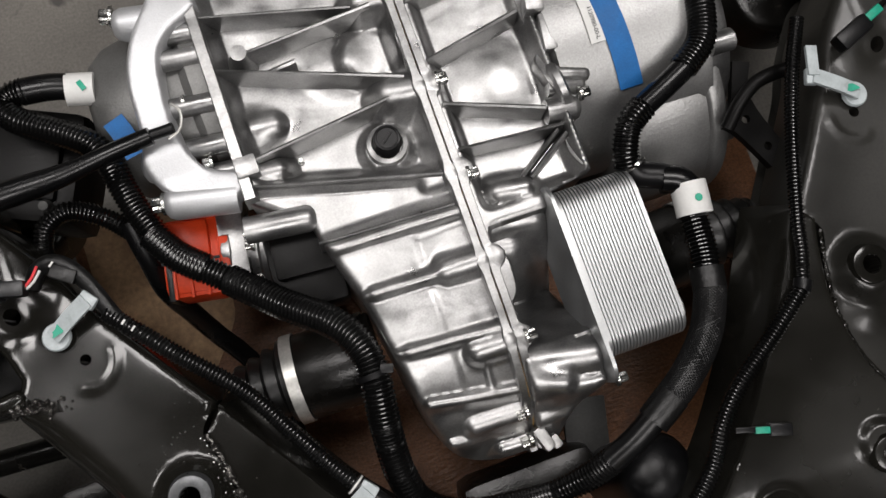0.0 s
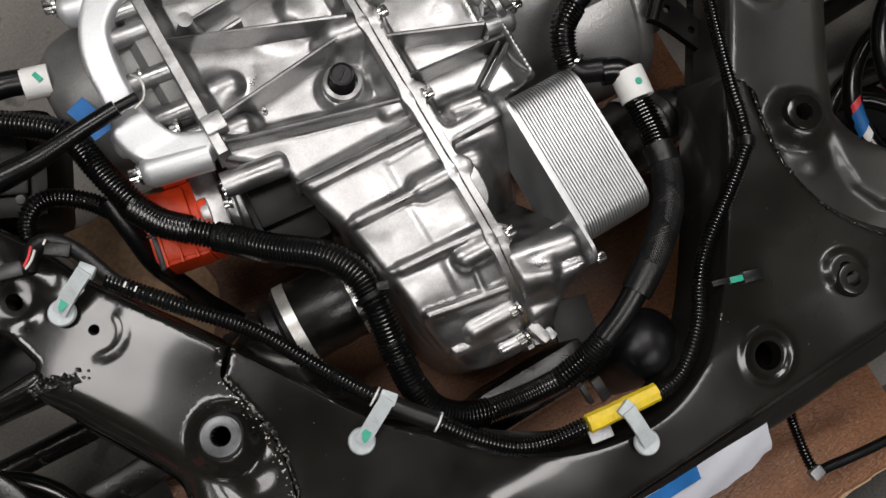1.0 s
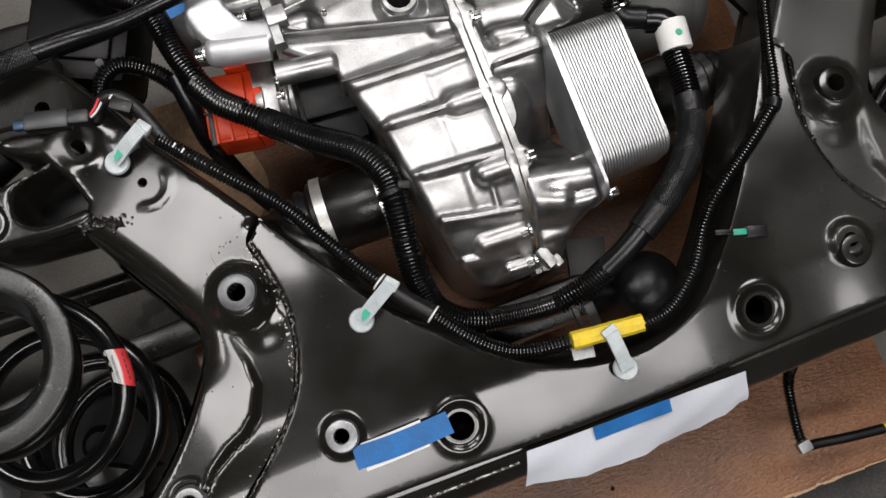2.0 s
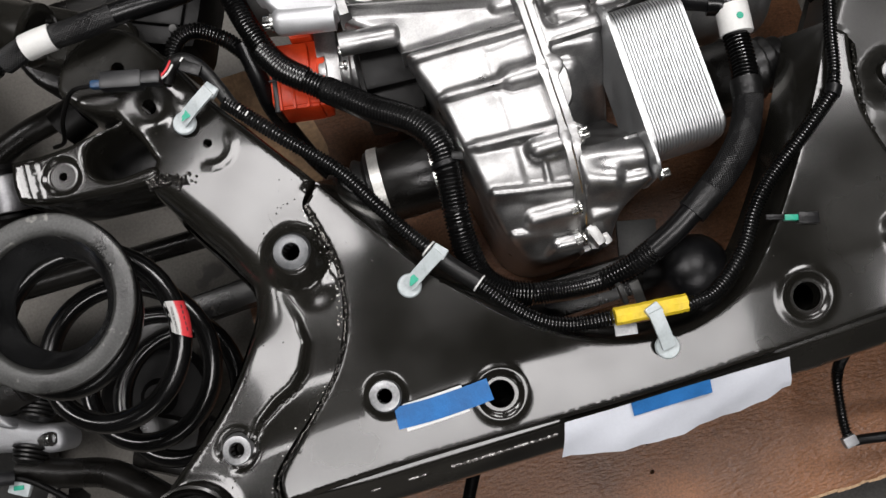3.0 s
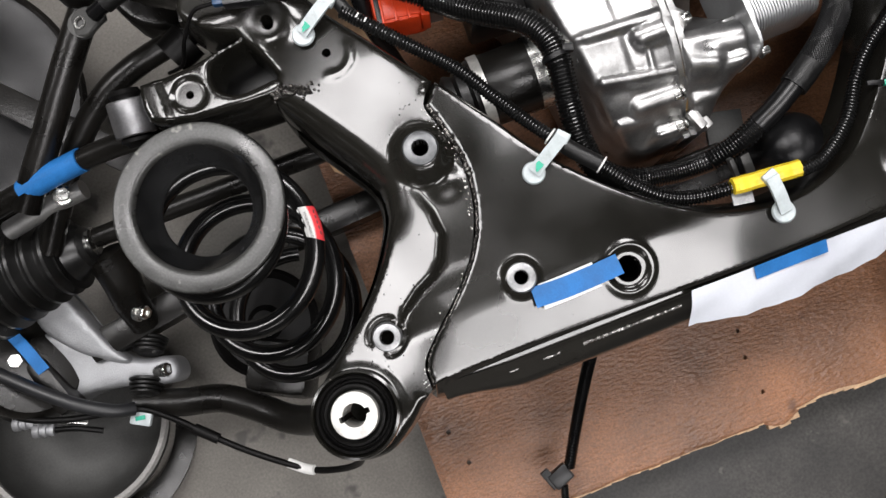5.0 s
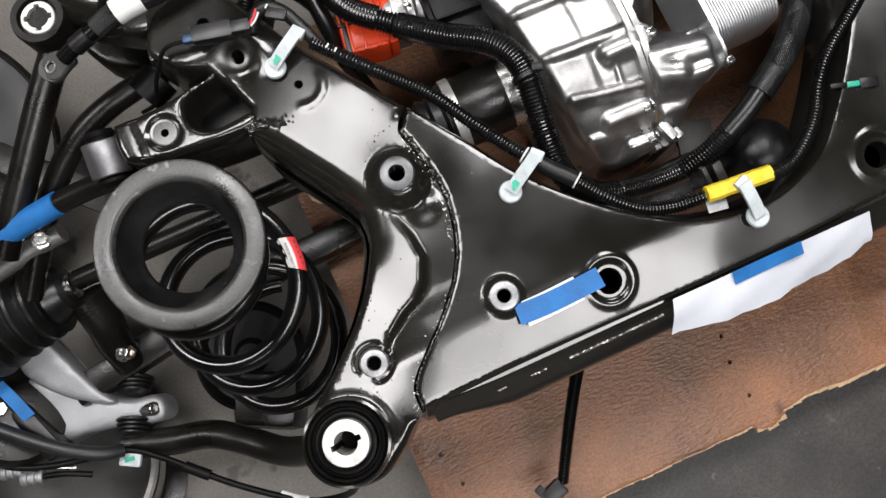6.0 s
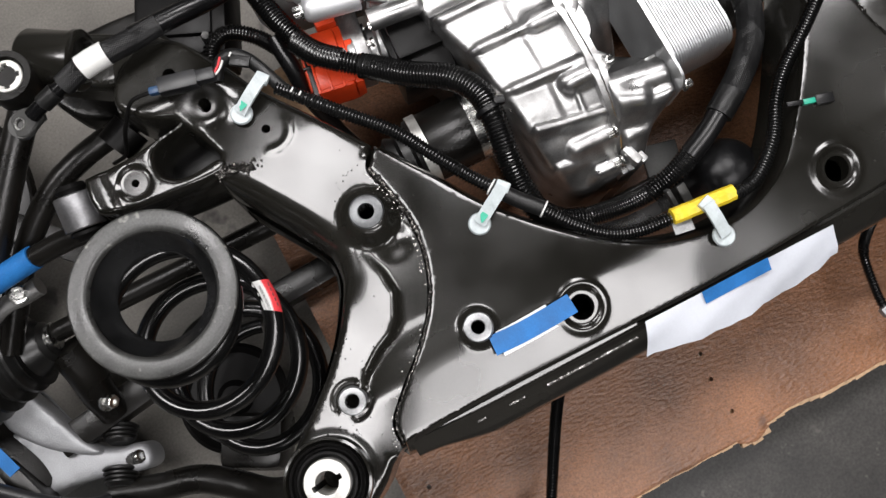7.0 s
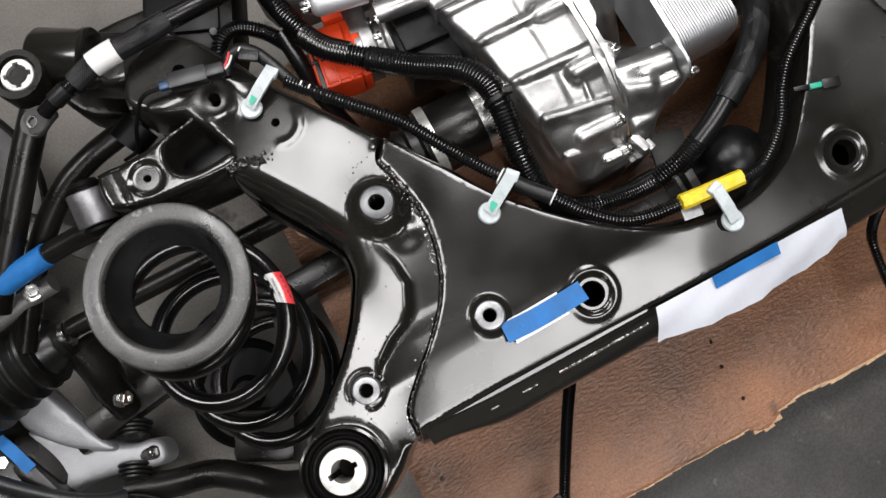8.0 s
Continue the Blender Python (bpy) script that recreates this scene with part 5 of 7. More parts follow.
bm = pressed_sheet(closed_spline([(-0.262, 0.735, 1), (-0.274, 0.717), (-0.293, 0.691), (-0.307, 0.662), (-0.314, 0.632), (-0.315, 0.602), (-0.317, 0.575), (-0.324, 0.550), (-0.318, 0.527), (-0.304, 0.508), (-0.292, 0.494), (-0.242, 0.486, 1), (-0.228, 0.494, 1), (-0.226, 0.515, 1), (-0.256, 0.526), (-0.270, 0.540), (-0.278, 0.570), (-0.280, 0.594), (-0.279, 0.617), (-0.275, 0.645), (-0.267, 0.666), (-0.250, 0.682), (-0.232, 0.691), (-0.218, 0.700, 1), (-0.220, 0.735, 1)], 7), [], arm_z, 0.026, step=0.005)
part("arm", bm, M_ALU_WHITE, mount)
for p, q, r in (((-0.318, 0.508, 0.480), (-0.240, 0.492, 0.480), 0.0190), ((-0.330, 0.558, 0.462), (-0.290, 0.550, 0.468), 0.0200), ((-0.312, 0.712, 0.490), (-0.27, 0.705, 0.490), 0.0185)):
    bm = bmesh.new()
    add_bullet(bm, p, q, r)
    part("boss", bm, M_ALU_WHITE, mount)
for at, way in (((-0.318, 0.508, 0.480), (-1, 0.2, 0)), ((-0.310, 0.722, 0.492), (-1, 0.25, 0.1))):
    bm = bmesh.new()
    add_hex_bolt(bm, at, way, 0.0085, 0.012)
    part("bolt", bm, M_BOLT, mount)
tape("masking_tape", [(-0.345, 0.618, 0.470), (-0.338, 0.598, 0.470), (-0.333, 0.575, 0.463)], 0.024, M_BLUE, "piece of blue masking tape on the grey end casting")

# black plastic cover and inner joint of the drive shaft below the case
bm = bmesh.new()
add_box(bm, (-0.198, 0.405, 0.405), (0.080, 0.100, 0.085), rot=-4, bevel=0.008)
add_box(bm, (-0.196, 0.420, 0.452), (0.066, 0.060, 0.02), rot=-4, bevel=0.004)
part("junction_cover", bm, M_RUBBER, unit, "black plastic cover")
bm = bmesh.new()
add_lathe(bm, [(0, 0), (0.036, 0), (0.037, 0.002), (0.037, 0.010), (0.030, 0.012), (0.029, 0.030), (0.037, 0.032), (0.038, 0.035), (0.038, 0.041), (0.046, 0.045), (0.048, 0.055), (0.048, 0.110), (0, 0.112)], axis_pose((-0.284, 0.452, 0.388), (1, -0.18, 0)), 48)
part("terminal_housing", bm, M_ALU, unit, "round cast aluminium terminal housing")
for k in (0.4, 1.5, 2.6):
    bm = bmesh.new()
    add_hex_bolt(bm, (-0.252 + 0.004, 0.446 + 0.038 * math.sin(k - 1.5), 0.388 + 0.038 * math.cos(k - 1.5)), (-1, 0.18, 0), 0.0048, 0.008)
    part("bolt", bm, M_BOLT, unit)
bm = bmesh.new()
add_box(bm, (0.066, 0.106, 0.296), (0.056, 0.085, 0.008), rot=-14, bevel=0.002)
part("mount_plate", bm, M_IRON, unit, "flat grey mounting plate")
bm = bmesh.new()
add_lathe(bm, [(0, -0.12), (0.040, -0.12), (0.045, -0.05), (0.046, -0.022), (0.043, -0.006), (0.036, 0.005), (0.025, 0.012), (0.012, 0.0155), (0, 0.0165)], axis_pose((0.105, 0.055, 0.432), (0.25, 0.1, 1)), 40)
part("lower_mount", bm, M_PLASTIC, unit, "domed black mount")
bm = bmesh.new()
add_box(bm, (-0.03, 0.072, 0.300), (0.17, 0.06, 0.12), rot=0, bevel=0.02)
part("lower_bracket", bm, M_STEEL_ARM, unit, "black bracket under the gear case")
orange = thing("high_voltage_connector", "bright orange high-voltage connector with moulded ribs", "connector", at=(-0.32, 0.48, 0.40))
bm = bmesh.new()
add_box(bm, (-0.314, 0.458, 0.380), (0.074, 0.088, 0.080), rot=-10, bevel=0.010)
add_box(bm, (-0.322, 0.424, 0.384), (0.060, 0.026, 0.066), rot=-10, bevel=0.008)
add_box(bm, (-0.316, 0.476, 0.402), (0.050, 0.044, 0.050), rot=-10, bevel=0.006)
add_box(bm, (-0.283, 0.436, 0.396), (0.012, 0.066, 0.056), rot=-10, bevel=0.003)
part("body", bm, M_ORANGE, orange)
for k in range(4):
    bm = bmesh.new()
    add_box(bm, (-0.342 + 0.018 * k, 0.437 - 0.003 * k, 0.4200), (0.0035, 0.046, 0.006), rot=-10, bevel=0.001)
    part("rib", bm, M_ORANGE, orange)
bm = bmesh.new()
add_box(bm, (-0.292, 0.515, 0.412), (0.03, 0.035, 0.04), rot=-8, bevel=0.005)
part("lever", bm, M_ORANGE, orange)
bm = bmesh.new()
add_box(bm, (-0.315, 0.4515, 0.4185), (0.074, 0.0035, 0.008), rot=-10, bevel=0.001)
add_box(bm, (-0.345, 0.448, 0.395), (0.008, 0.070, 0.052), rot=-10, bevel=0.002)
part("latch", bm, M_PLASTIC, orange, "black plastic latch frame")
bm = bmesh.new()
add_box(bm, (-0.268, 0.465, 0.385), (0.030, 0.10, 0.07), rot=-8, bevel=0.003)
part("adapter", bm, M_ALU, orange, "cast aluminium adapter")

# oil cooler
cooler = thing("oil_cooler", "silver stacked-plate oil cooler with fine parallel ridges", "oil cooler", at=(0.12, 0.29, 0.42))


def rounded_plate(bm, u0, u1, v0, v1, z0, z1, r, lean=0.0):
    pts = []
    for cx, cz, a0 in ((v1 - r, z1 - r, 0), (v0 + r, z1 - r, 90), (v0 + r, z0 + r, 180), (v1 - r, z0 + r, 270)):
        for k in range(7):
            a = radians(a0 + 15 * k)
            pts.append((cx + r * math.cos(a), cz + r * math.sin(a)))
    A = [bm.verts.new((u0 + lean * (y - v0), y, z)) for y, z in pts]
    B = [bm.verts.new((u1 + lean * (y - v0), y, z)) for y, z in pts]
    for i in range(len(pts)):
        j = (i + 1) % len(pts)
        bm.faces.new((A[i], A[j], B[j], B[i]))
    bm.faces.new(A)
    bm.faces.new(B)


bm = bmesh.new()
rounded_plate(bm, 0.0715, 0.0755, 0.170, 0.392, 0.400, 0.5195, 0.022)
part("base_plate", bm, M_COOL, cooler)
NP = 23
bm = bmesh.new()
rounded_plate(bm, 0.0755, 0.1655, 0.1995, 0.3795, 0.4165, 0.5090, 0.026)
part("core", bm, M_COOL, cooler)
bm = bmesh.new()
rounded_plate(bm, 0.0755, 0.0797, 0.195, 0.384, 0.412, 0.5135, 0.026)
part("end_plate", bm, M_COOL, cooler)
bm = bmesh.new()
rounded_plate(bm, 0.0795, 0.0817, 0.195, 0.384, 0.412, 0.5135, 0.026)
fin = part("plate", bm, M_COOL, cooler, "bright ridged plate")
for i in range(1, NP):
    ob = new("plate", fin.data)
    ob.parent = cooler
    ob.location = (i * 0.0864 / NP, 0, 0)
bm = bmesh.new()
rounded_plate(bm, 0.1650, 0.1672, 0.197, 0.382, 0.414, 0.512, 0.026)
part("end_plate", bm, M_COOL, cooler)
bm = bmesh.new()
add_lathe(bm, [(0, -0.004), (0.016, -0.004), (0.016, 0.012), (0.0135, 0.014), (0, 0.014)], axis_pose((0.168, 0.222, 0.462), (1, 0, 0)), 24)
part("port", bm, M_COOL, cooler)

# ---------------------------------------------------------------- hoses
hose = thing("coolant_hose", "thick black corrugated coolant hose looping round the drive unit", "hose", at=(-0.17, 0.2, 0.45))
H1 = [(-0.426, 0.683, 0.462), (-0.446, 0.681, 0.462), (-0.454, 0.668, 0.464), (-0.440, 0.649, 0.466), (-0.416, 0.632, 0.466), (-0.392, 0.616, 0.465), (-0.373, 0.598, 0.464), (-0.363, 0.575, 0.463), (-0.357, 0.543, 0.462), (-0.347, 0.505, 0.460), (-0.326, 0.456, 0.455), (-0.280, 0.412, 0.455)]
H2 = [(-0.280, 0.412, 0.455), (-0.232, 0.366, 0.472), (-0.186, 0.326, 0.492), (-0.166, 0.288, 0.500), (-0.165, 0.246, 0.498)]
H3 = [(-0.165, 0.252, 0.499), (-0.167, 0.235, 0.496), (-0.170, 0.210, 0.490)]
H4 = [(-0.170, 0.212, 0.490), (-0.172, 0.178, 0.478), (-0.172, 0.155, 0.468)]
H5 = [(-0.172, 0.158, 0.468), (-0.164, 0.122, 0.452), (-0.140, 0.097, 0.440), (-0.110, 0.084, 0.434)]
H6 = [(-0.112, 0.085, 0.434), (-0.060, 0.076, 0.428), (-0.015, 0.073, 0.436)]
H7 = [(-0.018, 0.073, 0.436), (0.020, 0.080, 0.452), (0.050, 0.092, 0.472)]
H8 = [(0.046, 0.090, 0.470), (0.075, 0.104, 0.482), (0.108, 0.124, 0.492)]
H9 = [(0.104, 0.121, 0.491), (0.148, 0.150, 0.496), (0.184, 0.184, 0.497), (0.206, 0.222, 0.495), (0.212, 0.242, 0.493)]
H10 = [(0.212, 0.240, 0.493), (0.220, 0.275, 0.490), (0.225, 0.318, 0.488)]
for name, pts, r, mat in (("corrugated_sleeve", H1, 0.0158, 0), ("corrugated_sleeve", H2, 0.0178, 0), ("corrugated_sleeve", H3, 0.0176, 0), ("corrugated_sleeve", H4, 0.0172, 0), ("corrugated_sleeve", H5, 0.0172, 0), ("shallow_sleeve", H6, 0.0146, 1), ("corrugated_sleeve", H7, 0.0155, 0), ("smooth_hose", H8, 0.0145, M_HOSE), ("braided_sleeve", H9, 0.0170, M_BRAID), ("corrugated_sleeve", H10, 0.0165, 0)):
    sleeve = part(name, corrugated(pts, r) if mat == 0 else corrugated(pts, r, 0.0040, 0.0009) if mat == 1 else braid(pts, r) if mat is M_BRAID else swept(pts, r), M_LOOM if mat in (0, 1) else mat, hose)
    if mat is M_BRAID:
        tagged(sleeve, kind="stuff")
bm = bmesh.new()
add_lathe(bm, [(0.0172, -0.003), (0.0188, -0.003), (0.0188, 0.003), (0.0172, 0.003)], axis_pose((-0.1655, 0.262, 0.4995), (0.05, -1, -0.06)), 28, close=True)
add_box(bm, (-0.150, 0.264, 0.512), (0.014, 0.010, 0.010), rot=-20, bevel=0.002)
part("cable_tie", bm, M_PLASTIC, hose)
part("taped_joint", swept([(0.098, 0.117, 0.490), (0.116, 0.128, 0.493), (0.130, 0.137, 0.495)], 0.0183), M_TAPEB, hose)
part("taped_joint", swept([(0.2085, 0.228, 0.4945), (0.212, 0.242, 0.493), (0.215, 0.256, 0.492)], 0.0186), M_TAPEB, hose)
part("shallow_sleeve", corrugated([(-0.345, 0.487, 0.458), (-0.326, 0.456, 0.455), (-0.300, 0.431, 0.455)], 0.0174, 0.0045, 0.0008), M_LOOM, hose)
bm = swept([(0.205, 0.360, 0.488), (0.222, 0.352, 0.490), (0.230, 0.335, 0.489), (0.228, 0.310, 0.488)], 0.0165)
part("elbow", bm, M_HOSE, hose, "smooth black moulded elbow")
part("marking_tape", swept([(0.2305, 0.346, 0.4895), (0.2285, 0.328, 0.489), (0.2255, 0.306, 0.488)], 0.0202), M_WHITE, hose, "white tape band with a green dot")
bm = bmesh.new()
add_lathe(bm, [(0, 0), (0.0045, 0), (0.004, 0.0006), (0, 0.0008)], axis_pose((0.229, 0.326, 0.5092), (0.03, 0.0, 1)), 10)
part("paint_dot", bm, M_GREEN, hose)

hose2 = thing("coolant_hose", "black corrugated coolant hose running over the motor to the oil cooler", "hose", at=(0.25, 0.45, 0.5))
part("corrugated_sleeve", corrugated([(0.330, 0.640, 0.520), (0.316, 0.575, 0.520), (0.306, 0.522, 0.520), (0.292, 0.488, 0.520), (0.262, 0.465, 0.518)], 0.0165), M_LOOM, hose2)
part("smooth_hose", swept([(0.267, 0.467, 0.518), (0.235, 0.452, 0.516), (0.205, 0.439, 0.512)], 0.0135), M_HOSE, hose2)
part("corrugated_sleeve", corrugated([(0.207, 0.440, 0.512), (0.186, 0.426, 0.510), (0.174, 0.402, 0.502), (0.172, 0.384, 0.495)], 0.0160), M_LOOM, hose2)
part("elbow", swept([(0.175, 0.388, 0.492), (0.182, 0.374, 0.488), (0.205, 0.364, 0.488), (0.226, 0.350, 0.489)], 0.0150), M_PLASTIC, hose2, "black quick connector elbow")
bm = bmesh.new()
add_lathe(bm, [(0.0162, -0.002), (0.0185, -0.002), (0.0185, 0.002), (0.0162, 0.002)], axis_pose((0.178, 0.382, 0.490), (0.3, -0.9, 0)), 24, close=True)
part("clip_ring", bm, M_BOLT, hose2, "wire spring clip")

part("smooth_hose", swept([(-0.368, 0.515, 0.437), (-0.364, 0.470, 0.412), (-0.362, 0.437, 0.382), (-0.352, 0.412, 0.340), (-0.338, 0.380, 0.290), (-0.310, 0.330, 0.250), (-0.290, 0.260, 0.235), (-0.285, 0.190, 0.230)], 0.0125, 14), M_HOSE, hose)
# the curled end of the same hose, with its marking tape
part("smooth_hose", swept([(-0.432, 0.683, 0.462), (-0.400, 0.680, 0.459), (-0.368, 0.672, 0.452)], 0.0150), M_HOSE, hose)
part("marking_tape", swept([(-0.386, 0.673, 0.455), (-0.366, 0.669, 0.452), (-0.352, 0.666, 0.450)], 0.0185), M_WHITE, hose, "white tape band with a green mark")
bm = bmesh.new()
add_box(bm, (-0.366, 0.667, 0.4705), (0.006, 0.012, 0.0015), rot=20, bevel=0.0005)
part("paint_mark", bm, M_GREEN, hose)

cable = thing("breather_hose", "smooth black cable with a wire ring end over the casting", "cable", at=(-0.38, 0.56, 0.5))
part("cable", swept([(-0.525, 0.541, 0.556), (-0.46, 0.548, 0.545), (-0.40, 0.556, 0.528), (-0.345, 0.566, 0.522), (-0.300, 0.570, 0.524)], lambda q: 0.0140 - 0.0045 * float(smooth01((q - 0.08) / 0.10))), M_HOSE, cable)
part("wire_ring", swept([(-0.286, 0.560, 0.526), (-0.272, 0.566, 0.527), (-0.266, 0.584, 0.528), (-0.274, 0.596, 0.528)], 0.0016, 8), M_MACH, cable, "bright wire end")
part("tip", swept([(-0.302, 0.570, 0.524), (-0.278, 0.570, 0.526)], 0.0060), M_PLASTIC, cable)

loop = thing("rubber_hose", "soft black rubber hose bent in a loop", "hose", at=(-0.45, 0.5, 0.44))
part("hose", corrugated([(-0.452, 0.470, 0.440), (-0.460, 0.500, 0.450), (-0.448, 0.530, 0.458), (-0.420, 0.540, 0.455), (-0.385, 0.520, 0.440), (-0.36, 0.490, 0.41)], 0.0118, 0.0042, 0.0018, 14), M_LOOM, loop)

# ---------------------------------------------------------------- wiring loom round the opening
loom = thing("wiring_loom", "thin black corrugated wiring loom clipped along the subframe opening", "wiring", at=(0, 0.05, TOP))
L = [(-0.395, 0.408, 0.530), (-0.340, 0.344, 0.528), (-0.290, 0.288, 0.524), (-0.258, 0.233, 0.524)]
L2 = [(-0.258, 0.233, 0.524), (-0.234, 0.193, 0.524), (-0.216, 0.166, 0.525)]
L3 = [(-0.217, 0.168, 0.525), (-0.196, 0.138, 0.526), (-0.172, 0.110, 0.527)]
L4 = [(-0.172, 0.110, 0.526), (-0.146, 0.076, 0.522), (-0.114, 0.046, 0.518), (-0.080, 0.032, 0.516), (-0.036, 0.026, 0.520)]
L5 = [(0.045, 0.014, 0.525), (0.085, 0.020, 0.520), (0.131, 0.055, 0.518), (0.160, 0.096, 0.520), (0.190, 0.126, 0.522), (0.245, 0.164, 0.524), (0.293, 0.200, 0.526)]
L6 = [(0.293, 0.200, 0.526), (0.306, 0.235, 0.526), (0.316, 0.270, 0.525), (0.345, 0.350, 0.523), (0.376, 0.420, 0.520), (0.410, 0.480, 0.515)]
for pts, r, kind in ((L, 0.0096, 1), (L2, 0.0094, 1), (L3, 0.0104, 0), (L4, 0.0098, 1), (L5, 0.0096, 1), (L6, 0.0082, 1)):
    part("conduit" if kind else "taped_section", corrugated(pts, r, 0.0042, 0.0019, 12) if kind else swept(pts, r, 10), M_LOOM if kind else M_TAPEB, loom)
part("taped_section", swept([(-0.458, 0.458, 0.520), (-0.446, 0.470, 0.529), (-0.428, 0.472, 0.535), (-0.411, 0.457, 0.535), (-0.399, 0.432, 0.532), (-0.388, 0.402, 0.530), (-0.378, 0.387, 0.530)], 0.0088, 12, flat=0.8), M_TAPEB, loom)
bm = bmesh.new()
add_box(bm, (-0.420, 0.456, 0.5405), (0.026, 0.014, 0.008), rot=-35, bevel=0.002)
part("tape_fold", bm, M_TAPEB, loom)
for p in ((-0.427, 0.468, 0.5455), (-0.379, 0.392, 0.5395), (-0.372, 0.383, 0.539)):
    bm = bmesh.new()
    add_box(bm, p, (0.006, 0.002, 0.0015), rot=40, bevel=0.0004)
    part("tape_scrap", bm, M_WHITE, loom, "scrap of white tape")
bm = bmesh.new()
tw = random.Random(12)
line = resample(spline([(-0.036, 0.0265, 0.5235), (-0.02, 0.0245, 0.5245), (0.0, 0.0225, 0.5255), (0.026, 0.0195, 0.5265), (0.052, 0.0170, 0.5265)], 10), 0.006)
wob = [tw.uniform(0.96, 1.05) for _ in line] + [1.0] * 4
add_sweep(bm, [p + Vector((0, 0, tw.uniform(-0.0006, 0.0006))) for p in line], lambda q: 0.0104 * wob[int(q / 0.0061)], 8, flat=0.75)
part("yellow_tape", bm, M_YELLOW, loom, "crumpled bright yellow tape wrap", smooth=False)
part("cable_tie", swept([(0.289, 0.196, 0.526), (0.2925, 0.2, 0.526), (0.296, 0.206, 0.526)], 0.0098, 10, 0.002), M_PLASTIC, loom)
for p, d in (((-0.216, 0.166, 0.525), (0.55, -0.83, 0)), ((-0.172, 0.110, 0.527), (0.6, -0.8, 0))):
    bm = bmesh.new()
    add_lathe(bm, [(0.0095, -0.001), (0.0112, -0.001), (0.0112, 0.001), (0.0095, 0.001)], axis_pose(p, d), 20, close=True)
    part("tape_end", bm, M_WHITE, loom, "white tape end")


def build_clip(foot, head, mark=True, tab=None):
    """A milky plastic clip: round foot on the sheet, flat tapering tongue up to the loom."""
    c = thing("loom_clip", "milky white plastic loom clip marked with green paint", "clip", "loom clips", (foot[0], foot[1], foot[2]))
    bm = bmesh.new()
    add_lathe(bm, [(0, 0), (0.0145, 0), (0.0145, 0.002), (0.0130, 0.0040), (0, 0.0045)], pose(*foot), 28)
    part("foot", bm, M_CLIP, c)
    f, h = Vector(foot), Vector(head)
    d = (h - f)
    ang = math.degrees(math.atan2(d.y, d.x))
    bm = bmesh.new()
    add_strip(bm, spline([f + Vector((0, 0, 0.006)), f.lerp(h, 0.5) + Vector((0, 0, 0.010)), h + Vector((0, 0, 0.010))], 5), 0.0160, 0.0045)
    add_box(bm, tuple(h + Vector((0, 0, 0.008))), (0.014, 0.018, 0.009), rot=ang + 12, bevel=0.002)
    part("tongue", bm, M_CLIP, c)
    if tab:
        bm = bmesh.new()
        add_strip(bm, spline([h + Vector((0, 0, 0.011)), Vector(tab) + Vector((0, 0, 0.010))], 4), 0.012, 0.0045)
        part("tab", bm, M_CLIP, c)
    if mark:
        bm = bmesh.new()
        p = f.lerp(h, 0.22)
        wr = random.Random(int(foot[0] * 1000))
        loopv = [Vector((0.0115 * math.cos(a) * wr.uniform(0.75, 1.1), 0.0048 * math.sin(a) * wr.uniform(0.6, 1.15), 0)) for a in np.linspace(0, 2 * math.pi, 15)[:-1]]
        m = pose(p.x, p.y, p.z + 0.0134, 0, 0, ang + 10)
        bm.faces.new([bm.verts.new(m @ q) for q in loopv])
        bmesh.ops.solidify(bm, geom=bm.faces[:], thickness=0.0008)
        part("paint_mark", bm, M_GREEN, c, "green paint mark")


build_clip((-0.450, 0.402, 0.517), (-0.406, 0.424, 0.529))
build_clip((-0.250, 0.133, 0.514), (-0.205, 0.158, 0.526))
build_clip((0.012, -0.024, 0.514), (0.006, 0.020, 0.527), mark=False)
build_clip((0.436, 0.377, 0.517), (0.387, 0.408, 0.526), tab=(0.398, 0.440, 0.524))
teal = thing("loom_clip", "small black clip with a teal end on the subframe", "clip", at=(0.2, 0.075, TOP))
bm = bmesh.new()
add_box(bm, (0.197, 0.074, 0.5165), (0.016, 0.007, 0.006), rot=-17, bevel=0.001)
part("teal_end", bm, M_GREEN, teal, "teal plastic end")
bm = bmesh.new()
add_box(bm, (0.216, 0.068, 0.5165), (0.024, 0.013, 0.007), rot=-17, bevel=0.0015)
add_box(bm, (0.180, 0.080, 0.517), (0.022, 0.006, 0.004), rot=-17, bevel=0.001)
part("body", bm, M_PLASTIC, teal)
bracket = thing("loom_bracket", "small bright folded steel bracket under the yellow tape", "bracket", at=(-0.02, 0.01, TOP))
bm = bmesh.new()
add_box(bm, (-0.026, 0.012, 0.5135), (0.026, 0.020, 0.003), rot=-10, bevel=0.001)
part("plate", bm, M_STEEL_SHEEN, bracket)
bm = bmesh.new()
add_box(bm, (0.005, 0.046, 0.490), (0.012, 0.030, 0.004), rot=8, bevel=0.001, tilt=(25, 0))
add_box(bm, (-0.012, 0.050, 0.486), (0.006, 0.026, 0.010), rot=8, bevel=0.001, tilt=(25, 0))
part("tongue", bm, M_IRON, bracket)

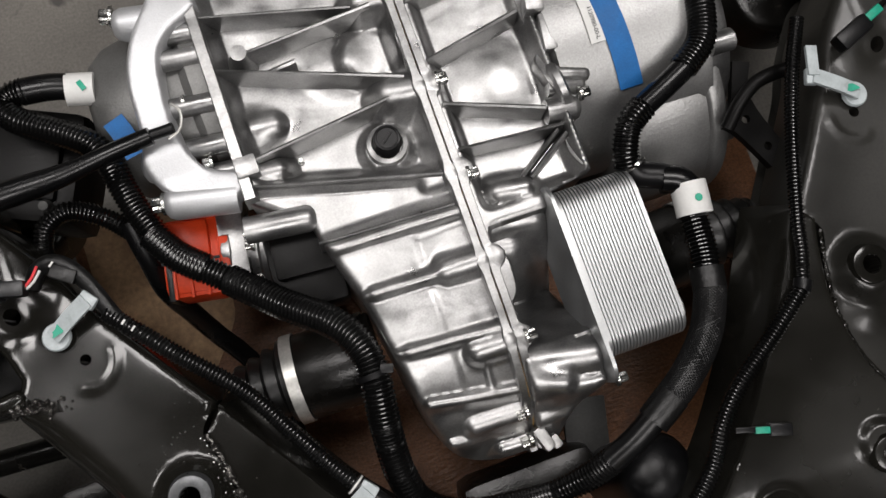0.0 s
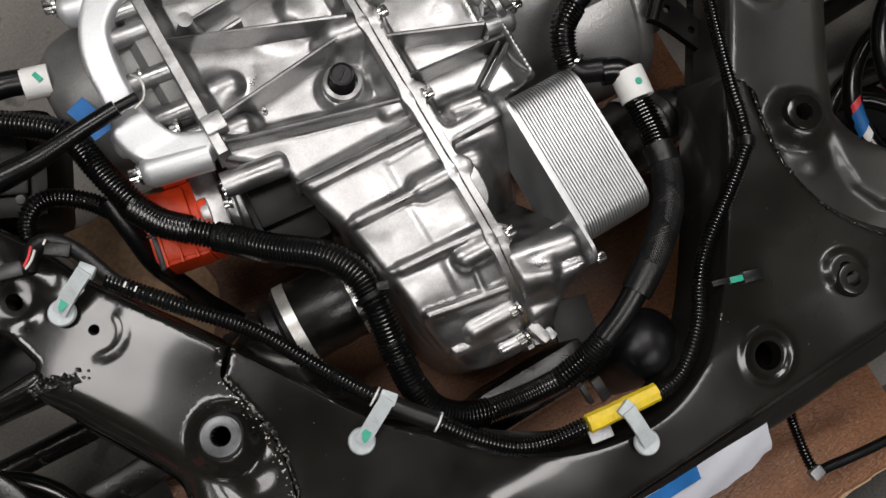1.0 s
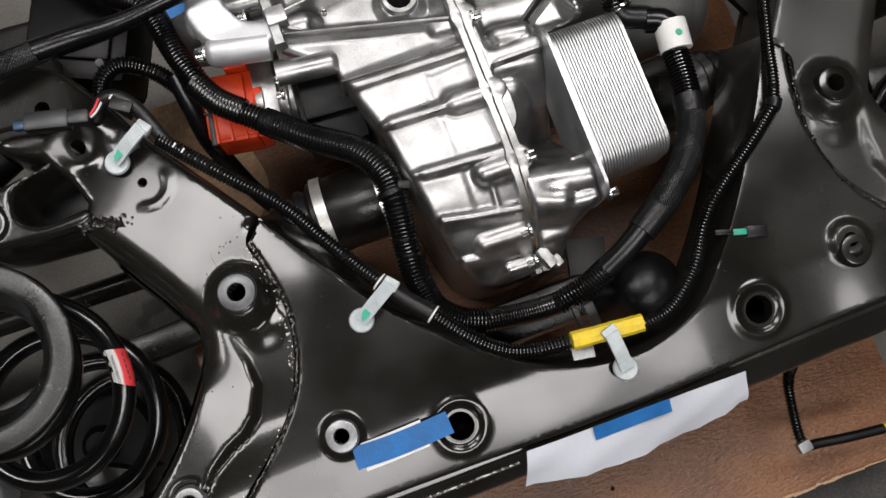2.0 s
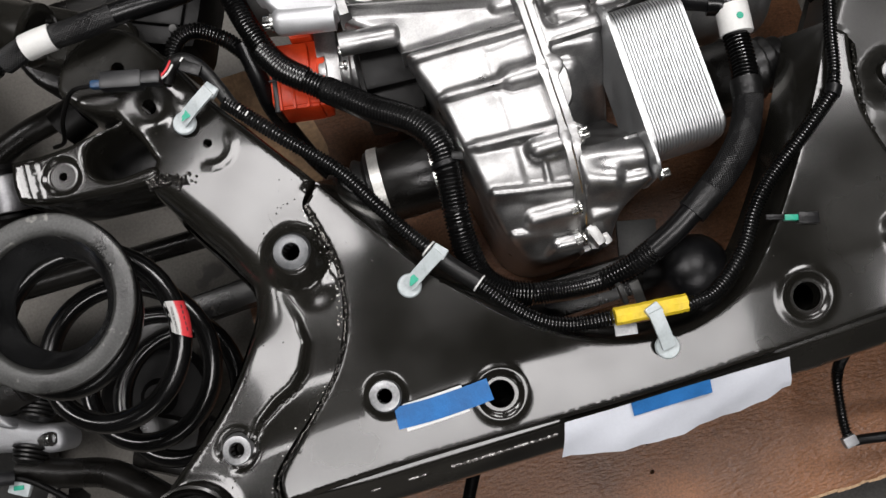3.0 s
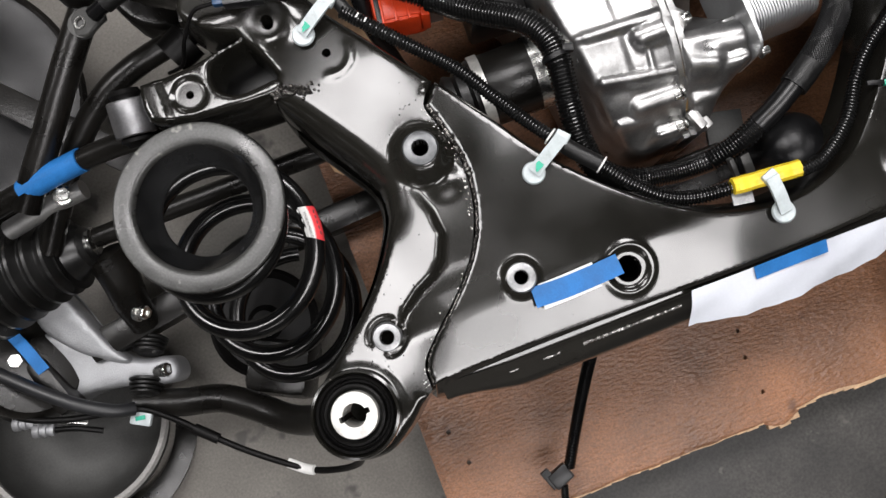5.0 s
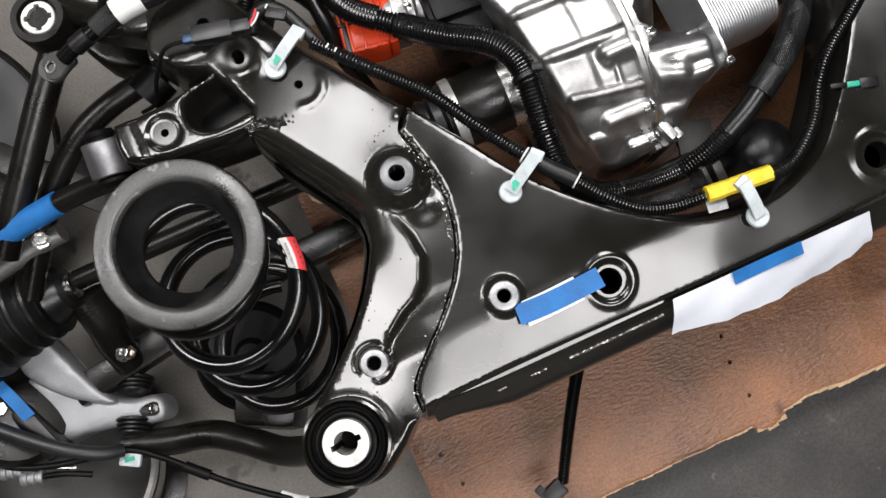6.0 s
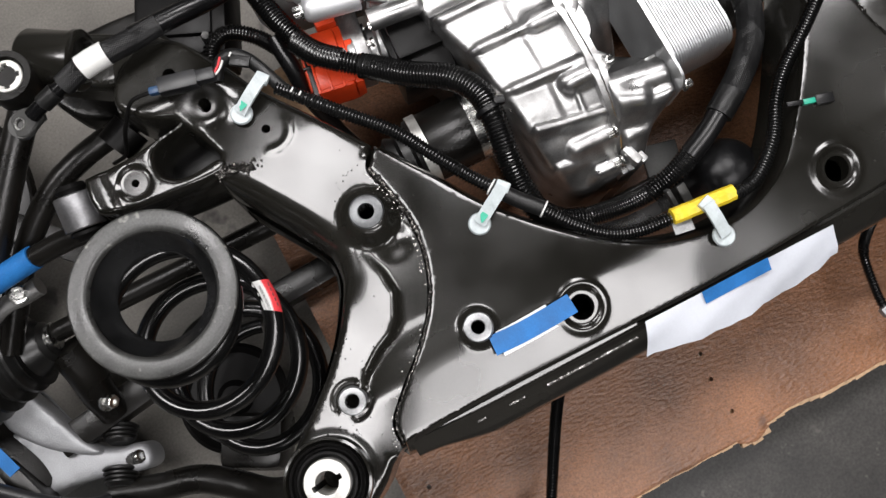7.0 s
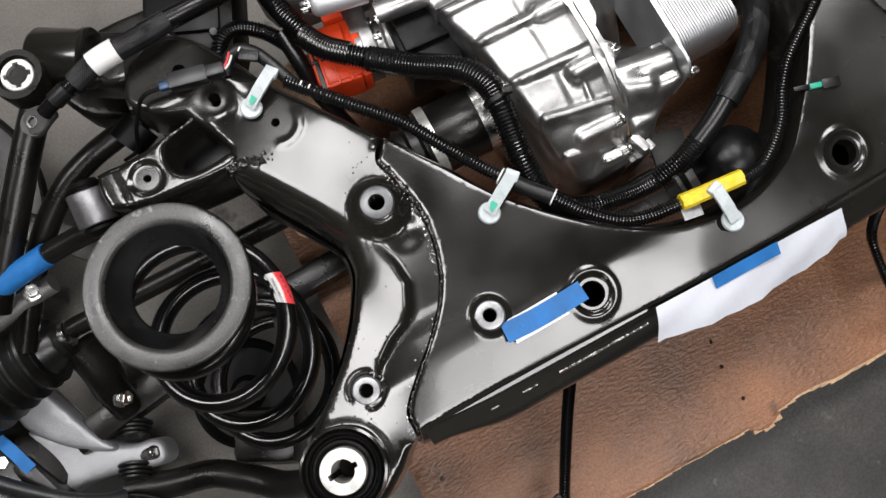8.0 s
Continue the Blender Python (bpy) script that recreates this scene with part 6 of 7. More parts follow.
# ---------------------------------------------------------------- corner modules: shafts, knuckles, arms
def add_boot(bm, p, q, r0, r1, folds):
    """Rubber bellows from p to q, folds deep."""
    p, q = Vector(p), Vector(q)
    Lg = (q - p).length
    prof = [(0, 0), (r0, 0)]
    for i in range(folds):
        k0 = (i + 0.2) / folds
        k1 = (i + 0.7) / folds
        rr = r0 + (r1 - r0) * k0
        prof += [(rr * 0.99, Lg * k0), (rr * 0.985, Lg * (k0 + 0.2 / folds)), (rr * 0.80, Lg * k1), (rr * 0.80, Lg * (k1 + 0.1 / folds))]
    prof += [(r1, Lg), (0, Lg)]
    add_lathe(bm, prof, axis_pose(p, q - p), 40)


def build_corner(s):
    def P(*q):
        return [(s * x, y, z) for x, y, z in q]

    shaft = thing("drive_shaft", "black drive shaft with rubber bellows boots and steel bands", "drive shaft", "pair of drive shafts", (s * -0.5, 0.3, 0.3))
    bm = bmesh.new()
    add_lathe(bm, [(0, 0), (0.050, 0), (0.0515, 0.004), (0.0515, 0.095), (0.048, 0.10), (0, 0.10)], axis_pose((s * -0.152, 0.285, 0.375), (s * -1, 0.03, -0.06)), 48)
    part("joint", bm, M_STEEL_ARM, shaft, "black steel joint housing")
    bm = bmesh.new()
    add_lathe(bm, [(0.0520, 0), (0.0535, 0), (0.0535, 0.014), (0.0520, 0.014)], axis_pose((s * -0.244, 0.288, 0.370), (s * -1, 0.03, -0.06)), 48, close=True)
    part("band", bm, M_MACH, shaft, "bright steel clamp band")
    bm = bmesh.new()
    add_lathe(bm, [(0.0515, 0), (0.0530, 0), (0.0530, 0.018), (0.0515, 0.018)], axis_pose((s * -0.160, 0.286, 0.374), (s * -1, 0.03, -0.06)), 48, close=True)
    part("band", bm, M_BOLT, shaft, "bright steel ring")
    bm = bmesh.new()
    add_boot(bm, (s * -0.256, 0.289, 0.369), (s * -0.345, 0.292, 0.362), 0.0510, 0.026, 5)
    part("boot", bm, M_BOOT, shaft)
    part("shaft", swept(P((-0.33, 0.292, 0.363), (-0.60, 0.310, 0.315), (-0.88, 0.325, 0.272)), 0.0155, 18, 0.02), M_STEEL_ARM, shaft)
    bm = bmesh.new()
    add_boot(bm, (s * -1.05, 0.325, 0.252), (s * -0.905, 0.318, 0.268), 0.090, 0.058, 6)
    add_boot(bm, (s * -0.905, 0.318, 0.268), (s * -0.872, 0.316, 0.273), 0.046, 0.026, 1)
    part("boot", bm, M_BOOT, shaft, "black ribbed rubber bellows")
    bm = bmesh.new()
    add_lathe(bm, [(0, 0), (0.0215, 0), (0.0215, 0.012), (0, 0.012)], axis_pose((s * -0.878, 0.322, 0.272), (s * 1, -0.08, 0.1)), 24)
    part("band", bm, M_BOLT, shaft, "steel clamp with a green paint mark")

    kn = thing("wheel_knuckle", "cast aluminium wheel knuckle with forked arm", "knuckle", "pair of knuckles", (s * -1.0, 0.2, 0.15))

    def kz(V, ed):
        return 0.168 + edge_roll(ed, 0.012) + 0.01 * smooth01((V[:, 1] - 0.15) / 0.1)
    pts = [(-1.10, 0.330), (-1.045, 0.262), (-1.005, 0.222), (-0.948, 0.180), (-0.900, 0.142), (-0.858, 0.130), (-0.846, 0.112), (-0.852, 0.092), (-0.872, 0.088), (-0.920, 0.104), (-0.985, 0.118), (-1.040, 0.118), (-1.12, 0.16), (-1.18, 0.25)]
    part("arm", pressed_sheet(closed_spline([(s * x, y) for x, y in pts], 6), [], kz, 0.05, step=0.012), M_KNUCKLE, kn, "pale cast aluminium arm")
    pts = [(-0.985, 0.300), (-0.962, 0.275), (-0.930, 0.180), (-0.912, 0.145), (-0.935, 0.150), (-0.985, 0.190), (-1.02, 0.25)]
    part("web", pressed_sheet(closed_spline([(s * x, y) for x, y in pts], 6), [], lambda V, ed: 0.185 + edge_roll(ed, 0.01) + 0.25 * np.clip(V[:, 1] - 0.15, 0, 1), 0.03, step=0.012), M_KNUCKLE, kn)
    for at in ((-0.880, 0.164, 0.152), (-0.906, 0.102, 0.156)):
        bm = bmesh.new()
        prof = [(0, -0.008), (0.025, -0.008)]
        for i in range(4):
            prof += [(0.0290 - 0.0016 * i, 0.0065 * i - 0.005), (0.0290 - 0.0016 * i, 0.0065 * i - 0.0022), (0.0235 - 0.0014 * i, 0.0065 * i)]
        add_lathe(bm, prof + [(0.016, 0.023), (0, 0.023)], axis_pose((s * at[0], at[1], at[2]), (s * -0.36, -0.90, 0.25)), 32)
        part("boot", bm, M_BOOT, kn, "dark ribbed ball joint boot")
    bm = bmesh.new()
    add_lathe(bm, [(0, -0.02), (0.011, -0.02), (0.011, 0.008), (0.0095, 0.010), (0.006, 0.010), (0.005, 0.004), (0, 0.004)], axis_pose((s * -0.869, 0.110, 0.168), (s * 0.8, -0.15, 0.55)), 20)
    part("bolt", bm, M_BOLT, kn)

    hub = thing("brake_drum", "dull grey brake disc hat with black dust shield", "brake disc", "pair of brake discs", (s * -1.1, 0.06, 0.05))
    bm = bmesh.new()
    ax = (s * 0.25, 0.2, 1)
    add_lathe(bm, [(0, 0.0), (0.110, 0.0), (0.140, 0.02), (0.150, 0.055), (0.151, 0.086), (0.140, 0.086), (0.136, 0.066), (0.122, 0.040), (0.098, 0.024), (0.06, 0.018), (0, 0.017)], axis_pose((s * -1.086, 0.069, 0.012), ax), 64)
    part("drum", bm, M_IRON, hub, "dull machined iron")
    bm = bmesh.new()
    add_lathe(bm, [(0.1395, 0.084), (0.152, 0.084), (0.1535, 0.088), (0.149, 0.092), (0.1415, 0.091)], axis_pose((s * -1.086, 0.069, 0.012), ax), 64, close=True)
    part("rim", bm, M_DRUM, hub, "dull machined rim")
    bm = bmesh.new()
    add_lathe(bm, [(0.152, 0.0), (0.19, 0.0), (0.192, 0.02), (0.154, 0.02)], axis_pose((s * -1.086, 0.069, 0.012), ax), 64, close=True)
    part("shield", bm, M_STEEL_ARM, hub, "black dust shield")
    cal = thing("brake_caliper", "dark brake caliper body with a piece of blue tape", "caliper", "pair of calipers", (s * -1.08, 0.2, 0.15))
    bm = bmesh.new()
    add_lathe(bm, [(0, 0), (0.075, 0), (0.082, 0.01), (0.082, 0.05), (0.074, 0.062), (0.03, 0.068), (0, 0.068)], axis_pose((s * -1.085, 0.185, 0.14), (s * 0.5, 0.1, 0.85)), 40)
    part("body", bm, M_STEEL_ARM, cal)
    bm = bmesh.new()
    add_box(bm, (s * -1.035, 0.150, 0.180), (0.035, 0.10, 0.05), rot=s * 20, bevel=0.010)
    part("bridge", bm, M_STEEL_ARM, cal)
    bm = bmesh.new()
    add_hex_bolt(bm, (s * -1.072, 0.205, 0.205), (s * 0.5, 0.1, 0.85), 0.012, 0.010, spline_head=False)
    part("bolt", bm, M_BOLT, cal)
    tape("masking_tape", P((-1.062, 0.248, 0.205), (-1.045, 0.215, 0.212), (-1.033, 0.175, 0.205)), 0.02, M_BLUE, "strip of blue masking tape on the dark caliper")

    low = thing("lower_arm", "black curved lower control arm and spring pan", "control arm", "pair of lower arms", (s * -0.7, 0.1, 0.14))
    part("arm", swept(P((-0.935, 0.078, 0.140), (-0.865, 0.052, 0.150), (-0.800, 0.034, 0.162), (-0.750, 0.002, 0.178), (-0.695, -0.040, 0.205), (-0.63, -0.058, 0.27), (-0.575, -0.058, 0.38)), 0.023, 18), M_STEEL_ARM, low)
    bm = bmesh.new()
    add_lathe(bm, [(0, -0.03), (0.070, -0.03), (0.086, 0.006), (0.090, 0.018), (0.084, 0.022), (0.074, 0.012), (0.03, 0.010), (0.020, 0.022), (0, 0.024)], pose(s * -0.695, 0.122, 0.136), 48)
    part("spring_pan", bm, M_RUBBER, low)
    bm = bmesh.new()
    add_box(bm, (s * -0.700, 0.046, 0.118), (0.120, 0.105, 0.095), rot=s * -28, bevel=0.020, taper=0.85)
    part("pan_bracket", bm, M_STEEL_ARM, low)
    bm = bmesh.new()
    add_box(bm, (s * -0.80, 0.205, 0.160), (0.34, 0.05, 0.05), rot=s * 8, bevel=0.01)
    add_box(bm, (s * -0.50, 0.235, 0.170), (0.22, 0.045, 0.05), rot=s * 2, bevel=0.01)
    part("beam", bm, M_STEEL_ARM, low)

    bm = bmesh.new()
    add_sweep(bm, spline(P((-0.865, 0.300, 0.26), (-0.862, 0.262, 0.235), (-0.868, 0.225, 0.205), (-0.868, 0.190, 0.175)), 6), lambda q: 0.030 - 0.06 * max(0, q - 0.05), 18)
    part("link_bracket", bm, M_STEEL_ARM, low)
    bm = bmesh.new()
    add_hex_bolt(bm, (s * -0.858, 0.205, 0.215), (s * 0.75, -0.5, 0.5), 0.011, 0.016, spline_head=False)
    part("bolt", bm, M_BOLT, low, "zinc bolt with green paint")

    link = thing("upper_link", "dusty black tubular suspension link with eye ends", "suspension link", "upper links", (s * -0.75, 0.5, 0.45))
    part("tube", swept(P((-0.905, 0.370, 0.380), (-0.835, 0.440, 0.410), (-0.760, 0.520, 0.440), (-0.690, 0.590, 0.465)), 0.0205, 18), M_STEEL_ARM, link)
    bm = bmesh.new()
    add_lathe(bm, [(0, -0.025), (0.034, -0.025), (0.036, -0.02), (0.036, 0.02), (0.034, 0.025), (0.026, 0.025), (0.025, 0.015), (0, 0.015)], pose(s * -0.699, 0.597, 0.487), 32)
    part("eye", bm, M_STEEL_ARM, link)
    bm = bmesh.new()
    n, rings, m = 96, [], pose(s * -0.699, 0.597, 0.500)
    for outer, z in ((0, 0.0), (0.0222, 0.0), (0.0222, 0.008), (0.0212, 0.009), (0, 0.009)):
        row = []
        for i in range(n):
            a = 2 * math.pi * i / n
            r = outer or (0.0178 if abs(math.sin(2 * a + 0.5)) < 0.42 else 0.0142)
            row.append(bm.verts.new(m @ Vector((r * math.cos(a), r * math.sin(a), z))))
        rings.append(row)
    for p, q in zip(rings, rings[1:] + rings[:1]):
        for i in range(n):
            bm.faces.new((p[i], p[(i + 1) % n], q[(i + 1) % n], q[i]))
    part("sleeve", bm, M_MACH, link, "bright machined steel sleeve")
    bar = thing("anti_roll_bar", "black curved anti-roll bar tube", "anti-roll bar", "anti-roll bars", (s * -0.75, 0.45, 0.4))
    part("bar", swept(P((-0.92, 0.320, 0.31), (-0.83, 0.416, 0.36), (-0.755, 0.470, 0.39), (-0.685, 0.495, 0.405), (-0.59, 0.510, 0.41)), 0.0175, 16), M_STEEL_ARM, bar)
    part("bush", swept(P((-0.635, 0.485, 0.41), (-0.600, 0.500, 0.412)), 0.028, 18), M_RUBBER, bar)
    rod = thing("toe_link", "dusty black toe link with blue tape wrapped round it", "suspension link", "toe links", (s * -0.85, 0.4, 0.4))
    part("tube", swept(P((-0.670, 0.376, 0.455), (-0.76, 0.392, 0.425), (-0.86, 0.393, 0.40), (-0.98, 0.385, 0.37)), 0.0155, 16), M_STEEL_ARM, rod)
    part("tape_wrap", swept(P((-0.795, 0.394, 0.417), (-0.85, 0.394, 0.402), (-0.895, 0.391, 0.391)), 0.0172, 16), M_BLUE, rod, "blue masking tape wrap")
    part("arm", swept(P((-0.828, 0.376, 0.352), (-0.88, 0.374, 0.345), (-0.96, 0.366, 0.33)), 0.0145, 14), M_ALU_ROUGH, rod, "cast aluminium arm")
    bm = bmesh.new()
    add_hex_bolt(bm, (s * -0.855, 0.376, 0.362), (s * 0.3, -0.2, 1), 0.0105, 0.018, spline_head=False)
    part("nut", bm, M_BOLT, rod, "zinc nut with green paint")
    frame_rail = thing("support_bar", "dark steel bar lying behind the suspension links", "bar", "support bars", (s * -0.9, 0.5, 0.2))
    bm = bmesh.new()
    add_box(bm, (s * -0.855, 0.505, 0.245), (0.045, 0.36, 0.02), rot=s * 43, bevel=0.003)
    part("bar", bm, M_STEEL_ARM, frame_rail)
    dust = thing("splash_shield", "large glossy black domed splash shield", "shield", "splash shields", (s * -1.0, 0.62, 0.2))
    bm = bmesh.new()
    add_lathe(bm, [(0, 0.030), (0.06, 0.029), (0.075, 0.020), (0.15, 0.014), (0.192, 0.006), (0.205, 0.010), (0.208, 0.004), (0.204, -0.004), (0, -0.004)], axis_pose((s * -1.04, 0.64, 0.2), (s * 0.2, -0.1, 1)), 64)
    part("disc", bm, M_PLASTIC, dust)
    bm = bmesh.new()
    add_lathe(bm, [(0.200, -0.004), (0.212, -0.003), (0.214, 0.006), (0.207, 0.012), (0.200, 0.008)], axis_pose((s * -1.04, 0.64, 0.2), (s * 0.2, -0.1, 1)), 64, close=True)
    part("rim", bm, M_STEEL_ARM, dust, "dusty rolled rim")
    pipe_b = thing("brake_hose", "dusty black rubber brake hose with pale plastic unions", "hose", "brake hoses", (s * -1.03, 0.14, 0.2))
    part("hose", swept(P((-1.22, 0.31, 0.235), (-1.103, 0.205, 0.228), (-1.050, 0.153, 0.225), (-1.000, 0.108, 0.218), (-0.955, 0.078, 0.205), (-0.925, 0.068, 0.185)), 0.0110, 12), M_GREY, pipe_b)
    for at, far in (((-1.112, 0.116, 0.190), 0.085), ((-1.086, 0.094, 0.190), 0.075)):
        way = Vector((s * 0.95, -0.30, -0.05)).normalized()
        bm = bmesh.new()
        add_lathe(bm, [(0, 0), (0.0100, 0), (0.0112, 0.0015), (0.0112, 0.010), (0.0085, 0.0115), (0.0085, 0.015), (0.0105, 0.0165), (0.0105, 0.021), (0.0080, 0.0225), (0.0080, 0.026), (0.0098, 0.0275), (0.0092, 0.033), (0, 0.034)], axis_pose((s * at[0], at[1], at[2]), way), 20)
        part("union", bm, M_KNUCKLE, pipe_b, "pale ribbed union")
        c0 = Vector((s * at[0], at[1], at[2]))
        part("pipe", swept([c0 + way * 0.030, c0 + way * (0.03 + far * 0.5) + Vector((0, 0, 0.003)), c0 + way * (0.03 + far) + Vector((0, -0.008, -0.006))], 0.0048, 10), M_BOLT if far > 0.08 else M_RUBBER, pipe_b, "thin pipe")
    wire = thing("sensor_cable", "thin black sensor cable with a white tag", "cable", "sensor cables", (s * -0.9, 0.05, 0.15))
    part("cable", swept(P((-1.20, 0.22, 0.20), (-1.10, 0.125, 0.20), (-1.03, 0.092, 0.195), (-0.965, 0.077, 0.19), (-0.918, 0.064, 0.182), (-0.876, 0.030, 0.178), (-0.836, -0.011, 0.176), (-0.788, -0.058, 0.172), (-0.73, -0.105, 0.172), (-0.685, -0.130, 0.185), (-0.62, -0.135, 0.26), (-0.575, -0.105, 0.40)), 0.0052, 10), M_RUBBER, wire)
    part("grommet", swept(P((-0.852, 0.005, 0.178), (-0.836, -0.011, 0.177), (-0.820, -0.027, 0.176)), 0.0088, 12), M_RUBBER, wire)
    bm = bmesh.new()
    add_box(bm, (s * -0.925, 0.052, 0.176), (0.034, 0.024, 0.012), rot=s * -30, bevel=0.004)
    part("holder", bm, M_CLIP, wire, "pale plastic cable holder")
    bm = bmesh.new()
    add_box(bm, (s * -0.925, 0.052, 0.1827), (0.016, 0.007, 0.0012), rot=s * -10, bevel=0.0004)
    part("paint_mark", bm, M_GREEN, wire, "green paint mark")
    part("tag", swept(P((-0.735, -0.100, 0.168), (-0.712, -0.118, 0.174), (-0.695, -0.126, 0.183)), 0.0078, 10, flat=0.7), M_WHITE, wire, "white paper tag")


build_corner(1)
build_corner(-1)

# ---------------------------------------------------------------- braided harness and sensor plug at the tower
harness = thing("braided_harness", "black braided cable with a white tape band and clamp end", "cable", at=(-0.6, 0.54, 0.53))
tagged(part("braid", braid([(-0.490, 0.544, 0.551), (-0.528, 0.538, 0.556), (-0.590, 0.535, 0.556), (-0.630, 0.527, 0.550)], 0.0135), M_BRAID, harness), kind="stuff")
part("marking_tape", swept([(-0.562, 0.537, 0.557), (-0.580, 0.536, 0.557), (-0.598, 0.534, 0.556)], 0.0160), M_WHITE, harness, "white tape band")
part("neck", swept([(-0.628, 0.528, 0.550), (-0.660, 0.524, 0.540), (-0.685, 0.520, 0.530)], 0.0100), M_HOSE, harness)
part("crimp", swept([(-0.640, 0.527, 0.546), (-0.652, 0.525, 0.543), (-0.664, 0.523, 0.539)], 0.0122), M_TAPEB, harness)
bm = pressed_sheet(closed_spline([(-0.684, 0.536), (-0.700, 0.541), (-0.715, 0.536), (-0.722, 0.523), (-0.716, 0.509), (-0.702, 0.503), (-0.686, 0.508), (-0.672, 0.513, 1), (-0.670, 0.531, 1)], 5), [((-0.704, 0.522), 0.0056)], lambda V, ed: 0.521 + 0.30 * (V[:, 0] + 0.704) + edge_roll(ed, 0.003), 0.007, step=0.004, hole_depth=0.008)
part("lug", bm, M_IRON, harness, "worn steel ring lug")
bm = bmesh.new()
add_lathe(bm, [(0.0057, 0), (0.0088, 0), (0.0082, 0.0016), (0.0057, 0.0016)], axis_pose((-0.704, 0.522, 0.5212), (-0.28, 0, 1)), 24, close=True)
part("eyelet", bm, M_BOLT, harness)

plug = thing("sensor_plug", "dark grey sensor plug with thin wires lying on the tower", "connector", at=(-0.5, 0.45, 0.54))
bm = bmesh.new()
add_box(bm, (-0.500, 0.463, 0.548), (0.050, 0.022, 0.020), rot=-14, bevel=0.004)
add_box(bm, (-0.466, 0.455, 0.549), (0.024, 0.016, 0.016), rot=-14, bevel=0.003)
part("body", bm, M_GREY, plug)
bm = bmesh.new()
add_box(bm, (-0.531, 0.469, 0.546), (0.014, 0.010, 0.011), rot=-14, bevel=0.003)
part("seal", bm, M_NAVY, plug, "dark blue wire seal")
part("wire", swept([(-0.536, 0.470, 0.546), (-0.565, 0.472, 0.540), (-0.592, 0.452, 0.515), (-0.610, 0.440, 0.48), (-0.640, 0.452, 0.44)], 0.0028, 8), M_RUBBER, plug)
part("wire", swept([(-0.456, 0.453, 0.550), (-0.447, 0.460, 0.549), (-0.438, 0.474, 0.545)], 0.0014, 8), M_RED, plug, "thin red wire")
part("wire", swept([(-0.457, 0.451, 0.548), (-0.447, 0.456, 0.547), (-0.436, 0.470, 0.543)], 0.0014, 8), M_WHITE, plug, "thin white wire")

# loose cables on the board in front
c1 = thing("loose_cable", "black corrugated cable hanging from the subframe to the board", "cable", at=(-0.28, -0.15, 0.14))
part("conduit", corrugated([(-0.226, -0.076, 0.372), (-0.247, -0.112, 0.325), (-0.270, -0.155, 0.280), (-0.298, -0.208, 0.240), (-0.328, -0.262, 0.215)], 0.0092, 0.0050, 0.0026, 14), M_LOOM, c1)
bm = bmesh.new()
add_box(bm, (-0.345, -0.270, 0.212), (0.034, 0.026, 0.022), rot=20, bevel=0.004)
add_box(bm, (-0.361, -0.268, 0.214), (0.014, 0.032, 0.012), rot=20, bevel=0.002)
part("plug", bm, M_PLASTIC, c1)
part("tail", swept([(-0.345, -0.285, 0.212), (-0.352, -0.315, 0.20), (-0.350, -0.36, 0.17)], 0.006, 10), M_HOSE, c1)
c2 = thing("loose_cable", "black corrugated cable with a silver clip lying over the board", "cable", at=(0.27, -0.2, 0.2))
part("conduit", corrugated([(0.300, -0.085, 0.36), (0.297, -0.120, 0.28), (0.291, -0.152, 0.240), (0.280, -0.206, 0.235), (0.276, -0.236, 0.235)], 0.0085, 0.0050, 0.0022, 12), M_LOOM, c2)
part("tail", swept([(0.276, -0.234, 0.236), (0.282, -0.246, 0.236), (0.300, -0.249, 0.235), (0.345, -0.257, 0.235), (0.402, -0.265, 0.234)], 0.0075, 12), M_HOSE, c2)
part("end_tape", swept([(0.398, -0.2645, 0.234), (0.415, -0.267, 0.234)], 0.0080, 12), M_YELLOW, c2, "yellow tape")
bm = bmesh.new()
add_box(bm, (0.275, -0.244, 0.241), (0.020, 0.016, 0.014), rot=8, bevel=0.003)
part("clip", bm, M_KNUCKLE, c2, "pale metal clip")

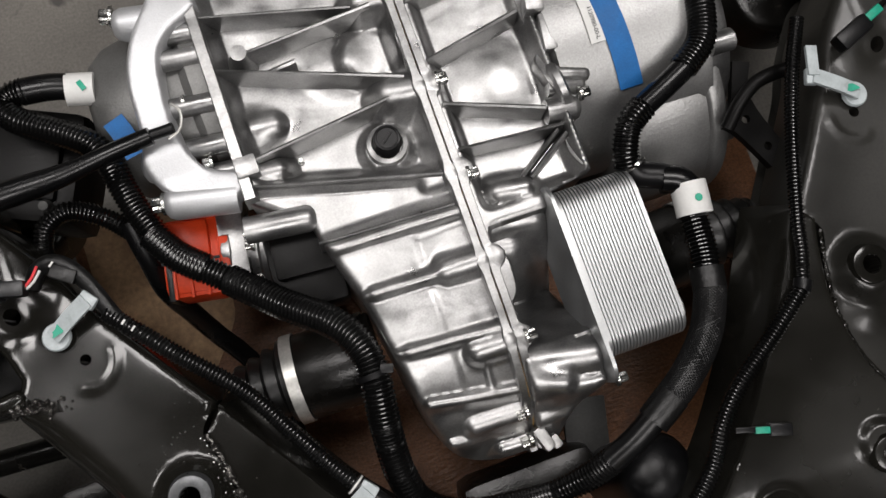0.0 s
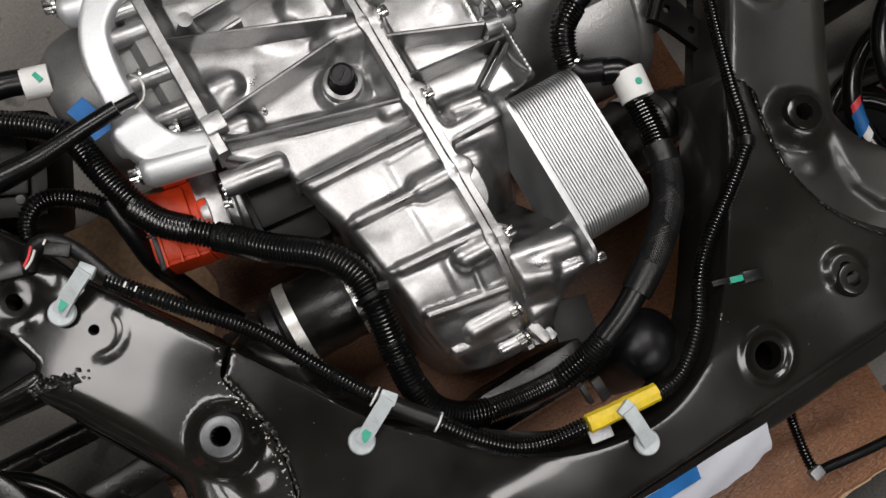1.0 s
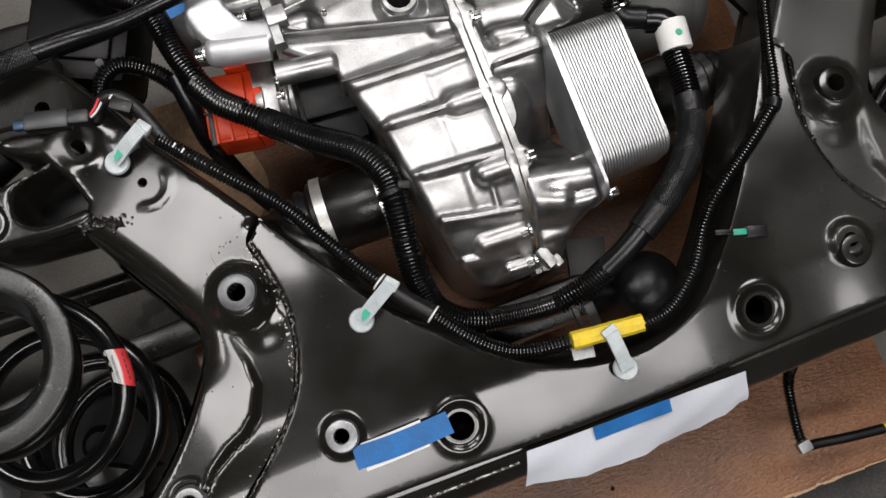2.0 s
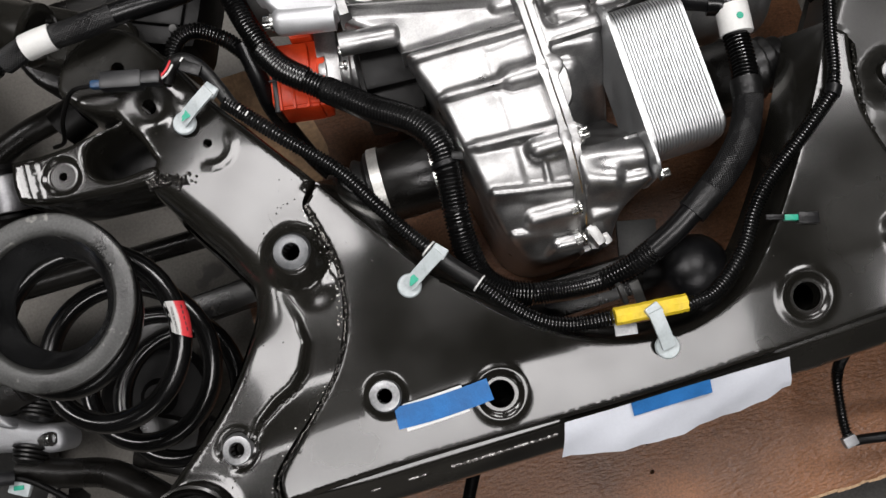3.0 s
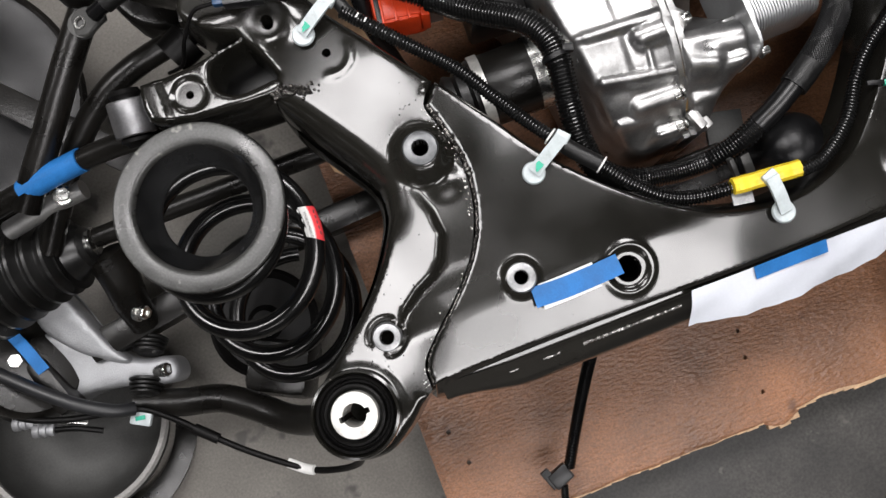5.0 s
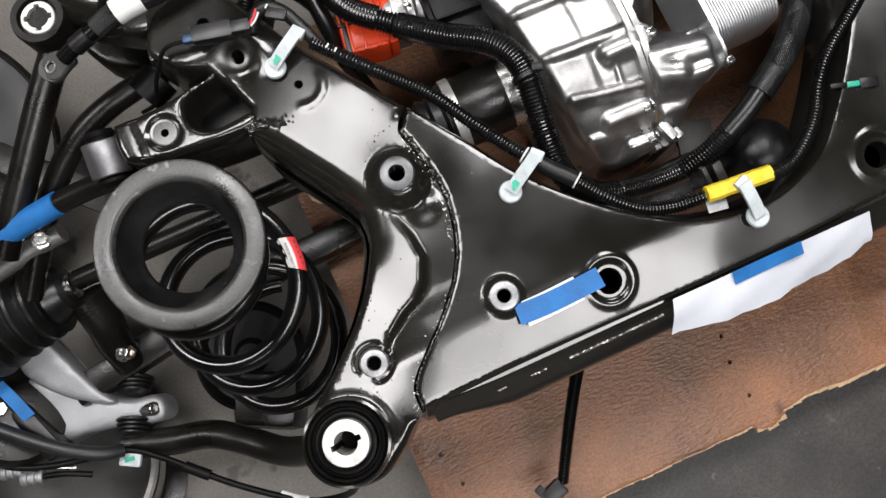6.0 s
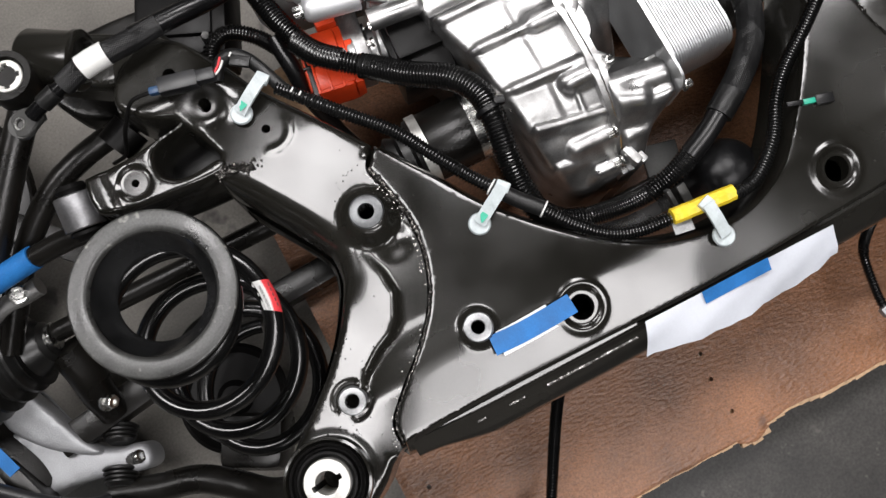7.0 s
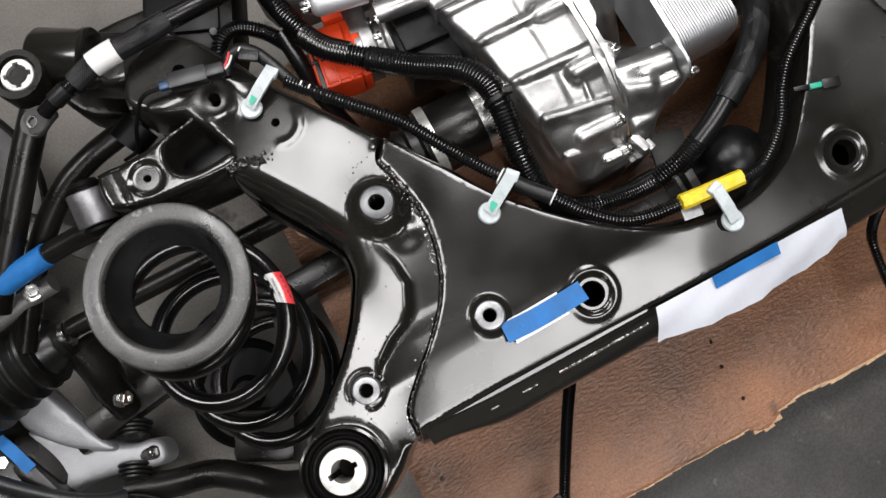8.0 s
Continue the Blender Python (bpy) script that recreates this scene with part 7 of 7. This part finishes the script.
# perforated bracket and pipe between motor and subframe
rb = thing("perforated_bracket", "black perforated steel bracket beside the motor", "bracket", at=(0.35, 0.4, 0.4))
b_out = [(0.352, 0.470, 1), (0.372, 0.462, 1), (0.360, 0.420), (0.388, 0.345, 1), (0.360, 0.335, 1), (0.332, 0.385), (0.318, 0.400, 1), (0.330, 0.412)]
part("plate", pressed_sheet(closed_spline(b_out, 5), [((0.346, 0.400), 0.005), ((0.362, 0.362), 0.005)], lambda V, ed: np.full(len(V), 0.455) - 0.15 * (0.47 - V[:, 1]), 0.012, step=0.008, floor=False, hole_depth=0.008), M_RUBBER, rb)
pipe = thing("rubber_pipe", "short black rubber pipe beside the motor", "pipe", at=(0.36, 0.43, 0.45))
part("pipe", swept([(0.315, 0.395, 0.455), (0.335, 0.418, 0.470), (0.360, 0.433, 0.478), (0.402, 0.436, 0.480)], 0.0085, 12), M_RUBBER, pipe)

box = thing("junction_box", "black plastic junction box between the cables", "box", at=(-0.45, 0.6, 0.36))
bm = bmesh.new()
add_box(bm, (-0.468, 0.622, 0.365), (0.135, 0.135, 0.110), rot=-24, bevel=0.016)
part("body", bm, M_RUBBER, box)
bm = bmesh.new()
add_lathe(bm, [(0, 0), (0.0065, 0), (0.0065, 0.016), (0.0052, 0.018), (0.0052, 0.026), (0, 0.027)], axis_pose((-0.452, 0.566, 0.418), (0.1, -0.3, 1)), 16)
part("stud", bm, M_IRON, box, "short steel stud")
bm = bmesh.new()
add_box(bm, (-0.470, 0.630, 0.424), (0.105, 0.095, 0.012), rot=-24, bevel=0.004)
part("lid", bm, M_RUBBER, box)

plug2 = thing("sensor_plug", "dark sensor plug with a bright green end on the subframe", "connector", at=(0.45, 0.44, TOP))
bm = bmesh.new()
add_box(bm, (0.452, 0.440, 0.532), (0.045, 0.020, 0.018), rot=22, bevel=0.004)
part("body", bm, M_PLASTIC, plug2)
bm = bmesh.new()
add_box(bm, (0.478, 0.452, 0.535), (0.030, 0.010, 0.010), rot=22, bevel=0.002)
part("lock", bm, M_GREEN, plug2, "bright green lock")
part("wire", swept([(0.492, 0.458, 0.535), (0.515, 0.470, 0.535), (0.54, 0.50, 0.53)], 0.003, 8), M_RUBBER, plug2)
